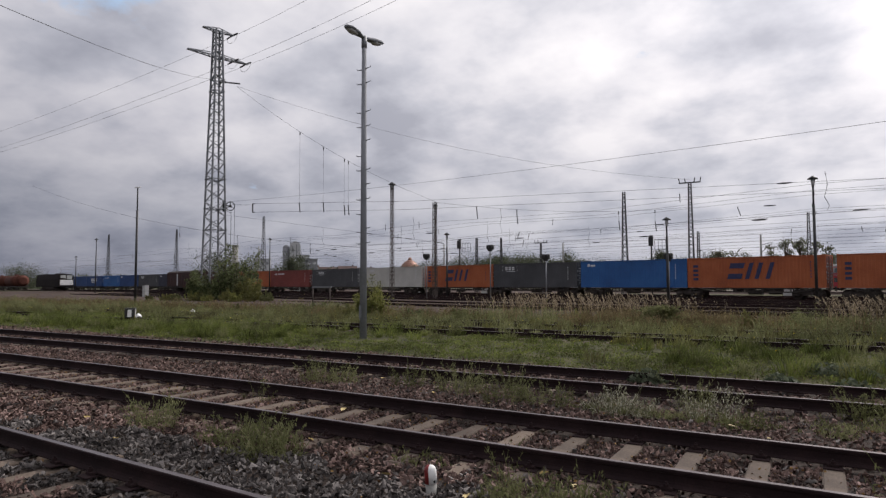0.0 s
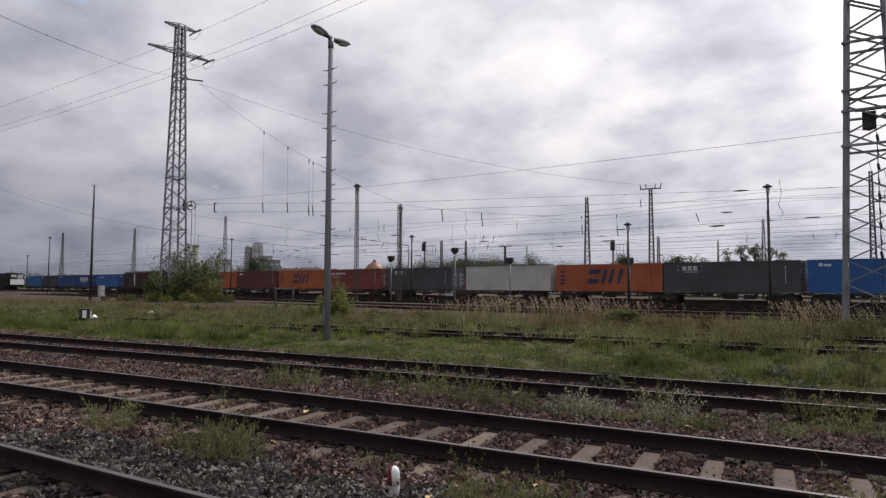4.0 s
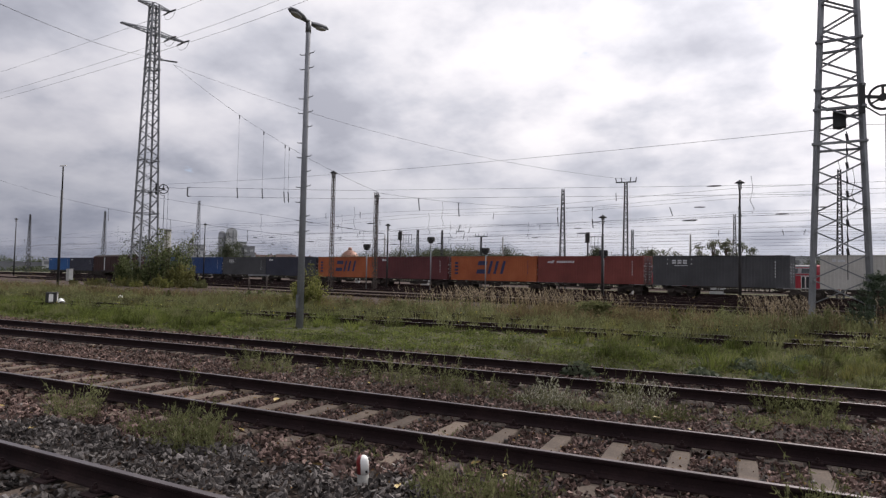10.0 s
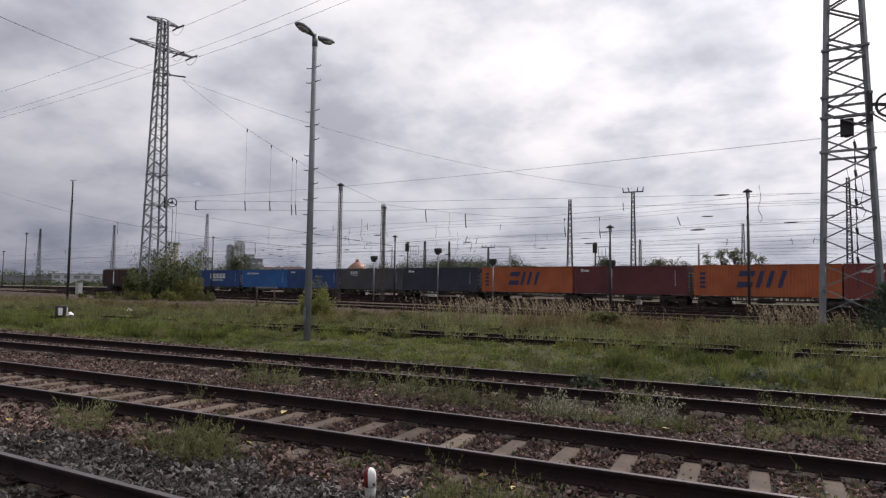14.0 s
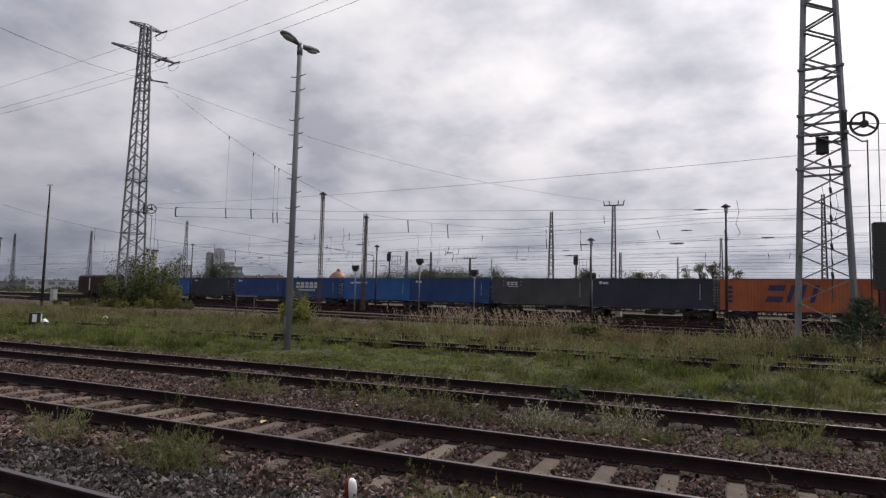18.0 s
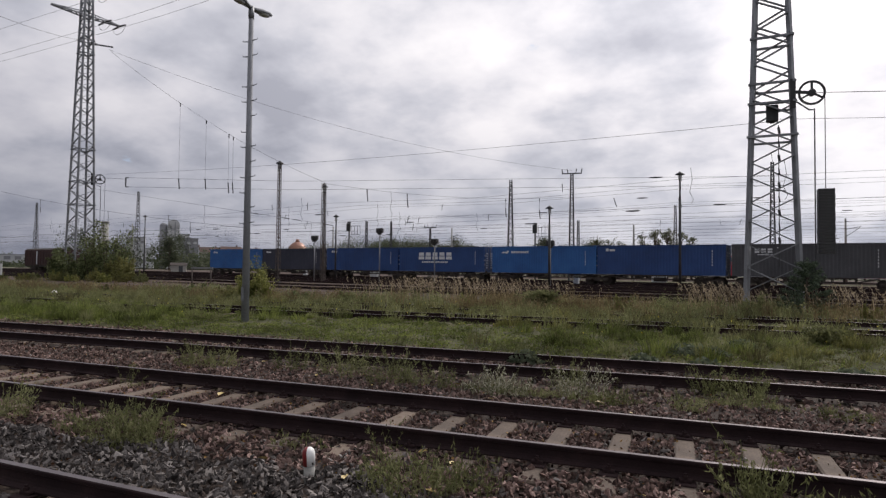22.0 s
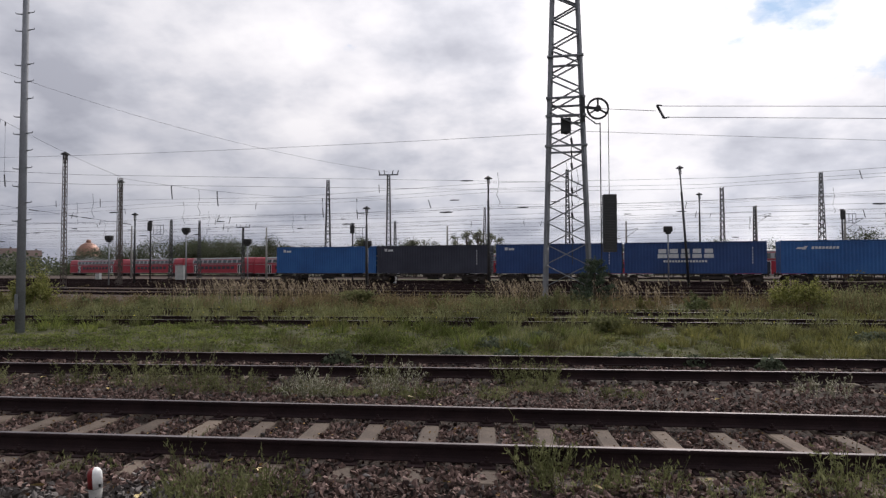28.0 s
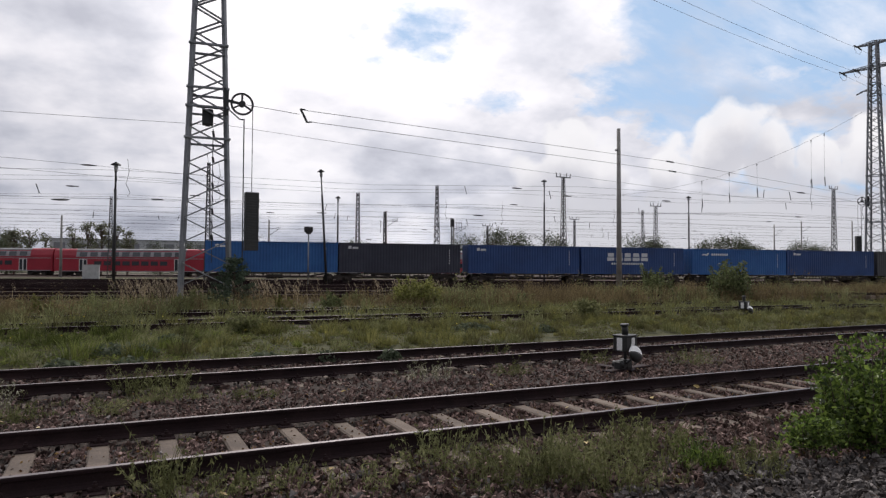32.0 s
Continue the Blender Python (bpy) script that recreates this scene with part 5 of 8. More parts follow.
def switch_lantern(x, y, size, turn, label, weight=True, tall=True, sunk=0.03):
    """A point lever: lantern box with arrow panels, chimney, and a lever with a black and white weight."""
    t = thing("switch_lantern", pose(x, y, float(ground_z(x, y)) - sunk, 0, 0, turn), label, "switch stand", "switch stands")
    S = Matrix.Scale(size, 4)

    def put(name, bm, ma, lab="", par=None):
        bmesh.ops.transform(bm, matrix=S, verts=bm.verts)
        return part(name, bm, ma, par or t, lab)

    bm = bmesh.new()
    box(bm, (0.05, 0, 0.03), (1.5, 0.22, 0.05), bevel=0.01)
    box(bm, (0.0, 0.25, 0.02), (0.25, 1.0, 0.05), bevel=0.01)
    put("base_plate", bm, M_RAIL, "rusty base plate")
    bm = bmesh.new()
    box(bm, (-0.22, 0, 0.13), (0.18, 0.2, 0.2), bevel=0.03)
    rod(bm, (-0.22, -0.16, 0.15), (-0.22, 0.16, 0.15), 0.07, n=10)
    box(bm, (0.0, 0, 0.14), (0.22, 0.24, 0.22), bevel=0.03)
    put("lever_stand", bm, M_BLACK)
    bm = bmesh.new()
    rod(bm, (0, 0, 0.2), (0, 0, 0.46), 0.035, n=8)
    put("spindle", bm, M_DARKSTEEL)
    bm = bmesh.new()
    box(bm, (0, 0, 0.60), (0.42, 0.36, 0.34), bevel=0.02)
    box(bm, (0, 0, 0.785), (0.45, 0.39, 0.03), bevel=0.008)
    lan = put("lantern_box", bm, M_BLACK, "black lantern box")
    for q, lean in ((0, 0.1), (1, 0.0), (2, 0.1), (3, 0.0)):
        bm = bmesh.new()
        ax = Matrix.Rotation(q * math.pi / 2, 4, "Z")
        pts = [(-0.1, 0.46), (0.02, 0.46), (0.1, 0.6), (0.1, 0.74), (-0.02, 0.74), (-0.02, 0.62)] if lean else [(-0.07, 0.46), (0.07, 0.46), (0.07, 0.74), (-0.07, 0.74)]
        dy = 0.216 if q % 2 else 0.186
        front = [bm.verts.new(ax @ Vector((px, -dy, pz))) for px, pz in pts]
        back = [bm.verts.new(ax @ Vector((px, -dy + 0.01, pz))) for px, pz in pts]
        bm.faces.new(front)
        for i in range(len(pts)):
            bm.faces.new((front[i], back[i], back[(i + 1) % len(pts)], front[(i + 1) % len(pts)]))
        bmesh.ops.recalc_face_normals(bm, faces=bm.faces)
        put("signal_pane", bm, M_WHITE, "milky white signal pane", lan)
    if tall:
        bm = bmesh.new()
        rod(bm, (0, 0, 0.8), (-0.02, 0, 1.0), 0.072, n=12)
        rod(bm, (-0.02, 0, 1.0), (-0.024, 0, 1.045), 0.102, 0.094, n=12)
        put("chimney", bm, M_BLACK, "", lan)
    if weight:
        bm = bmesh.new()
        rod(bm, (-0.22, -0.12, 0.15), (-0.1, -0.3, 0.34), 0.025, n=8)
        lv = put("lever", bm, M_DARKSTEEL)
        for s, ma, lab in ((1, M_WHITE, "white upper half of the weight"), (-1, M_BLACK, "black lower half of the weight")):
            bm = bmesh.new()
            r = bmesh.ops.create_uvsphere(bm, u_segments=20, v_segments=12, radius=0.19)
            bmesh.ops.bisect_plane(bm, geom=bm.verts[:] + bm.edges[:] + bm.faces[:], plane_co=(0, 0, 0), plane_no=(0, 0, s), clear_inner=True)
            bmesh.ops.holes_fill(bm, edges=bm.edges)
            for f in bm.faces:
                f.smooth = True
            bmesh.ops.transform(bm, matrix=pose(-0.09, -0.33, 0.40, -18, 24, 0) @ Matrix.Diagonal((1.05, 0.6, 1.0, 1)), verts=bm.verts)
            put("weight_half", bm, ma, lab, lv)
    return t


switch_lantern(8.49, 8.95, 0.81, 12, "point lever with black lantern and round black-and-white weight")
switch_lantern(23.3, 17.95, 0.86, 15, "overgrown point lever with white-faced lantern and round weight")
switch_lantern(-25.0, 16.85, 1.08, 138, "point lever with lantern and round white weight in the grass", tall=False, sunk=0.27)

def point_lever(x, y, turn):
    """A bare ground lever with a round weight, half white."""
    t = thing("point_lever", pose(x, y, float(ground_z(x, y)) - 0.34, 0, 0, turn), "low point lever with a round white weight in the weeds", "point lever", "point levers")
    bm = bmesh.new()
    box(bm, (0, 0, 0.05), (0.9, 0.25, 0.1), bevel=0.02)
    box(bm, (-0.15, 0, 0.16), (0.2, 0.22, 0.16), bevel=0.03)
    part("stand", bm, M_BLACK, t)
    bm = bmesh.new()
    rod(bm, (-0.1, -0.1, 0.18), (0.25, -0.2, 0.36), 0.03, n=8)
    lv = part("lever", bm, M_DARKSTEEL, t)
    for s, ma, lab in ((1, M_WHITE, "white half of the weight"), (-1, M_BLACK, "black half of the weight")):
        bm = bmesh.new()
        bmesh.ops.create_uvsphere(bm, u_segments=18, v_segments=10, radius=0.22)
        bmesh.ops.bisect_plane(bm, geom=bm.verts[:] + bm.edges[:] + bm.faces[:], plane_co=(0, 0, -0.05), plane_no=(0, 0, s), clear_inner=True)
        bmesh.ops.holes_fill(bm, edges=bm.edges)
        bmesh.ops.transform(bm, matrix=pose(0.3, -0.22, 0.38, 10, 15, 0) @ Matrix.Diagonal((1, 0.6, 0.95, 1)), verts=bm.verts)
        part("weight_half", bm, ma, lv, lab)


for x, y, turn in ((-30.4, 23.9, 120), (-39.3, 32.0, 60), (-64.0, 47.5, 100)):
    point_lever(x, y, turn)
t = thing("low_barrier", pose(-36.9, 42.7, 0.15), "low rusty steel frame standing at the yard's edge", "barrier")
for x in (-0.95, 0.95):
    bm = bmesh.new()
    rod(bm, (x, 0, -0.1), (x, 0, 1.5), 0.06, n=8)
    part("post", bm, M_RUSTMAST, t)
bm = bmesh.new()
bar(bm, (-1.0, 0, 1.5), (1.15, 0, 1.5), 0.12)
part("crossbar", bm, M_GALV, t)

# low cabinets, posts and small signals along the yard
def cabinet(x, y, w, h, label):
    t = thing("relay_cabinet", pose(x, y, float(ground_z(x, y)) - 0.05, 0, 0, TURN), label, "cabinet", "lineside cabinets")
    bm = bmesh.new()
    box(bm, (0, 0, h / 2), (w, 0.5, h), bevel=0.03)
    b = part("body", bm, M_PALE, t)
    bm = bmesh.new()
    box(bm, (0, 0, h + 0.03), (w + 0.1, 0.6, 0.07), bevel=0.02)
    part("roof_cap", bm, M_CONCRETE, t)
    for s in (-1, 1):
        bm = bmesh.new()
        box(bm, (s * w / 4, -0.26, h / 2), (w / 2 - 0.05, 0.02, h - 0.15), bevel=0.008)
        part("door", bm, M_PALE, b)


M_PALE = surface("pale_grey_cabinet", [(0.30, 0.31, 0.30), (0.42, 0.43, 0.42), (0.52, 0.53, 0.52)], 0.7, 0, 2, 25, 0.1, 0.004)
cabinet(-46.4, 93.8, 1.5, 2.3, "pale grey lineside relay cabinet")
cabinet(-59.4, 94, 0.75, 1.1, "small pale lineside cabinet")
cabinet(-78.3, 55, 0.9, 1.5, "weathered concrete cable cabinet by a pole")
cabinet(-2.8, 100, 2.1, 1.9, "wide pale grey relay cabinet beside the parked train")
cabinet(-11.0, 74, 0.6, 0.9, "small pale lineside cabinet")


def dwarf_signal(x, y, top, turn, label):
    z0 = float(ground_z(x, y)) - 0.05
    t = thing("shunting_signal", pose(x, y, z0, 0, 0, turn), label, "signal", "yard signals")
    h = top - z0
    bm = bmesh.new()
    rod(bm, (0, 0, 0), (0, 0, h - 0.5), 0.075, 0.06, n=8)
    part("pole", bm, M_GALV, t)
    bm = bmesh.new()
    box(bm, (0, 0, h - 0.2), (0.75, 0.4, 0.5), bevel=0.06)
    box(bm, (0, -0.05, h - 0.5), (0.45, 0.3, 0.25), bevel=0.05)
    hd = part("signal_head", bm, M_BLACK, t)
    for s in (-1, 1):
        bm = bmesh.new()
        rod(bm, (s * 0.18, -0.34, h - 0.17), (s * 0.18, -0.19, h - 0.17), 0.12, n=10)
        part("lens_hood", bm, M_BLACK, hd)


for x, y, top in ((-29.1, 60, 5.9), (-36.85, 60, 5.2), (-23.0, 60, 4.75), (15.9, 58, 5.5), (-10.9, 57.5, 4.4)):
    dwarf_signal(x, y, top, 0, "slim grey post with a dark shunting signal head")


def main_signal(x, y, top, label):
    z0 = float(ground_z(x, y))
    t = thing("main_signal", pose(x, y, z0), label, "signal", "main signals")
    h = top - z0
    bm = bmesh.new()
    rod(bm, (0, 0, 0), (0, 0, h), 0.1, n=8)
    part("pole", bm, M_DARKSTEEL, t)
    bm = bmesh.new()
    box(bm, (0, -0.2, h - 0.6), (0.55, 0.3, 1.1), bevel=0.05)
    rod(bm, (0, 0, h), (0, 0, h + 0.15), 0.26, n=12)
    part("signal_head", bm, M_BLACK, t)
    bm = bmesh.new()
    for zz in (h - 1.6, h - 0.4):
        bar(bm, (0, 0, zz), (1.7, 0, zz), 0.05)
    for k in range(4):
        bar(bm, (0.4 + k * 0.43, 0, h - 1.6), (0.4 + k * 0.43, 0, h - 0.4), 0.04)
    part("platform_rail", bm, M_DARKSTEEL, t)


main_signal(-17.1, 80, 7.6, "dark main signal with a railed platform behind the train")
main_signal(45.0, 85, 9.2, "dark main signal with a railed platform behind the train")
main_signal(-42.5, 78, 8.0, "dark main signal with a railed platform behind the train")

# ---------------------------------------------------------------- parked trains
M_TRAINRED = surface("traffic_red_coach_paint", [(0.24, 0.012, 0.026), (0.33, 0.018, 0.036), (0.39, 0.04, 0.055)], 0.4, 0, 0.4, 10, 0.05, 0.002)
M_COACHGREY = surface("light_grey_coach_roof", [(0.20, 0.20, 0.215), (0.28, 0.28, 0.295), (0.35, 0.35, 0.365)], 0.5, 0, 0.4, 10, 0.05, 0.002)
M_COACHROOF = surface("weathered_coach_roof", [(0.10, 0.10, 0.105), (0.17, 0.17, 0.18), (0.24, 0.24, 0.25)], 0.6, 0, 0.4, 10, 0.05, 0.002)
M_WINDOW = surface("dark_coach_glass", [(0.02, 0.024, 0.03), (0.035, 0.04, 0.048), (0.05, 0.055, 0.06)], 0.15, 0, 1, 10, 0, spec=0.8)


def coach(x, y, label, master=None):
    m = pose(x, y, 0.72 - GRADE * x, 0, 0, math.degrees(math.atan(COACH_SLOPE)))
    if master:
        c = copy_thing(master, m)
        c["label"] = label
        return c
    c = thing("double_deck_coach", m, label, "railway coach", "coaches of the red train")
    L = 26.2
    low = [(-1.38, 0.35), (1.38, 0.35), (1.38, 2.55), (-1.38, 2.55)]
    bm = bmesh.new()
    prism(bm, low, -L / 2, L / 2)
    part("lower_body", bm, M_TRAINRED, c)
    bm = bmesh.new()
    prism(bm, [(-1.38, 2.55), (1.38, 2.55), (1.36, 3.1), (1.1, 3.9), (-1.1, 3.9), (-1.36, 3.1)], -L / 2, L / 2)
    part("upper_body", bm, M_TRAINRED, c)
    bm = bmesh.new()
    dome = [(-1.13, 3.88), (1.13, 3.88), (0.95, 4.12), (0.5, 4.25), (-0.5, 4.25), (-0.95, 4.12)]
    prism(bm, dome, -9.4, 9.4)
    part("roof", bm, M_COACHROOF, c, "weathered grey coach roof")
    for s in (-1, 1):
        bm = bmesh.new()
        prism(bm, dome, min(s * 9.4, s * L / 2), max(s * 9.4, s * L / 2))
        part("roof_end", bm, M_TRAINRED, c, "red roof over the coach end")
    bm = bmesh.new()
    box(bm, (0, -1.39, 2.55), (L - 0.6, 0.03, 0.10))
    box(bm, (0, -1.39, 0.42), (L - 0.6, 0.03, 0.12))
    part("stripe", bm, M_COACHGREY, c, "pale grey waist stripe")
    bw = bmesh.new()
    box(bw, (0, 0, 0), (1.25, 0.05, 0.72), bevel=0.02)
    me = link_mesh("window", bw, M_WINDOW)
    bd = bmesh.new()
    for o in (-0.34, 0.34):
        box(bd, (o, 0, 0), (0.62, 0.04, 2.0), mat=1)
        for q in (-0.29, 0.29):
            box(bd, (o + q, -0.01, 0), (0.07, 0.07, 2.0), mat=0)
        for q in (-0.97, 0.97):
            box(bd, (o, -0.01, q), (0.6, 0.07, 0.07), mat=0)
    md = link_mesh("door", bd, [M_WHITE, M_WINDOW])
    bt = bmesh.new()
    prism(bt, [(-1.42, 2.85), (-1.38, 2.85), (-1.16, 3.75), (-1.2, 3.75)], -9.3, 9.3)
    part("window_band", bt, M_COACHGREY, c, "pale band round the upper windows")
    for k in range(10):
        shared("window", me, c, pose(-8.1 + k * 1.8, -1.33, 3.3, -15, 0, 0))
    for k in range(8):
        shared("window", me, c, pose(-5.6 + k * 1.6, -1.38, 1.75))
    for s in (-1, 1):
        shared("door", md, c, pose(s * 8.1, -1.38, 1.45))
    for s in (-1, 1):
        bm = bmesh.new()
        box(bm, (s * 10.3, 0, 0.3), (3.2, 2.2, 0.5), bevel=0.08)
        for o in (-1.2, 1.2):
            rod(bm, (s * 10.3 + o, -1.1, 0.05), (s * 10.3 + o, 1.1, 0.05), 0.45, n=14)
        part("bogie", bm, M_WAGON, c)
    return c


first = None
for k in range(8):
    x = -114.9 + 23.6 * k
    c = coach(x, 124.5 + COACH_SLOPE * x, "red double-deck coach with grey roof in a parked train", first)
    first = first or c

# brown covered wagon behind the shrub
t = thing("goods_wagon", pose(-101.5, 80.5, 0.68, 0, 0, TURN), "dark brown covered goods wagon parked behind a shrub", "freight wagon")
M_BROWN = surface("dark_brown_wagon_paint", [(0.022, 0.009, 0.008), (0.038, 0.015, 0.013), (0.060, 0.026, 0.022)], 0.7, 0, 0.6, 14, 0.2, 0.004)
bm = bmesh.new()
box(bm, (0, 0, 2.45), (13.6, 2.8, 2.6), bevel=0.03)
body = part("body", bm, M_BROWN, t)
for k in range(15):
    bm = bmesh.new()
    box(bm, (-6.7 + k * 0.957, -1.43, 2.45), (0.1, 0.08, 2.6))
    part("rib", bm, M_BROWN, body)
bm = bmesh.new()
prism(bm, [(-1.42, 3.7), (1.42, 3.7), (1.0, 3.98), (0, 4.08), (-1.0, 3.98)], -6.85, 6.85)
part("roof", bm, M_WAGON, t)
bm = bmesh.new()
box(bm, (-2.2, -1.47, 2.4), (0.35, 0.03, 2.2))
part("pale_board", bm, M_MARK_WHITE, body, "narrow pale board")
bm = bmesh.new()
box(bm, (0, 0, 1.0), (13.8, 2.6, 0.25))
part("underframe", bm, M_WAGON, t)
for x in (-4.6, 4.6):
    bogie(t, x)

# black locomotive with a white front
M_LOCO = surface("black_locomotive_paint", [(0.012, 0.010, 0.010), (0.018, 0.015, 0.015), (0.032, 0.027, 0.025)], 0.85, 0, 0.5, 12, 0.1, 0.003, spec=0.12)
t = thing("locomotive", pose(-153, 83.8, 0.82, 0, 0, TURN), "black electric locomotive with a white front, standing in the yard", "locomotive")
bm = bmesh.new()
prism(bm, [(-1.48, 1.0), (1.48, 1.0), (1.48, 2.6), (1.2, 3.85), (-1.2, 3.85), (-1.48, 2.6)], -8.6, 8.6)
part("body", bm, M_LOCO, t)
bm = bmesh.new()
o = [(-1.48, 1.0), (1.48, 1.0), (1.48, 2.5), (1.3, 3.7), (-1.3, 3.7), (-1.48, 2.5)]
a = [bm.verts.new((8.6, y, z)) for y, z in o]
b = [bm.verts.new((9.5 if z < 2.6 else 8.9, y * 0.92, z)) for y, z in o]
for i in range(6):
    bm.faces.new((a[i], a[(i + 1) % 6], b[(i + 1) % 6], b[i]))
bm.faces.new(b)
bmesh.ops.recalc_face_normals(bm, faces=bm.faces)
cab = part("cab_front", bm, M_LOCO, t)
bm = bmesh.new()
box(bm, (9.5, 0, 1.95), (0.08, 2.6, 1.15), bevel=0.02)
part("front_band", bm, M_WHITE, cab, "white band across the cab front")
for s in (-1, 1):
    # matte pale grey stands in for the sky reflected in the glass
    bm = bmesh.new()
    box(bm, (9.24, s * 0.62, 3.12), (0.06, 1.0, 0.85), pose(0, 0, 0, 0, 0, 0))
    part("windscreen", bm, M_PALE, cab, "windscreen with its reflection painted as flat pale grey")
    bm = bmesh.new()
    rod(bm, (9.4, s * 0.95, 1.75), (9.56, s * 0.9, 1.75), 0.14, n=10)
    part("headlight", bm, M_MARK_WHITE, cab)
bm = bmesh.new()
for x in (-5, 5):
    bar(bm, (x - 0.8, 0, 3.9), (x + 0.6, 0, 4.6), 0.06)
    bar(bm, (x + 0.6, 0, 4.6), (x - 0.4, 0, 5.2), 0.05)
    box(bm, (x, 0, 3.95), (2.4, 1.6, 0.14))
part("pantograph", bm, M_DARKSTEEL, t)
bm = bmesh.new()
box(bm, (0, 0, 0.75), (9, 2.4, 0.6), bevel=0.08)
part("underframe", bm, M_WAGON, t)
for x in (-5.4, 5.4):
    bogie(t, x)

# tank wagons at the far left
M_TANK = surface("rusty_tank_paint", [(0.045, 0.018, 0.013), (0.085, 0.033, 0.024), (0.13, 0.056, 0.042)], 0.85, 0, 0.5, 12, 0.1, 0.003, spec=0.12)
tank = thing("tank_wagon", pose(-185, 91.6, 0.86, 0, 0, TURN), "rust-red tank wagon parked in the yard", "freight wagon", "tank wagons")
bm = bmesh.new()
rod(bm, (-6.5, 0, 2.6), (6.5, 0, 2.6), 1.45, n=20)
rod(bm, (6.5, 0, 2.6), (7.0, 0, 2.6), 1.45, 0.8, n=20)
rod(bm, (-7.0, 0, 2.6), (-6.5, 0, 2.6), 0.8, 1.45, n=20)
part("tank", bm, M_TANK, tank)
bm = bmesh.new()
rod(bm, (0, 0, 3.9), (0, 0, 4.35), 0.45, n=12)
part("dome", bm, M_TANK, tank)
bm = bmesh.new()
box(bm, (0, 0, 1.05), (14.5, 2.4, 0.25))
part("underframe", bm, M_WAGON, tank)
for x in (-5, 5):
    bogie(tank, x)
copy_thing(tank, pose(-200.5, 95.4, 0.86, 0, 0, TURN))

# ---------------------------------------------------------------- far buildings
M_RENDER = surface("pale_grey_render", [(0.30, 0.31, 0.33), (0.40, 0.41, 0.43), (0.48, 0.49, 0.51)], 0.8, 0, 0.1, 2, 0.1, 0.02)
# a dark grey lightened so that distance haze is in the colour
M_DARKWALL = surface("hazed_cladding", [(0.12, 0.125, 0.14), (0.18, 0.185, 0.205), (0.24, 0.245, 0.265)], 0.7, 0, 0.1, 2, 0.1, 0.02)


def building(x, y, blocks, label, turn=0):
    """blocks: (centre x, centre y, width, depth, height, material, storeys, bays)."""
    t = thing("industrial_building", pose(x, y, 0, 0, 0, turn), label, "building", "far buildings")
    for cx, cy, w, d, h, ma, st, bays in blocks:
        bm = bmesh.new()
        box(bm, (cx, cy, h / 2), (w, d, h))
        wl = part("wall", bm, ma, t)
        bm = bmesh.new()
        box(bm, (cx, cy, h + 0.2), (w + 0.6, d + 0.6, 0.4))
        part("roof", bm, M_DARKWALL, t)
        if st:
            bw = bmesh.new()
            box(bw, (0, 0, 0), (w / bays * 0.6, 0.3, h / st * 0.5))
            me = link_mesh("window", bw, M_DARKWALL)
            for i in range(bays):
                for k in range(st):
                    shared("window", me, wl, pose(cx - w / 2 + (i + 0.5) * w / bays, cy - d / 2 - 0.05, (k + 0.55) * h / st))
    return t


def make_mill():
    t = thing("grain_mill", pose(-286, 298, -1.5, 0, 0, 42), "grey grain mill with round-topped silo towers", "building", "far buildings")
    bm = bmesh.new()
    rod(bm, (0, 0, 0), (0, 0, 27.2), 2.15, n=20)
    r = bmesh.ops.create_uvsphere(bm, u_segments=20, v_segments=10, radius=2.15)
    bmesh.ops.transform(bm, matrix=Matrix.Translation((0, 0, 27.2)), verts=r["verts"])
    part("silo", bm, M_DARKWALL, t, "dark round-topped silo")
    bm = bmesh.new()
    box(bm, (5.6, 0, 14.0), (6.6, 8, 28.0))
    rod(bm, (5.6, -4.0, 28.0), (5.6, 4.0, 28.0), 3.3, n=24)
    hall = part("tower", bm, M_RENDER, t, "pale tower with a barrel roof")
    bm = bmesh.new()
    box(bm, (6.4, -4.06, 24.0), (0.5, 0.2, 11.0))
    part("glass_strip", bm, M_DARKWALL, hall)
    bm = bmesh.new()
    rod(bm, (2.6, 0, 29), (2.6, 0, 34), 0.18, n=6)
    part("flue", bm, M_DARKWALL, t)
    for cx, w, h, ma in ((11.5, 5.6, 22.5, M_RENDER), (14.0, 10.5, 20.0, M_DARKWALL), (14.0, 11.5, 15.0, M_RENDER), (-14.0, 9.0, 20.0, M_RENDER), (-8.0, 6.0, 14.0, M_RENDER)):
        bm = bmesh.new()
        box(bm, (cx, 0.5 * (h < 16), h / 2), (w, 8.5, h))
        wl = part("wall", bm, ma, t)
        bm = bmesh.new()
        box(bm, (cx, 0.5 * (h < 16), h + 0.2), (w + 0.5, 9.0, 0.4))
        part("roof", bm, M_DARKWALL, t)
        for k in range(3):
            bm = bmesh.new()
            box(bm, (cx - w / 3 + k * w / 3, -4.2 + 0.5 * (h < 16), h - 2.4), (w / 6, 0.25, 1.5))
            part("window", bm, M_DARKWALL if ma is M_RENDER else M_RENDER, wl)


make_mill()
# roof red and wall cream are dulled to carry the haze of distance
M_TILEROOF = surface("hazed_red_roof_tiles", [(0.055, 0.036, 0.033), (0.085, 0.054, 0.048), (0.12, 0.078, 0.07)], 0.85, 0, 0.2, 3, 0.1, 0.02)
M_CREAM = surface("cream_house_render", [(0.21, 0.205, 0.19), (0.28, 0.272, 0.255), (0.35, 0.34, 0.32)], 0.85, 0, 0.15, 3, 0.1, 0.02)


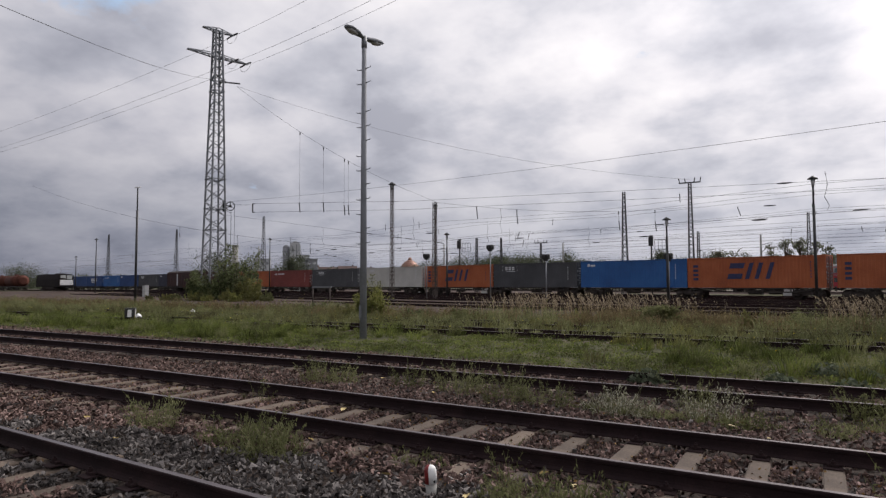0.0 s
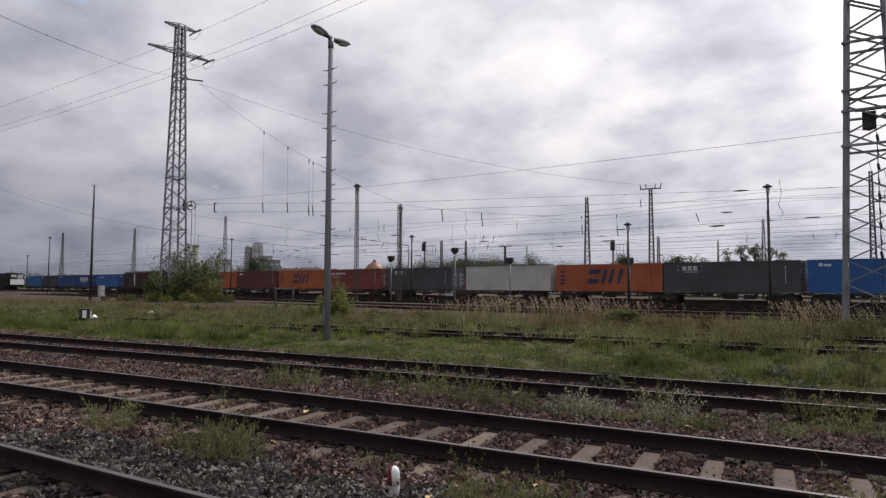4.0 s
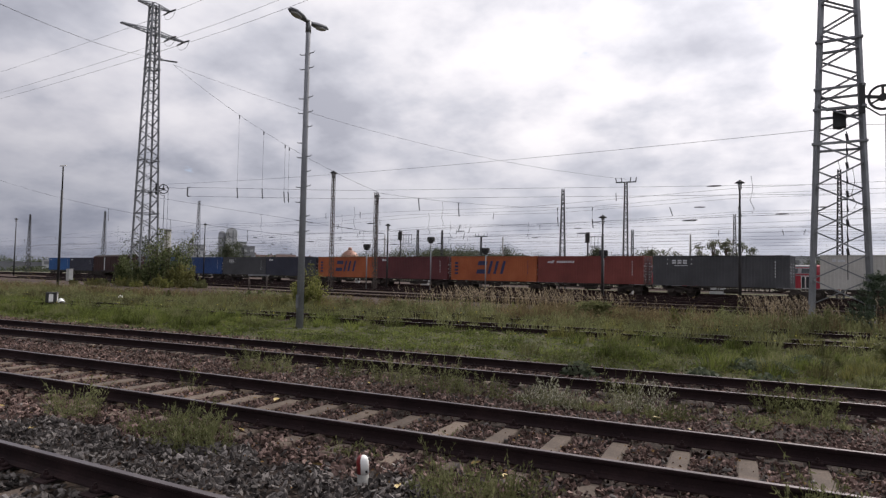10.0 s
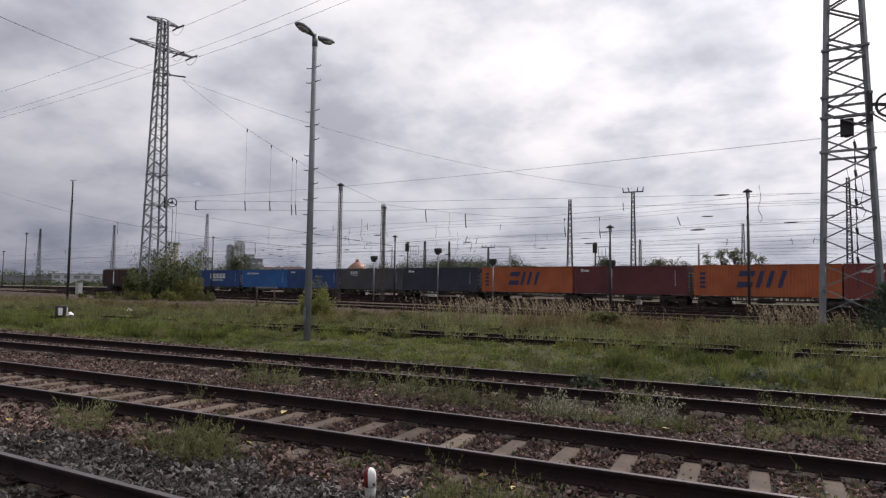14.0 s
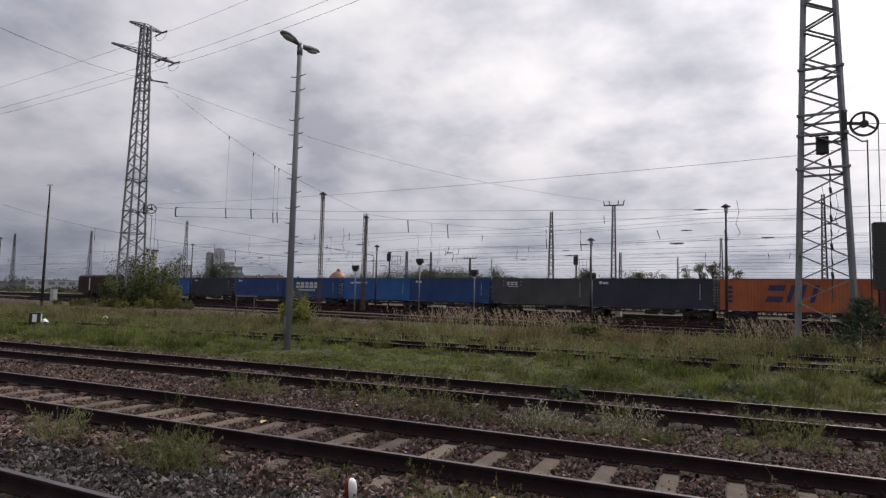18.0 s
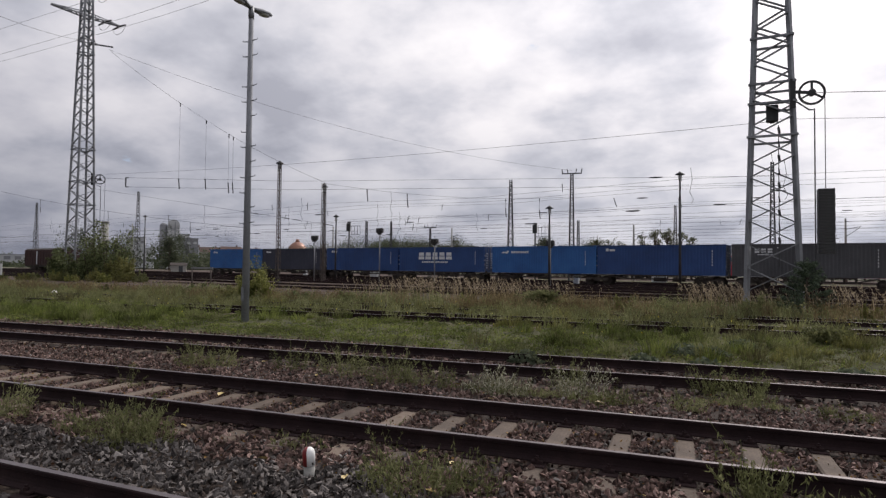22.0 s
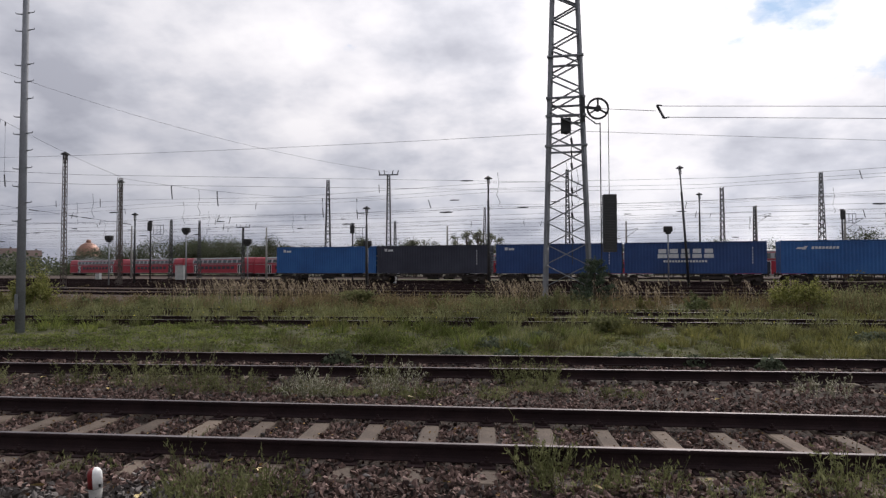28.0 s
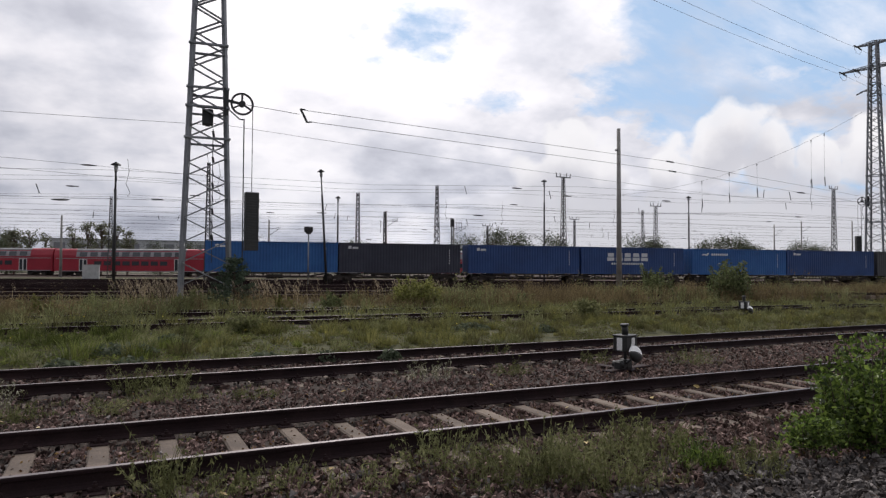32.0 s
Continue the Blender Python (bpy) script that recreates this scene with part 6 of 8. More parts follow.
def row_house(x, y, w, h, turn, bays, label):
    t = thing("row_house", pose(x, y, 0, 0, 0, turn), label, "house", "far houses")
    bm = bmesh.new()
    box(bm, (0, 0, h / 2), (w, 9, h))
    wl = part("wall", bm, M_CREAM, t)
    bm = bmesh.new()
    prism(bm, [(-4.9, h), (4.9, h), (0, h + 3.4)], -w / 2 - 0.3, w / 2 + 0.3)
    rf = part("roof", bm, M_TILEROOF, t)
    bm = bmesh.new()
    box(bm, (w * 0.28, 0.5, h + 3.4), (0.9, 0.9, 1.6))
    part("chimney", bm, M_TILEROOF, rf)
    bw = bmesh.new()
    box(bw, (0, 0, 0), (1.1, 0.2, 1.5))
    me = link_mesh("window", bw, M_WINDOW)
    for k in range(bays):
        for q in range(3):
            shared("window", me, wl, pose((k + 0.5) * w / bays - w / 2, -4.52, h * (q + 0.55) / 3))


for k, (w, h) in enumerate(((12.2, 12.6), (11.8, 11.4), (12.4, 12.0), (11.0, 11.0))):
    row_house(-292 + 9.7 * k, 326 + 8.1 * k, w, h, 40, 4, "cream terraced house with a red tiled roof, dulled by painted-in haze")

t = thing("track_hut", pose(-114, 124, 0.5, 0, 0, 40), "small pale brick hut with a dark gabled roof", "hut")
bm = bmesh.new()
box(bm, (0, 0, 0.8), (3.4, 2.6, 1.6))
part("wall", bm, M_CREAM, t)
bm = bmesh.new()
prism(bm, [(-1.6, 1.6), (1.6, 1.6), (0, 2.3)], -1.9, 1.9)
part("roof", bm, M_WAGON, t)
bm = bmesh.new()
box(bm, (0.5, -1.32, 0.75), (0.9, 0.08, 1.4))
part("door", bm, M_WINDOW, t)
building(-420, 330, [(0, 0, 90, 18, 9, M_RENDER, 2, 14), (-60, 8, 50, 20, 7, M_DARKWALL, 1, 8)], "long low grey works building beyond the yard", 40)
building(-128, 300, [(0, 0, 22, 12, 15, M_RENDER, 2, 5), (24, 2, 20, 12, 13.5, M_DARKWALL, 1, 4)], "pale low works building among the far trees", 20)
building(40, 330, [(0, 0, 130, 20, 14, M_RENDER, 2, 18)], "long pale warehouse beyond the yard", 0)

# round gas holder with a copper-red dome
M_COPPER = surface("weathered_copper_red", [(0.20, 0.095, 0.068), (0.29, 0.15, 0.11), (0.38, 0.22, 0.17)], 0.5, 0.3, 0.2, 3, 0.05, 0.01)
t = thing("gas_tank", pose(-195, 300, 0.8), "copper-coloured domed gas tank beyond the yard", "storage tank")
bm = bmesh.new()
rod(bm, (0, 0, -1.0), (0, 0, 8.5), 5.7, n=28)
part("drum", bm, M_RENDER, t)
bm = bmesh.new()
bmesh.ops.create_uvsphere(bm, u_segments=28, v_segments=14, radius=6.2)
bmesh.ops.bisect_plane(bm, geom=bm.verts[:] + bm.edges[:] + bm.faces[:], plane_co=(0, 0, 0), plane_no=(0, 0, 1), clear_inner=True)
for f in bm.faces:
    f.smooth = True
bmesh.ops.transform(bm, matrix=Matrix.Translation((0, 0, 8.6)) @ Matrix.Diagonal((0.9, 0.9, 1.1, 1)), verts=bm.verts)
part("dome", bm, M_COPPER, t)
bm = bmesh.new()
rod(bm, (0, 0, 15.1), (0, 0, 16.8), 1.2, 0.9, n=12)
part("vent_cap", bm, M_COPPER, t)

# ---------------------------------------------------------------- plants
def blades(name, x, y, h, w, lean, material, parent=None, seed=1, z=None, aim=None):
    """One joined mesh of tapering bent blades at the points x, y."""
    r = np.random.RandomState(seed)
    n = len(x)
    z = ground_z(x, y) - 0.03 + 0.06 * smooth(12.8, 14.5, y) if z is None else z
    a = r.uniform(0, 2 * np.pi, n)
    f = a if aim is None else aim
    d = np.stack([np.cos(f), np.sin(f), np.zeros(n)], 1)
    s = np.stack([-np.sin(a), np.cos(a), np.zeros(n)], 1) * (w[:, None] / 2)
    base = np.stack([x, y, z], 1)
    up = np.array([0, 0, 1.0])
    l = (lean * r.uniform(0.2, 1.0, n) * h)[:, None]
    mid = base + up * (h * 0.55)[:, None] + d * l * 0.35
    tip = base + up * (h * r.uniform(0.85, 1.0, n))[:, None] + d * l
    v = np.stack([base - s, base + s, mid - s * 0.8, mid + s * 0.8, tip], 1).reshape(-1, 3)
    i = (np.arange(n) * 5)[:, None]
    f = np.concatenate([i + [0, 1, 3], i + [0, 3, 2], i + [2, 3, 4]], 1).reshape(-1, 3)
    return raw_mesh(name, v, f, material, parent)


def leaves(name, pos, size, material, parent=None, seed=1, flat=0.35, shape=1.7):
    """One joined mesh of folded diamond leaves at the given points."""
    r = np.random.RandomState(seed)
    n = len(pos)
    d = r.normal(size=(n, 3))
    d[:, 2] = d[:, 2] * flat
    d /= np.linalg.norm(d, axis=1)[:, None]
    q = r.normal(size=(n, 3))
    q[:, 2] *= 0.5
    s = np.cross(d, q)
    s /= np.linalg.norm(s, axis=1)[:, None] + 1e-9
    nrm = np.cross(d, s)
    sz = size * r.uniform(0.6, 1.3, n)[:, None]
    a, b = pos - d * sz * 0.5 * shape, pos + d * sz * 0.5 * shape
    c, e = pos + s * sz * 0.5 + nrm * sz * 0.15, pos - s * sz * 0.5 + nrm * sz * 0.15
    v = np.stack([a, c, b, e], 1).reshape(-1, 3)
    i = (np.arange(n) * 4)[:, None]
    f = np.concatenate([i + [0, 1, 2], i + [0, 2, 3]], 1).reshape(-1, 3)
    return raw_mesh(name, v, f, material, parent)


def fan(y0, y1, n, seed, left=2.15, right=2.0):
    """Points spread evenly over the wedge of ground ahead, between two distances."""
    r = np.random.RandomState(seed)
    y = np.sqrt(r.uniform(y0 * y0, y1 * y1, n))
    return r.uniform(-left, right, n) * y, y


def patchy(x, y, scale, seed, keep):
    """A mask that thins points out in uneven patches."""
    r = np.random.RandomState(seed)
    v = np.zeros(len(x))
    for k in range(6):
        a, ph = r.uniform(0, 2 * np.pi), r.uniform(0, 6.28)
        fq = scale * r.uniform(0.5, 2.2)
        v += np.sin((x * np.cos(a) + y * np.sin(a)) * fq + ph)
    return r.uniform(0, 1, len(x)) < np.clip(keep + v * 0.2, 0.03, 1.0)


def on_rails(x, y, lines, pad):
    m = np.zeros(len(x), bool)
    for ln in lines:
        c = np.array([ln(v) for v in x])
        m |= np.abs(np.abs(y - c) - 0.7525) < pad
    return m


def by_lamp(x, y):
    """The trodden grass round the lamp post's foot."""
    return (np.abs(y + 1.32 * (x + 11.9) * 0.2 - 14.7) < 1.35) & (np.abs(x + 11.2) < 1.5)


def tufts(parent, y0, y1, n, seed, low, high, blades_each, wide, sets, where=None):
    """Rounded grass tufts: blades that lean out from a common foot."""
    r = np.random.RandomState(seed)
    cx, cy = fan(y0, y1, n, seed + 1)
    k = patchy(cx, cy, 0.45, seed + 2, 0.55)
    if where is not None:
        k &= where(cx, cy, r)
    k &= ~by_lamp(cx, cy)
    cx, cy = cx[k], cy[k]
    pick = r.randint(0, len(sets), len(cx))
    for i, (name, material) in enumerate(sets):
        px, py = cx[pick == i], cy[pick == i]
        m = blades_each
        hh = np.repeat(r.uniform(low, high, len(px)) * r.uniform(0.6, 1.1, len(px)), m)
        a = r.uniform(0, 2 * np.pi, len(px) * m)
        q = np.sqrt(r.uniform(0, 1, len(px) * m))
        rad = hh * 0.55
        x = np.repeat(px, m) + np.cos(a) * q * rad
        y = np.repeat(py, m) + np.sin(a) * q * rad
        h = hh * (1.05 - 0.55 * q * q) * r.uniform(0.7, 1.1, len(x))
        blades(name, x, y, h, r.uniform(wide * 0.6, wide * 1.3, len(x)), 0.7, material, parent, seed + 5 + i, aim=a + r.normal(0, 0.5, len(x)))


def make_meadow():
    rng = np.random.RandomState(11)
    M = thing("meadow", Matrix(), "strip of rough green grass between the tracks", "grass", kind="stuff")
    # low turf: lying blades and small leaves round tuft centres
    cx, cy = fan(12.7, 18.8, 8200, 21)
    k = ~((np.abs(cy - np.array([LINE_2(v) for v in cx])) < 1.55)) & (rng.uniform(0, 1, len(cx)) < (cy - 12.3))
    k &= patchy(cx, cy, 0.9, 5, 0.8)
    cx, cy = cx[k], cy[k]
    m = 12
    tuft = patchy(cx, cy, 0.8, 15, 0.45) & (cy > 13.6)
    left = smooth(6.0, -8.0, cx)
    tall = np.clip(rng.gamma(1.7, 0.034, len(cx)) * np.where(tuft, 1.0 + 0.5 * left, 0.7), 0.015, 0.25) * np.where((cy > 17.3) & (cx > -6), 0.7, 1.0) * np.where((cx > -1) & (cy < 16.4), 0.5, 1.0) * np.where(by_lamp(cx, cy), 0.35, 1.0)
    x = np.repeat(cx, m) + rng.normal(0, 0.09, len(cx) * m)
    y = np.repeat(cy, m) + rng.normal(0, 0.09, len(cx) * m)
    h = np.repeat(tall, m) * rng.uniform(0.5, 1.2, len(x)) + 0.025
    w = rng.uniform(0.009, 0.018, len(x))
    g = rng.uniform(0, 1, len(x)) < 0.12 + 0.7 * smooth(-6.0, 9.0, x)
    blades("short_grass", x[~g], y[~g], h[~g], w[~g], 1.1, M_GRASS, M, 2)
    blades("dry_grass", x[g], y[g], h[g], w[g], 1.1, M_OLDGRASS, M, 12)
    m = 16
    P = np.repeat(np.stack([cx, cy, ground_z(cx, cy) + 0.02 + tall * 0.45], 1), m, 0) + rng.normal(0, 1, (len(cx) * m, 3)) * np.repeat(np.stack([0.08 + tall * 0.3, 0.08 + tall * 0.3, 0.015 + tall * 0.35], 1), m, 0)
    g = rng.uniform(0, 1, len(P)) < 0.12 + 0.7 * smooth(-6.0, 9.0, P[:, 0])
    leaves("turf_leaf", P[~g], 0.026, M_GRASS, M, 41, 0.6, 2.2)
    leaves("withered_leaf", P[g], 0.026, M_OLDGRASS, M, 42, 0.6, 2.2)
    off2 = lambda x, y, r: (np.abs(y - np.array([LINE_2(v) for v in x])) > 1.7) & (y > 13.5) & (r.uniform(0, 1, len(x)) < 0.3 + 0.7 * smooth(4.0, -8.0, x) + 0.3 * smooth(16.5, 18.0, y))
    tufts(M, 13.3, 18.6, 2100, 210, 0.18, 0.52, 85, 0.014, [("green_tuft", M_GRASS), ("dull_tuft", M_WEED), ("green_tuft", M_GRASS)], lambda x, y, r: off2(x, y, r) & (x < 1.5 + r.normal(0, 2.5, len(x))))
    tufts(M, 13.2, 18.6, 2900, 250, 0.16, 0.44, 70, 0.014, [("olive_tuft", M_OLIVE), ("dull_tuft", M_WEED), ("old_tuft", M_OLDGRASS), ("olive_tuft", M_OLIVE)], lambda x, y, r: (x > -1 + r.normal(0, 2.5, len(x))) & (r.uniform(0, 1, len(x)) < 0.42 + 0.35 * smooth(15.0, 17.5, y)))
    n = 230
    x, y = np.concatenate([rng.normal(-2.0, 0.75, n), rng.normal(0.6, 0.5, n // 2)]), np.concatenate([rng.normal(8.85, 0.13, n), rng.normal(9.3, 0.12, n // 2)])
    x, y = np.repeat(x, 8) + rng.normal(0, 0.03, len(x) * 8), np.repeat(y, 8) + rng.normal(0, 0.03, len(y) * 8)
    blades("track_grass", x, y, rng.uniform(0.02, 0.075, len(x)), rng.uniform(0.006, 0.011, len(x)), 1.0, M_WEED, M, 77)
    tufts(M, 18.0, 26.0, 2300, 230, 0.22, 0.62, 60, 0.02, [("weed_tuft", M_WEED), ("olive_tuft", M_OLIVE), ("old_tuft", M_OLDGRASS)], lambda x, y, r: ~on_rails(x, y, [LINE_3, LINE_4], 0.26) | ((x < -8) & (np.sin(x * 0.55) > 0.1)))
    # herbs between the overgrown rails
    cx, cy = fan(18.2, 26.0, 3800, 22)
    k = patchy(cx, cy, 0.5, 6, 0.66) & (~on_rails(cx, cy, [LINE_3, LINE_4], 0.2) | ((cx < -6) & (np.sin(cx * 0.55) > 0.1) & (rng.uniform(0, 1, len(cx)) < 0.7)))
    cx, cy = cx[k], cy[k]
    m = 13
    tall = rng.gamma(2.0, 0.07, len(cx)) * (1.0 + 0.6 * smooth(4.0, -9.0, cx)) + 0.05 * smooth(4.0, -9.0, cx)
    x = np.repeat(cx, m) + rng.normal(0, 0.10, len(cx) * m)
    y = np.repeat(cy, m) + rng.normal(0, 0.10, len(cx) * m)
    h = np.clip(np.repeat(tall, m) * rng.uniform(0.6, 1.2, len(x)) + 0.04, 0.05, 0.5)
    blades("long_grass", x, y, h, rng.uniform(0.014, 0.03, len(x)), 0.8, M_WEED, M, 3)
    z = ground_z(cx, cy) + tall * 0.8
    P = np.repeat(np.stack([cx, cy, z], 1), 12, 0) + rng.normal(0, 0.09, (len(cx) * 12, 3)) * [1, 1, 0.8]
    leaves("herb_leaf", P, 0.035, M_WEED, M, 31, 0.7, 1.8)
    # taller brown weeds in front of the yard
    cx, cy = fan(24.3, 32.5, 7200, 23)
    k = patchy(cx, cy, 0.35, 7, 0.75)
    cx, cy = cx[k], cy[k]
    m = 12
    mound = 0.5 + 0.5 * np.sin(cx * 0.83 + 1.3 * np.sin(cy * 0.7)) * np.sin(cx * 0.31 + cy * 0.9 + 2.0)
    tall = rng.gamma(4.0, 0.085, len(cx)) * (1.0 + 1.0 * smooth(8.0, 18.0, cx)) * (0.5 + 0.95 * mound)
    x = np.repeat(cx, m) + rng.normal(0, 0.14, len(cx) * m)
    y = np.repeat(cy, m) + rng.normal(0, 0.14, len(cx) * m)
    h = np.clip(np.repeat(tall, m) * rng.uniform(0.6, 1.2, len(x)) + 0.08, 0.1, 0.72 + 0.5 * smooth(8.0, 18.0, x))
    w = rng.uniform(0.016, 0.034, len(x))
    g = np.repeat(rng.uniform(0, 1, len(cx)) < 0.75 - 0.45 * (np.sin(cx * 0.47 + 0.8) > 0.35) + 0.25 * smooth(8.0, 18.0, cx), m)
    blades("dry_weed", x[g], y[g], h[g], w[g], 0.7, M_BROWNWEED, M, 4)
    blades("tall_weed", x[~g], y[~g], h[~g], w[~g], 0.7, M_WEED, M, 14)
    P = np.repeat(np.stack([cx, cy, ground_z(cx, cy) + tall * 0.75], 1), 12, 0) + rng.normal(0, 0.15, (len(cx) * 12, 3))
    g = np.repeat(np.sin(cx * 0.47 + 0.8) > 0.35, 12)
    leaves("weed_leaf", P[~g], 0.05, M_BROWNWEED, M, 32, 0.7, 1.9)
    leaves("green_weed_leaf", P[g], 0.05, M_WEED, M, 33, 0.7, 1.9)
    # pale plumes of reed grass in stands
    P, S = [], []
    px, py, ph = [], [], []
    for cx, cy, rx, n in ((-13, 31, 3.2, 260), (-8.5, 30.5, 3.5, 330), (2.2, 29.5, 1.6, 130), (6.8, 30.5, 2.0, 130), (14, 31, 3.0, 100), (1.0, 29.3, 1.2, 90)):
        n = int(n * 0.65)
        px.append(rng.normal(cx, rx * 0.5, n)); py.append(rng.normal(cy, 0.8, n)); ph.append(rng.uniform(0.8, 1.35, n))
    px, py, ph = map(np.concatenate, (px, py, ph))
    blades("reed_stem", px, py, ph, np.full(len(px), 0.018), 0.4, M_DRY, M, 8)
    g = ground_z(px, py)
    pp = []
    for q in range(7):
        pp.append(np.stack([px + 0.02 * q + rng.normal(0, 0.02, len(px)), py + rng.normal(0, 0.02, len(px)), g + ph * 0.98 - 0.05 * q], 1))
    leaves("reed_plume", np.concatenate(pp), 0.042, M_PLUME, M, 9, 1.5, 2.2)
    # yellow flowers among the weeds
    x, y = fan(15.0, 24.0, 380, 25)
    leaves("yellow_flower", np.stack([x, y, ground_z(x, y) + rng.uniform(0.15, 0.4, len(x))], 1), 0.036, M_YELLOW, M, 10, 1.0, 1.0)


M_OLIVE = surface("olive_leaf", [(0.06, 0.060, 0.022), (0.137, 0.136, 0.042), (0.235, 0.225, 0.08)], 0.65, 0, 0.9, 7, 0, per="island", coord="World", spec=0.3, through_light=0.4, share=0.22)
M_BROWNWEED = surface("brown_weed", [(0.062, 0.046, 0.024), (0.138, 0.106, 0.054), (0.225, 0.18, 0.098)], 0.8, 0, 0.9, 7, 0, per="island", coord="World", spec=0.2, through_light=0.4, share=0.22)
M_PLUME = surface("pale_reed_plume", [(0.16, 0.125, 0.085), (0.27, 0.22, 0.155), (0.38, 0.315, 0.235)], 0.85, 0, 1, 8, 0, per="island", coord="World", spec=0.2, through_light=0.4)
M_YELLOW = surface("yellow_petal", [(0.35, 0.28, 0.03), (0.5, 0.42, 0.06), (0.6, 0.52, 0.1)], 0.7, 0, 1, 8, 0, per="island", coord="World", spec=0.2, through_light=0.4)
M_SILVER = surface("silvery_weed", [(0.13, 0.128, 0.085), (0.26, 0.255, 0.18), (0.44, 0.43, 0.34)], 0.8, 0, 3, 20, 0, per="island", coord="World", spec=0.2, through_light=0.4)
M_FALLEN = surface("fallen_yellow_leaf", [(0.28, 0.20, 0.06), (0.42, 0.31, 0.10), (0.55, 0.43, 0.2)], 0.6, 0, 8, 40, 0.1, 0.002, per="object")
make_meadow()


def weed_clump(x, y, r, h, n, label, material, silver=False, seed=0):
    """A bushy weed: thin branching stems with many narrow leaves."""
    rng = np.random.RandomState(seed)
    n = max(8, int(n * 0.6))
    h = h * 1.12
    z0 = float(ground_z(x, y)) - 0.05
    t = thing("weed_clump", pose(x, y, z0), label, "weed", "weeds in the ballast")
    a, q = rng.uniform(0, 2 * np.pi, n), np.sqrt(rng.uniform(0, 1, n)) * r
    bx, by = np.cos(a) * q, np.sin(a) * q * 0.8
    hh = h * rng.uniform(0.45, 1.0, n) * (1.05 - 0.45 * (q / r) ** 2)
    lean = rng.uniform(0.05, 0.6, n)
    hh = np.where(np.arange(n) % 6 == 0, hh * 1.35, hh)
    dx, dy = np.cos(a) * lean, np.sin(a) * lean
    lines, P = [], []
    for i in range(n):
        pts = [(bx[i] + dx[i] * hh[i] * f * f, by[i] + dy[i] * hh[i] * f * f, hh[i] * f) for f in (0, 0.5, 1.0)]
        lines.append(pts)
        m = int(6 + 14 * hh[i] / 0.3)
        f = rng.uniform(0.1, 1.0, m) ** (1.0 if i % 6 else 2.5)
        P.append(np.stack([bx[i] + dx[i] * hh[i] * f * f + rng.normal(0, 0.014 + 0.02 * (1 - f), m), by[i] + dy[i] * hh[i] * f * f + rng.normal(0, 0.014 + 0.02 * (1 - f), m), hh[i] * f], 1))
    tagged(wire_mesh("stem", lines, 0.0022, material, t), kind="stuff")
    leaves("foliage", np.concatenate(P), 0.012, M_SILVER if silver else material, t, seed + 5, 2.2, 4.2)
    return t


WEEDS = [  # x, y, radius, height, stems, silvery
    (-5.25, 4.85, 0.48, 0.34, 150, 0), (-4.75, 4.75, 0.32, 0.34, 90, 0), (-6.85, 4.95, 0.32, 0.40, 80, 0), (-7.65, 8.75, 0.35, 0.42, 60, 0), (-7.2, 8.8, 0.35, 0.35, 60, 0),
    (-6.0, 9.1, 0.28, 0.42, 45, 0), (-5.0, 9.1, 0.45, 0.5, 80, 0), (-4.2, 9.3, 0.25, 0.5, 30, 0), (-3.45, 8.9, 0.4, 0.32, 60, 0), (-2.35, 8.7, 0.42, 0.34, 90, 1),
    (-1.3, 9.05, 0.4, 0.42, 90, 1), (-0.85, 8.55, 0.3, 0.25, 60, 0), (0.4, 9.95, 0.42, 0.38, 80, 0), (0.95, 10.0, 0.35, 0.42, 70, 0), (-2.0, 4.62, 0.42, 0.30, 130, 0),
    (-1.6, 4.75, 0.3, 0.36, 60, 0), (0.1, 8.6, 0.22, 0.2, 40, 0), (0.52, 5.45, 0.2, 0.42, 40, 0), (0.7, 5.2, 0.38, 0.26, 80, 0), (1.3, 5.2, 0.35, 0.22, 60, 0),
    (2.8, 5.2, 0.4, 0.36, 90, 0), (4.8, 9.6, 0.5, 0.3, 60, 1), (5.0, 4.2, 0.22, 0.26, 90, 2), (4.05, 4.3, 0.65, 0.36, 230, 0), (3.5, 4.6, 0.55, 0.42, 190, 0),
    (4.8, 4.7, 0.5, 0.38, 160, 0), (5.35, 3.95, 0.4, 0.28, 80, 0), (10.5, 9.15, 0.55, 0.34, 70, 0), (8.6, 9.9, 0.35, 0.3, 50, 0), (0.85, 9.4, 0.4, 0.36, 60, 0),
    (0.45, 5.5, 0.16, 0.36, 25, 0), (-4.0, 8.7, 0.4, 0.4, 60, 0), (-2.5, 8.8, 0.4, 0.3, 70, 1), (1.9, 9.0, 0.35, 0.16, 50, 0), (3.35, 7.6, 0.25, 0.15, 30, 0),
    (-3.1, 12.1, 0.35, 0.5, 60, 0), (-5.6, 12.2, 0.3, 0.42, 50, 0), (6.3, 9.4, 0.35, 0.26, 50, 0), (7.4, 11.8, 0.35, 0.34, 50, 0), (-1.6, 9.5, 0.3, 0.5, 30, 0),
    (-7.1, 6.8, 0.2, 0.35, 14, 0), (-2.65, 5.62, 0.2, 0.28, 10, 0), (2.0, 4.95, 0.45, 0.2, 70, 0), (3.0, 4.6, 0.45, 0.26, 90, 0), (-3.4, 5.3, 0.3, 0.14, 40, 0),
]
for i, (x, y, r, h, n, s) in enumerate(WEEDS):
    lab = ("silvery seeding weed in brown ballast", "bright green young weed beside the track")[s - 1] if s else "bushy grey-green weed growing in the ballast"
    weed_clump(x, y, r, h, n, lab, M_LEAF_BRIGHT if s == 2 else M_WEED, s == 1, 100 + i)


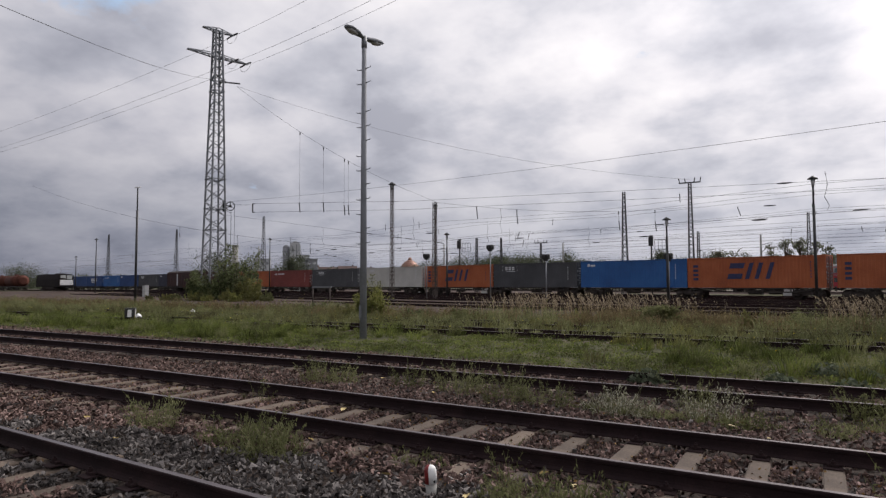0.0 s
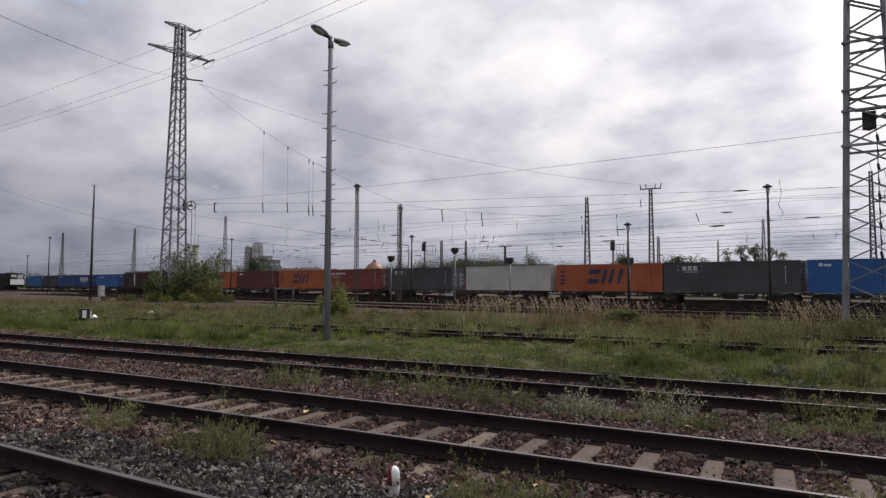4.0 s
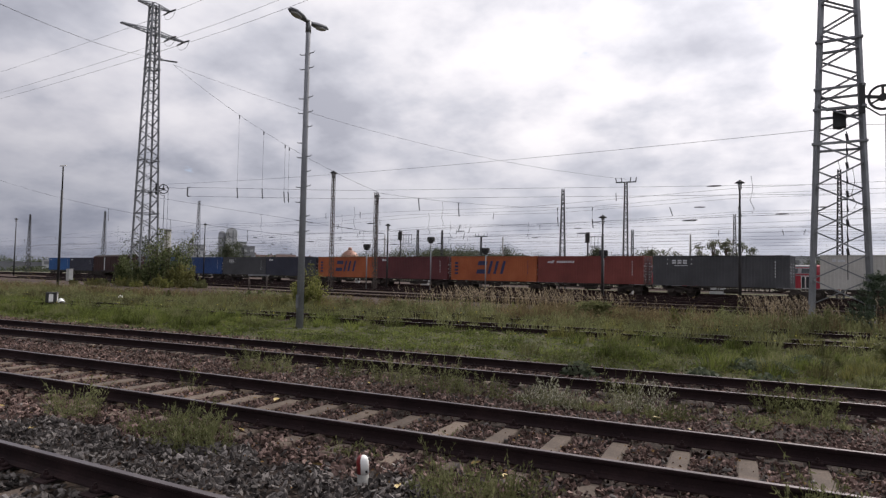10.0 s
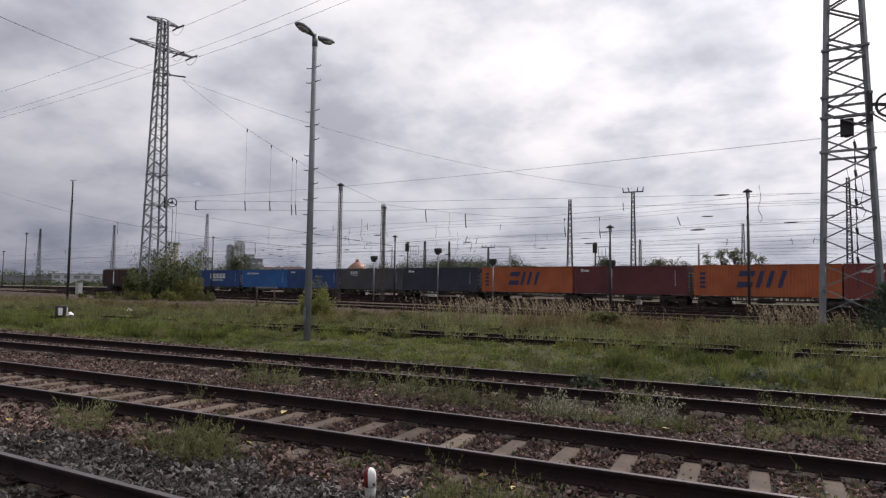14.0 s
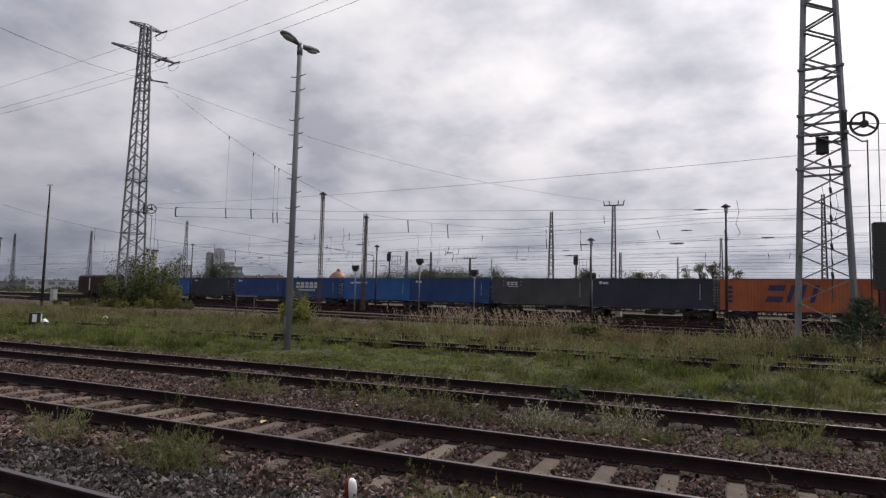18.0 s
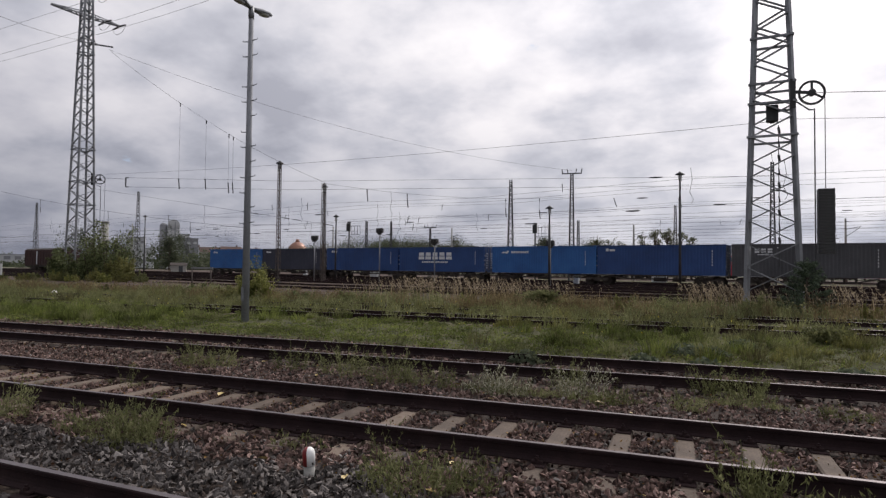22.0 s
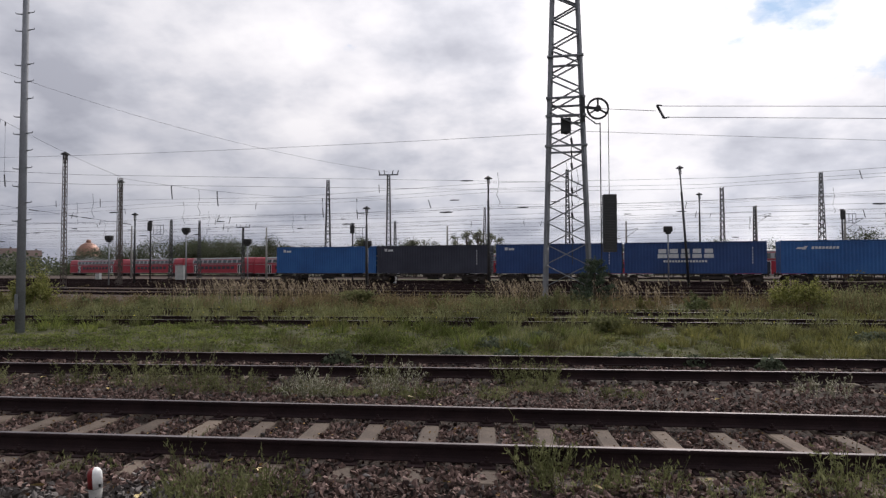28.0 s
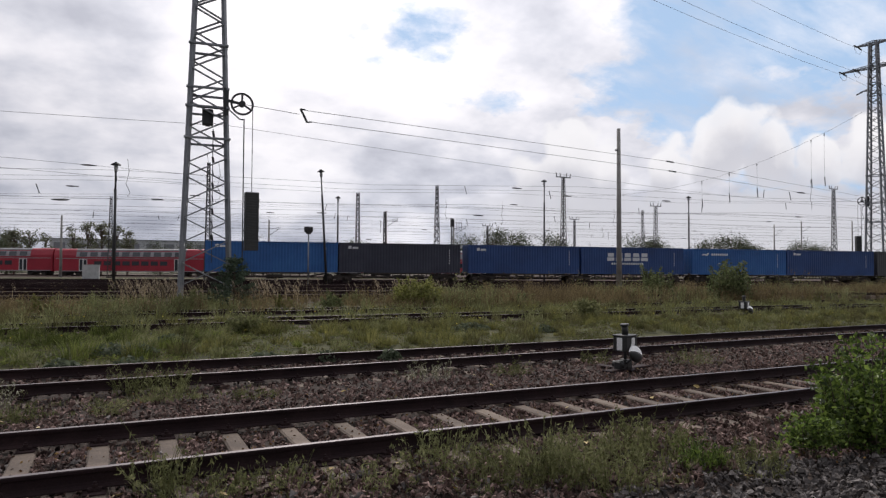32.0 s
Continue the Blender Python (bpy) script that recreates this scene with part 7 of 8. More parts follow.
def ground_rosette(x, y, r, seed):
    """A low mat of broad pale leaves."""
    rng = np.random.RandomState(seed)
    t = thing("weed_mat", pose(x, y, float(ground_z(x, y)) - 0.02), "low spreading grey-green weed mat", "weed", "low weeds")
    n = int(900 * r)
    a, q = rng.uniform(0, 6.283, n), np.sqrt(rng.uniform(0, 1, n)) * r
    p = np.stack([np.cos(a) * q, np.sin(a) * q * 0.6, 0.05 + 0.22 * rng.uniform(0, 1, n) * (1 - (q / r) ** 2)], 1)
    leaves("foliage", p, 0.06, M_MATWEED, t, seed, 0.5, 1.5)


M_MATWEED = surface("dull_green_mat", [(0.045, 0.058, 0.036), (0.085, 0.105, 0.065), (0.15, 0.172, 0.115)], 0.7, 0, 1, 10, 0, per="island", coord="World", spec=0.3, through_light=0.4)
for i, (x, y, r) in enumerate(((0.25, 14.2, 0.75), (1.25, 15.6, 0.45), (-0.6, 12.0, 0.35), (0.4, 11.9, 0.4), (2.6, 11.9, 0.4), (3.7, 11.75, 0.3), (4.9, 11.5, 0.25), (-2.6, 11.4, 0.35), (9.5, 16.5, 0.7), (11.2, 15.3, 0.5))):
    ground_rosette(x, y, r, 300 + i)


def shrub(name, x, y, h, rx, ry, n, size, material, label, category="shrub", seed=1, stems=9, lobes=14, z_low=0.12):
    """Forked stems from one foot and a crown of leaf clumps with gaps."""
    rng = np.random.RandomState(seed)
    z0 = float(ground_z(x, y)) - 0.06
    t = thing(name, pose(x, y, z0), label, category)
    bm = bmesh.new()
    tips = []
    for i in range(stems):
        a = rng.uniform(0, 6.283)
        q = rng.uniform(0.1, 0.75)
        foot = Vector((math.cos(a) * rx * 0.15, math.sin(a) * ry * 0.15, 0))
        mid = Vector((math.cos(a) * rx * q * 0.5, math.sin(a) * ry * q * 0.5, h * rng.uniform(0.3, 0.5)))
        top = Vector((math.cos(a) * rx * q, math.sin(a) * ry * q, h * rng.uniform(0.65, 0.97)))
        rod(bm, foot, mid, h * 0.014, h * 0.010, n=5)
        rod(bm, mid, top, h * 0.010, h * 0.003, n=5)
        tips += [mid, top, mid.lerp(top, 0.5)] + ([foot.lerp(mid, 0.45), foot.lerp(mid, 0.75)] if z_low < 0.03 else [])
        for k in range(2):
            e = mid.lerp(top, rng.uniform(0.1, 0.7))
            o = e + Vector((rng.normal(0, rx * 0.22), rng.normal(0, ry * 0.22), rng.uniform(0.02, 0.2) * h))
            rod(bm, e, o, h * 0.006, h * 0.002, n=4)
            tips.append(o)
    part("stem", bm, M_BARK, t)
    P = []
    for i in range(lobes):
        tp = tips[rng.randint(len(tips))]
        a = rng.uniform(0, 6.283)
        c = np.array(tp) * np.array([1.0, 1.0, 1.0]) + np.array([math.cos(a) * rx * 0.22, math.sin(a) * ry * 0.22, 0])
        m = n // lobes
        s = np.array([rx * 0.24, ry * 0.24, h * 0.13]) * rng.uniform(0.6, 1.2)
        P.append(c + rng.normal(size=(m, 3)) * s)
    P = np.concatenate(P)
    k = (P[:, 2] > z_low * h * rng.uniform(0.3, 1.2, len(P))) & (P[:, 2] < h * 1.04) & ((P[:, 0] / (rx * 1.1)) ** 2 + (P[:, 1] / (ry * 1.1)) ** 2 < 1)
    leaves("crown", P[k], size, material, t, seed, 0.8, 1.6)
    return t


def shoots(name, x, y, h, r, n, size, material, label, category="shrub", seed=1):
    """Upright leafy shoots of uneven height from one stool."""
    rng = np.random.RandomState(seed)
    t = thing(name, pose(x, y, float(ground_z(x, y)) - 0.05), label, category)
    lines, P = [], []
    for i in range(n):
        a, q = rng.uniform(0, 6.283), math.sqrt(rng.uniform(0, 1)) * r
        hh = h * rng.uniform(0.45, 1.0) * (1.05 - 0.5 * (q / r) ** 2)
        ln = rng.uniform(0.0, 0.35)
        b = np.array([math.cos(a) * q * 0.6, math.sin(a) * q * 0.5, 0])
        e = np.array([math.cos(a) * ln * hh, math.sin(a) * ln * hh, hh]) + b
        mid = b * 0.5 + e * 0.5 + np.array([0, 0, 0.05 * hh])
        lines.append([tuple(b), tuple(mid), tuple(e)])
        m = int(50 + 130 * hh / h)
        f = rng.uniform(0.05, 1.0, m)[:, None]
        P.append(b + (e - b) * f + rng.normal(0, 1, (m, 3)) * (0.035 + 0.11 * np.sin(np.pi * np.clip(f * 0.85 + 0.1, 0, 1))) * h * 0.42 * np.array([1, 1, 0.7]))
    tagged(wire_mesh("stem", lines, 0.004 * h, M_BARK, t), kind="stuff")
    P = np.concatenate(P)
    leaves("foliage", P[P[:, 2] > 0.02], size, material, t, seed, 0.9, 1.9)
    return t


shoots("shrub", 7.35, 3.95, 1.3, 0.85, 46, 0.036, M_LEAF_BRIGHT, "leafy green shrub with upright shoots growing in the ballast", seed=5)
shoots("shrub", 7.75, 4.3, 1.05, 0.7, 26, 0.036, M_LEAF_BRIGHT, "leafy green shrub with upright shoots growing in the ballast", seed=25)
shrub("shrub", 6.2, 3.95, 0.42, 0.36, 0.32, 1400, 0.028, M_LEAF_BRIGHT, "low leafy shoots beside the big shrub", seed=6, stems=10, lobes=14, z_low=0.02)
M_GOLDEN = surface("yellow_green_herb", [(0.10, 0.11, 0.03), (0.19, 0.20, 0.055), (0.30, 0.30, 0.10)], 0.65, 0, 1, 10, 0, per="island", coord="World", spec=0.3, through_light=0.45)
shoots("shrub", -55.6, 50.0, 6.2, 3.0, 60, 0.13, M_LEAF, "large ragged shrub around the foot of the tower", seed=7)
shoots("shrub", -59.4, 49.0, 3.6, 2.6, 60, 0.12, M_LEAF, "spreading shrub beside the lattice tower", seed=17)
shoots("shrub", -51.8, 48.5, 2.6, 2.0, 50, 0.11, M_OLIVE, "lower olive-green bush near the tower", seed=18)
shoots("shrub", 30.1, 29.5, 2.35, 1.3, 34, 0.085, M_LEAF, "bushy sapling with upright shoots among dry weeds", seed=8)
shoots("shrub", 32.6, 26.2, 2.9, 1.7, 46, 0.085, M_LEAF, "bushy sapling with upright shoots among dry weeds", seed=9)
shoots("shrub", 12.4, 26.6, 1.6, 1.7, 80, 0.05, M_GOLDEN, "olive-green tall weed stand in dry grass", seed=10)
shoots("shrub", 38.0, 30.0, 2.2, 1.1, 24, 0.085, M_LEAF, "thin sapling among dry weeds", seed=12)
shoots("shrub", -18.6, 25.0, 1.6, 1.0, 56, 0.055, M_GOLDEN, "yellow-green tall weed near the lamp post", seed=13)
shoots("tall_herb", -18.4, 25.3, 2.35, 0.6, 14, 0.05, M_GOLDEN, "tall herb with upright pale flower spikes", "weed", 19)
shrub("shrub", -5.3, 25.8, 0.95, 1.0, 0.7, 1500, 0.07, M_WEED, "rounded green weed bush", seed=14, stems=10, lobes=12, z_low=0.02)
shrub("shrub", 3.2, 17.6, 0.75, 0.6, 0.45, 900, 0.06, M_WEED, "rounded green weed bush", seed=15, stems=10, lobes=12, z_low=0.02)
shrub("shrub", 16.0, 19.0, 0.85, 1.0, 0.6, 1200, 0.07, M_WEED, "rounded green weed bush", seed=16, stems=10, lobes=12, z_low=0.02)


rngb = random.Random(31)
for k in range(26):
    x = -30 + k * 2.75 + rngb.uniform(-1.2, 1.2)
    y = rngb.uniform(24.8, 30.5)
    h = rngb.uniform(0.55, 1.05)
    shoots("weed_bush", x, y, h, h * rngb.uniform(0.8, 1.3), 18, 0.045, (M_WEED, M_OLIVE, M_LEAF)[k % 3], "low ragged weed bush among tall dry weeds", "weed", 700 + k)


for k in range(13):
    x, y = -63.5 + k * 1.35, 46.2 + rngb.uniform(-1.6, 1.2)
    h = rngb.uniform(0.7, 1.5)
    shoots("weed_bush", x, y, h, h * rngb.uniform(0.9, 1.4), 20, 0.06, (M_WEED, M_GOLDEN, M_OLIVE)[k % 3], "ragged weed bush at the shrub's foot", "weed", 760 + k)


def pine(x, y, h, seed=3):
    rng = np.random.RandomState(seed)
    t = thing("young_pine", pose(x, y, float(ground_z(x, y)) - 0.05), "small dark green young pine at the tower's foot", "tree")
    bm = bmesh.new()
    rod(bm, (0, 0, 0), (0, 0, h * 0.97), 0.05, 0.012, n=7)
    P = []
    for k in range(7):
        z = h * (0.06 + 0.13 * k)
        r = h * 0.46 * (1 - z / h) ** 0.8 + 0.08
        for i in range(7):
            a = rng.uniform(0, 6.283)
            e = Vector((math.cos(a) * r, math.sin(a) * r, z + 0.22 * r + 0.1))
            rod(bm, (0, 0, z), e, 0.014, 0.006, n=4)
            f = rng.uniform(0.2, 1.08, 170)[:, None]
            P.append(np.array([0, 0, z]) + (np.array(e) - np.array([0, 0, z])) * f + rng.normal(0, 0.06, (170, 3)))
    P.append(np.stack([rng.normal(0, 0.04, 120), rng.normal(0, 0.04, 120), rng.uniform(h * 0.75, h * 1.03, 120)], 1))
    part("trunk", bm, M_BARK, t)
    leaves("needles", np.concatenate(P), 0.026, M_PINE, t, seed, 1.0, 5.0)


pine(4.9, 29.8, 2.35)


def tree(x, y, h, r, seed, label, material, n=2200):
    """Tapered trunk, limbs, and a crown of leaf clumps with an uneven outline."""
    rng = np.random.RandomState(seed)
    t = thing("tree", pose(x, y, float(ground_z(x, y))), label, "tree", "far trees")
    bm = bmesh.new()
    rod(bm, (0, 0, 0), (0, 0, h * 0.55), h * 0.022, h * 0.012, n=6)
    rod(bm, (0, 0, h * 0.55), (rng.normal(0, 0.3), 0, h * 0.9), h * 0.012, h * 0.003, n=5)
    P = []
    k = 26
    for i in range(k):
        z = h * rng.uniform(0.1, 0.9)
        a = rng.uniform(0, 6.283)
        q = r * math.sqrt(max(0.05, 1 - ((z / h - 0.45) / 0.52) ** 2)) * rng.uniform(0.45, 0.95)
        e = Vector((math.cos(a) * q, math.sin(a) * q, z))
        rod(bm, (0, 0, z * 0.75), e, h * 0.008, h * 0.003, n=4)
        s = r * 0.31 * rng.uniform(0.7, 1.2)
        P.append(np.array(e) + rng.normal(size=(n // k, 3)) * [s, s, s * 0.75])
    part("trunk", bm, M_BARK, t)
    leaves("crown", np.concatenate(P), h * 0.024, material, t, seed, 0.8, 1.4)


M_FARLEAF = surface("far_foliage", [(0.042, 0.053, 0.032), (0.078, 0.093, 0.058), (0.125, 0.138, 0.09)], 0.8, 0, 0.3, 2, 0, per="island", coord="World", spec=0.1, through_light=0.4)
M_POPLAR = surface("poplar_foliage", [(0.085, 0.095, 0.06), (0.14, 0.15, 0.10), (0.21, 0.22, 0.15)], 0.8, 0, 0.3, 2, 0, per="island", coord="World", spec=0.1, through_light=0.4)
TREES = [(-93, 200, 11.5, 5), (-86, 202, 11.5, 5), (-99, 204, 10.5, 4.5), (-30, 150, 9.5, 2.0),
         (200, 160, 15.5, 6.5), (190, 162, 13, 5), (211, 164, 13, 5), (92, 150, 12.6, 5), (101, 152, 12, 4.5), (84, 152, 11.4, 4.2), (-236, 250, 19, 7), (-112, 96, 8.5, 4.5), (-106, 98, 7.5, 4),
         (-141.5, 150, 10.8, 1.7), (-25, 150, 7.6, 3.0), (-20.5, 154, 7.0, 2.6), (9, 155, 7.4, 3.0), (15, 158, 7.8, 3.2), (22, 160, 7.6, 3.0), (30, 162, 8.2, 3.2), (38, 160, 7.8, 3.0), (-255, 130, 9.5, 5), (-262, 128, 8.5, 4.5), (240, 160, 13, 5), (252, 165, 12.5, 5), (225, 170, 12, 5), (-20, 160, 9, 3), (-72, 205, 12, 4.5), (-66, 206, 10.5, 4), (50, 170, 9, 4), (60, 172, 9.5, 4), (270, 170, 12, 6), (-82, 205, 12.8, 5), (-96, 206, 12, 4), (-150, 228, 10, 5), (-143, 226, 9.5, 5), (-134, 222, 11.5, 6), (-127, 225, 10.5, 5), (-119, 220, 12.5, 6), (-112, 222, 11, 5.5), (-106, 215, 12, 5), (-104, 222, 12.5, 5), (-90, 214, 12.5, 5), (-80, 216, 11.5, 5), (-62, 216, 10, 5), (-54, 214, 9.5, 5), (-44, 212, 10, 4), (-36, 214, 9, 4), (122, 162, 12.5, 5.5), (160, 163, 13.5, 6), (170, 166, 12, 5), (68, 158, 8.5, 4)]
POPLARS = [(-17.5, 150, 10.8, 1.5), (-15.0, 151, 9.6, 1.3), (-12.5, 152, 9.0, 1.3), (-7.5, 150, 10.6, 1.6), (-5.0, 151, 11.6, 1.6), (-2.5, 152, 11.8, 1.7), (0.2, 151, 11.2, 1.5), (2.4, 150, 10.2, 1.4)]
for i, (x, y, h, r) in enumerate(TREES):
    tree(x, y, h, r, 400 + i, "dark green tree beyond the railway yard", M_FARLEAF, n=4400)
for i, (x, y, h, r) in enumerate(POPLARS):
    tree(x, y, h, r, 480 + i, "slender airy poplar beyond the railway yard", M_POPLAR, n=1300)


def far_woods():
    rng = np.random.RandomState(77)
    P = []
    for k in range(520):
        x = rng.uniform(-620, 620)
        y = rng.uniform(260, 420)
        h = rng.uniform(7, 13) * (0.8 + 0.4 * math.sin(x * 0.021 + 1)) * (1.0 if x < -60 else 0.55)
        c = np.clip(rng.normal(size=(150, 3)), -1.9, 1.9) * [5.5, 3, h * 0.26] + [x, y, h * 0.42]
        P.append(c)
    P = np.concatenate(P)
    P[:, 2] = np.abs(P[:, 2])
    tagged(leaves("far_woods", P, 1.15, M_FARLEAF, None, 78, 0.8, 1.3), "hazy belt of far trees along the horizon", "woods", kind="stuff")


far_woods()


# fallen leaves on the ballast
def fallen_leaf_mesh():
    bm = bmesh.new()
    o = [(-0.05, 0), (-0.02, 0.032), (0.02, 0.028), (0.055, 0), (0.02, -0.03), (-0.02, -0.03)]
    v = [bm.verts.new((x, y, 0.012 + 0.3 * abs(y))) for x, y in o]
    c = bm.verts.new((0, 0, 0.006))
    for i in range(6):
        bm.faces.new((v[i], v[(i + 1) % 6], c))
    return link_mesh("fallen_leaf", bm, M_FALLEN)


FL = fallen_leaf_mesh()
rngl = random.Random(6)
for k, (x, y) in enumerate([(-2.2, 5.5), (-1.85, 5.3), (-4.8, 5.35), (-7.9, 4.75), (-2.5, 4.6), (-1.75, 4.55), (-6.6, 4.3), (0.9, 5.1), (0.2, 5.4), (5.2, 4.3)] + [(rngl.uniform(-9, 9), rngl.uniform(3.6, 9.4)) for q in range(46)]):
    o = new("fallen_leaf", FL)
    s = rngl.uniform(0.6, 1.3)
    o.matrix_basis = pose(x, y, float(ground_z(x, y)) + 0.0, rngl.uniform(-20, 20), rngl.uniform(-20, 20), rngl.uniform(0, 360)) @ Matrix.Scale(s, 4)
    tagged(o, "yellow fallen leaf lying on the ballast", "leaf", "fallen leaves")

# ---------------------------------------------------------------- ballast
def stone_shapes(points):
    """Angular chips: hulls of a few random points."""
    shapes = []
    r = np.random.RandomState(50 + points)
    for k in range(10):
        bm = bmesh.new()
        p = r.normal(size=(points, 3))
        p = p / np.linalg.norm(p, axis=1)[:, None] * r.uniform(0.8, 1.2, (points, 1)) * r.uniform(0.5, 1.6, 3)
        for q in p:
            bm.verts.new(q)
        bmesh.ops.convex_hull(bm, input=bm.verts)
        bmesh.ops.delete(bm, geom=[v for v in bm.verts if not v.link_faces], context="VERTS")
        bmesh.ops.triangulate(bm, faces=bm.faces)
        bm.verts.index_update()
        v = np.array([q.co[:] for q in bm.verts])
        f = np.array([[q.index for q in g.verts] for g in bm.faces])
        bm.free()
        shapes.append((v, f))
    return shapes


def turns(r, n):
    q = r.normal(size=(n, 4))
    q /= np.linalg.norm(q, axis=1)[:, None]
    w, x, y, z = q.T
    return np.stack([1 - 2 * (y * y + z * z), 2 * (x * y - z * w), 2 * (x * z + y * w), 2 * (x * y + z * w), 1 - 2 * (x * x + z * z), 2 * (y * z - x * w),
                     2 * (x * z - y * w), 2 * (y * z + x * w), 1 - 2 * (x * x + y * y)], 1).reshape(n, 3, 3)


def clear_of_track(x, y, r):
    """Drops stones off the rails and the sleepers' bare tops; sinks them between the rails."""
    keep = np.ones(len(x), bool)
    dz = np.zeros(len(x))
    for ln, x0, sp in ((LINE_1, -2.356, 0.5997), (LINE_2, -2.1, 0.6), (LINE_0, -3.2, 0.6)):
        c = np.array([ln(v) for v in x])
        d = np.abs(y - c)
        keep &= np.abs(d - 0.7525) > 0.068
        off = np.abs((x - x0 + sp / 2) % sp - sp / 2)
        if ln is LINE_2:
            dz += np.where(d < 0.66, 0.03, 0.0)
            continue
        keep &= ~((d < 0.66) & (off < 0.095) & (r.uniform(0, 1, len(x)) < 0.965)) & ~((d < 1.12) & (d > 0.66) & (off < 0.09) & (r.uniform(0, 1, len(x)) < 0.45))
        dz += np.where(d < 0.66, 0.004, 0.0)
        dz += np.where((d > 0.85) & (d < 1.9), 0.022, 0.0)
    return keep, dz


def is_grey(x, y):
    a = ((x + 4.4) / 4.2) ** 2 + ((y - 3.85) / 0.95) ** 2
    b = ((x - 5.2) / 2.6) ** 2 + ((y - 3.2) / 0.8) ** 2
    w = 0.25 * np.sin(x * 3.1) + 0.2 * np.sin(x * 7.3 + y * 5)
    return (a + w < 1) | (b + w < 1)


def make_ballast():
    r = np.random.RandomState(61)
    B = thing("ballast", Matrix(), "dark angular track ballast, brown and grey", "gravel", kind="stuff")
    V = {0: [], 1: []}      # brown, grey
    F = {0: [], 1: []}
    count = {0: 0, 1: 0}
    for y0, y1, n, lo, hi, sub in ((2.6, 6.2, 34000, 0.017, 0.039, 7), (5.7, 7.1, 9000, 0.016, 0.033, 8), (6.2, 9.2, 30000, 0.016, 0.037, 7), (9.2, 13.2, 28000, 0.018, 0.040, 6)):
        x, y = fan(y0, y1, n, int(y0 * 10), 2.2, 2.05)
        keep, dz = clear_of_track(x, y, r)
        if y1 > 13:
            keep &= (y < 12.4) | (r.uniform(0, 1, n) < (13.3 - y))
        x, y, dz = x[keep], y[keep], dz[keep]
        m = len(x)
        R = turns(r, m)
        s = r.uniform(lo, hi, m)
        z = ground_z(x, y) - 0.040 + dz + s * r.uniform(-0.3, 0.85, m)
        kind = r.randint(0, 10, m)
        grey = (is_grey(x, y) | (r.uniform(0, 1, m) < 0.06)).astype(int)
        shapes = stone_shapes(sub)
        for g in (0, 1):
            for k in range(10):
                w = (kind == k) & (grey == g)
                v, f = shapes[k]
                q = int(w.sum())
                if not q:
                    continue
                vv = np.einsum("nij,vj->nvi", R[w], v) * s[w][:, None, None] + np.stack([x[w], y[w], z[w]], 1)[:, None, :]
                V[g].append(vv.reshape(-1, 3))
                F[g].append((f[None] + (np.arange(q) * len(v))[:, None, None] + count[g]).reshape(-1, 3))
                count[g] += q * len(v)
    raw_mesh("brown_stones", np.concatenate(V[0]), np.concatenate(F[0]), M_STONE, B)
    raw_mesh("grey_stones", np.concatenate(V[1]), np.concatenate(F[1]), M_STONE_GREY, B)


make_ballast()


def make_apron():
    """Loose stones on the standing ground around the eye."""
    r = np.random.RandomState(66)
    n = 9000
    x, y = r.uniform(-9, 9, n), r.uniform(-2.5, 3.0, n)
    keep, dz = clear_of_track(x, y, r)
    x, y = x[keep], y[keep]
    V, F, c = [], [], 0
    kind = r.randint(0, 10, len(x))
    R, s = turns(r, len(x)), r.uniform(0.014, 0.032, len(x))
    for k, (v, f) in enumerate(stone_shapes(8)):
        w = kind == k
        P = np.stack([x[w], y[w], ground_z(x[w], y[w]) - 0.045 + s[w] * 0.2], 1)
        V.append((np.einsum("nij,vj->nvi", R[w], v) * s[w][:, None, None] + P[:, None, :]).reshape(-1, 3))
        F.append((f[None] + (np.arange(int(w.sum())) * len(v))[:, None, None] + c).reshape(-1, 3))
        c += int(w.sum()) * len(v)
    tagged(raw_mesh("standing_gravel", np.concatenate(V), np.concatenate(F), M_STONE), "brown gravel on the bare ground beside the siding", "gravel", kind="stuff")


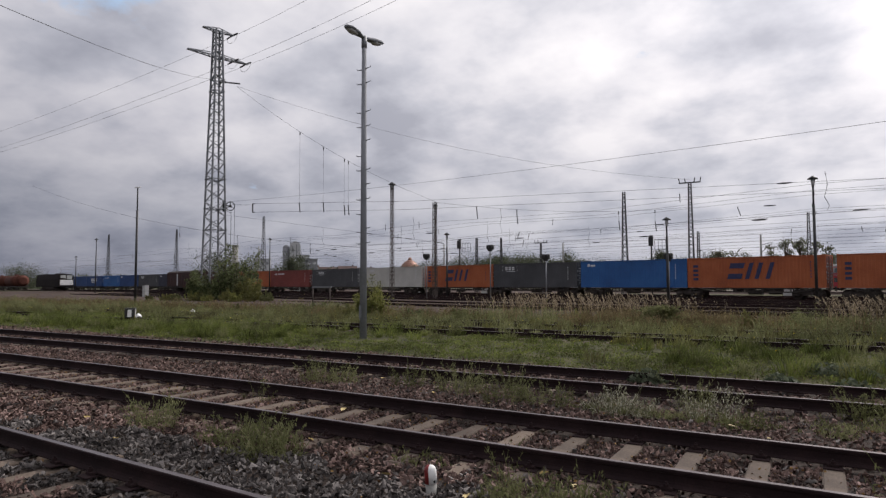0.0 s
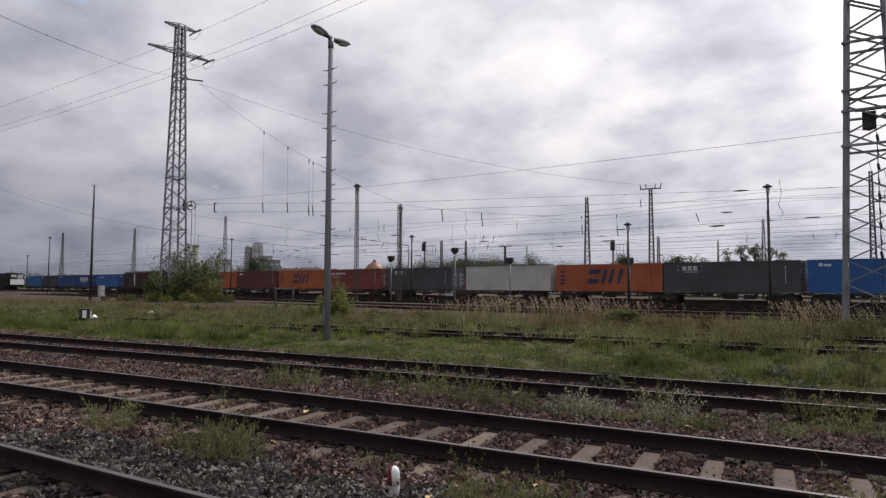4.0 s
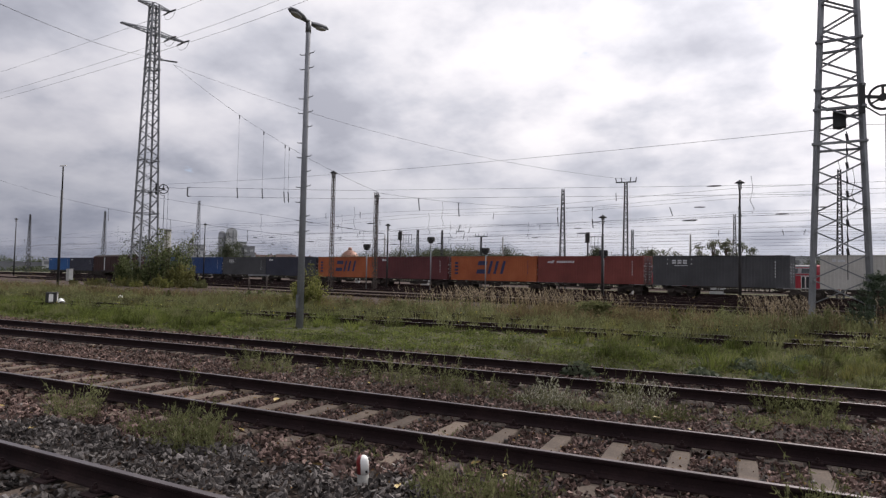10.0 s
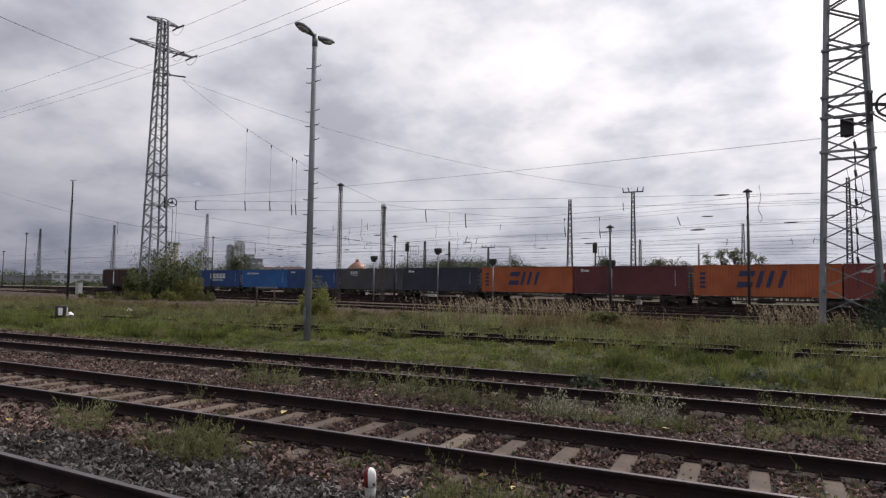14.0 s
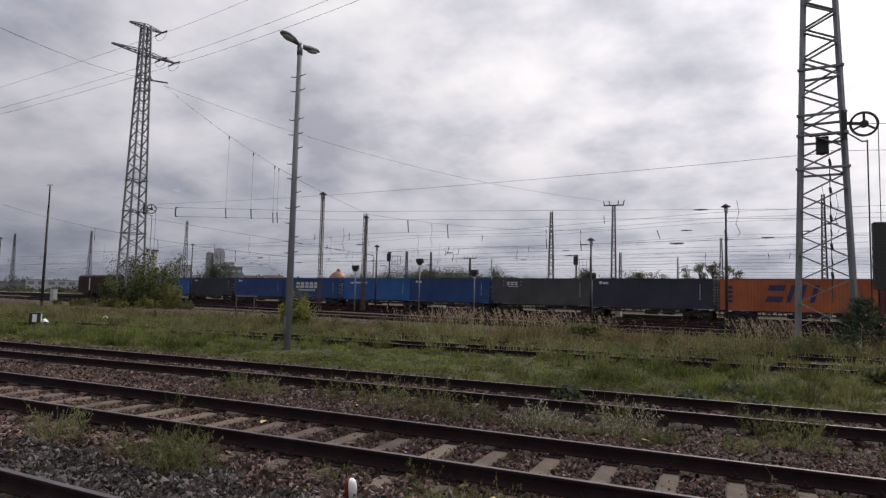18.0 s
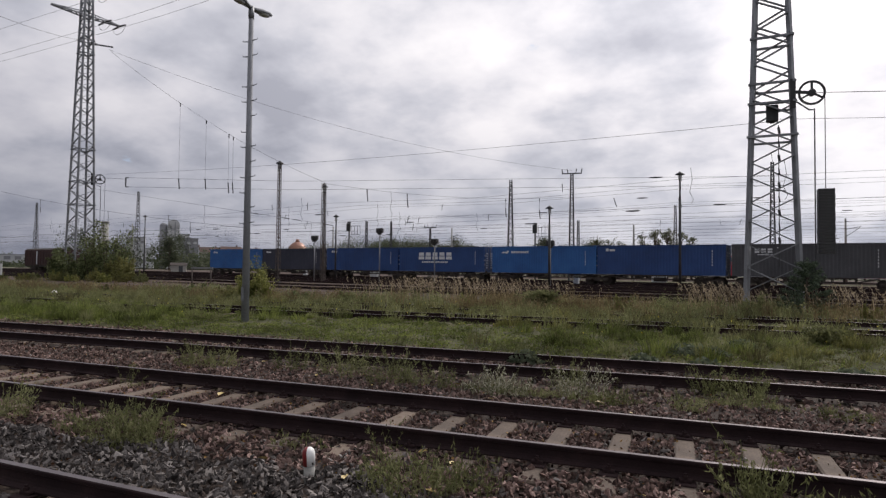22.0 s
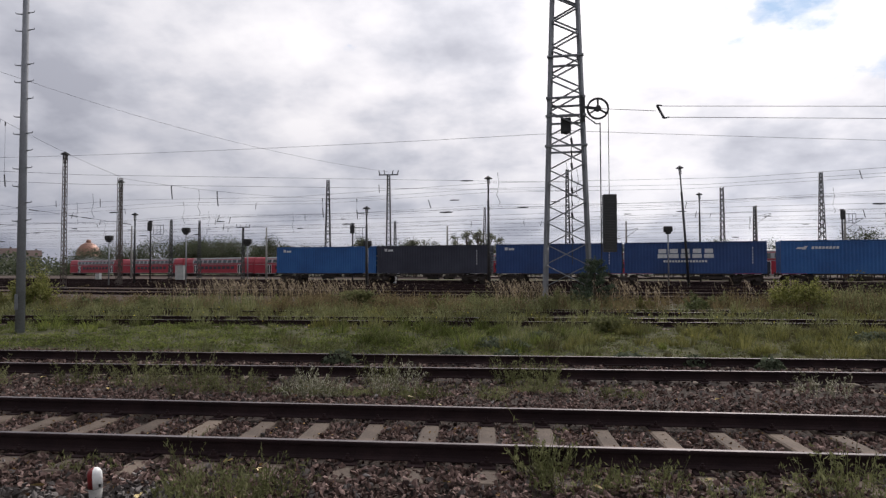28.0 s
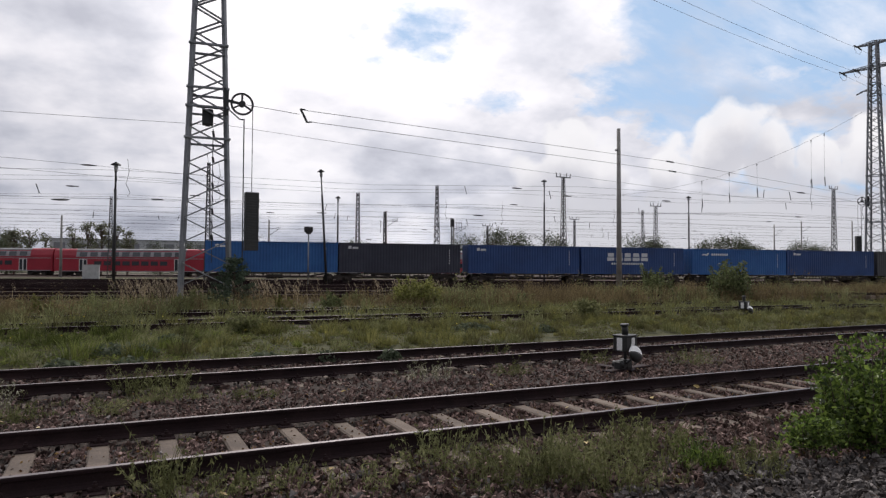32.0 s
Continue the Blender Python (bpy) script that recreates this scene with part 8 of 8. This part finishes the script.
make_apron()
M_LITTER = surface("brown_leaf_litter", [(0.06, 0.03, 0.015), (0.14, 0.075, 0.03), (0.26, 0.16, 0.06)], 0.8, 0, 3, 20, 0, per="island", coord="World", spec=0.2)
rl = np.random.RandomState(90)
lx, ly = rl.uniform(-13, 13, 2600), np.concatenate([rl.uniform(5.75, 7.05, 1300), rl.uniform(3.4, 5.5, 700), rl.uniform(7.3, 9.9, 600)])
tagged(leaves("leaf_litter", np.stack([lx, ly, ground_z(lx, ly) - 0.004 + rl.uniform(0, 0.018, 2600)], 1), 0.022, M_LITTER, None, 91, 0.25, 1.4), "scattered brown leaf litter between the rails", "leaf litter", kind="stuff")
M_STONE_ONE = surface("loose_stone", [(0.04, 0.033, 0.031), (0.09, 0.075, 0.07), (0.16, 0.14, 0.13)], 0.85, 0, 3, 60, 0.4, 0.006, per="object", coord="World")
# the stones that lie loose on top in the nearest stretch
rngs = random.Random(12)
SM = []
for v, f in stone_shapes(11):
    me = bpy.data.meshes.new("stone")
    me.from_pydata(v.tolist(), [], f.tolist())
    me.shade_flat()
    SM.append(me)
for k, me in enumerate(SM):
    me.materials.append(M_STONE_ONE)
for k in range(290):
    x, y = rngs.uniform(-4.2, 4.0), rngs.uniform(3.75, 5.35)
    o = shared("stone", SM[k % 10], ground, pose(x, y, float(ground_z(x, y)) - 0.01, rngs.uniform(0, 360), rngs.uniform(0, 360), rngs.uniform(0, 360)) @ Matrix.Scale(rngs.uniform(0.018, 0.036), 4))

t = thing("concrete_stub", pose(-57.0, 51.2, 0.1), "dark squat concrete post rising from the shrub", "post")
bm = bmesh.new()
rod(bm, (0, 0, 0), (0, 0, 6.2), 0.42, 0.36, n=12)
rod(bm, (0, 0, 6.2), (0, 0, 6.35), 0.44, n=12)
part("shaft", bm, M_CONCRETE, t)


# ---------------------------------------------------------------- motion of the train
def motions():
    times = [2.0 * k for k in range(17)]
    for ob, s, z in MOVING:
        walk(ob, [(t, train_at(s + run(t), z)) for t in times])


motions()
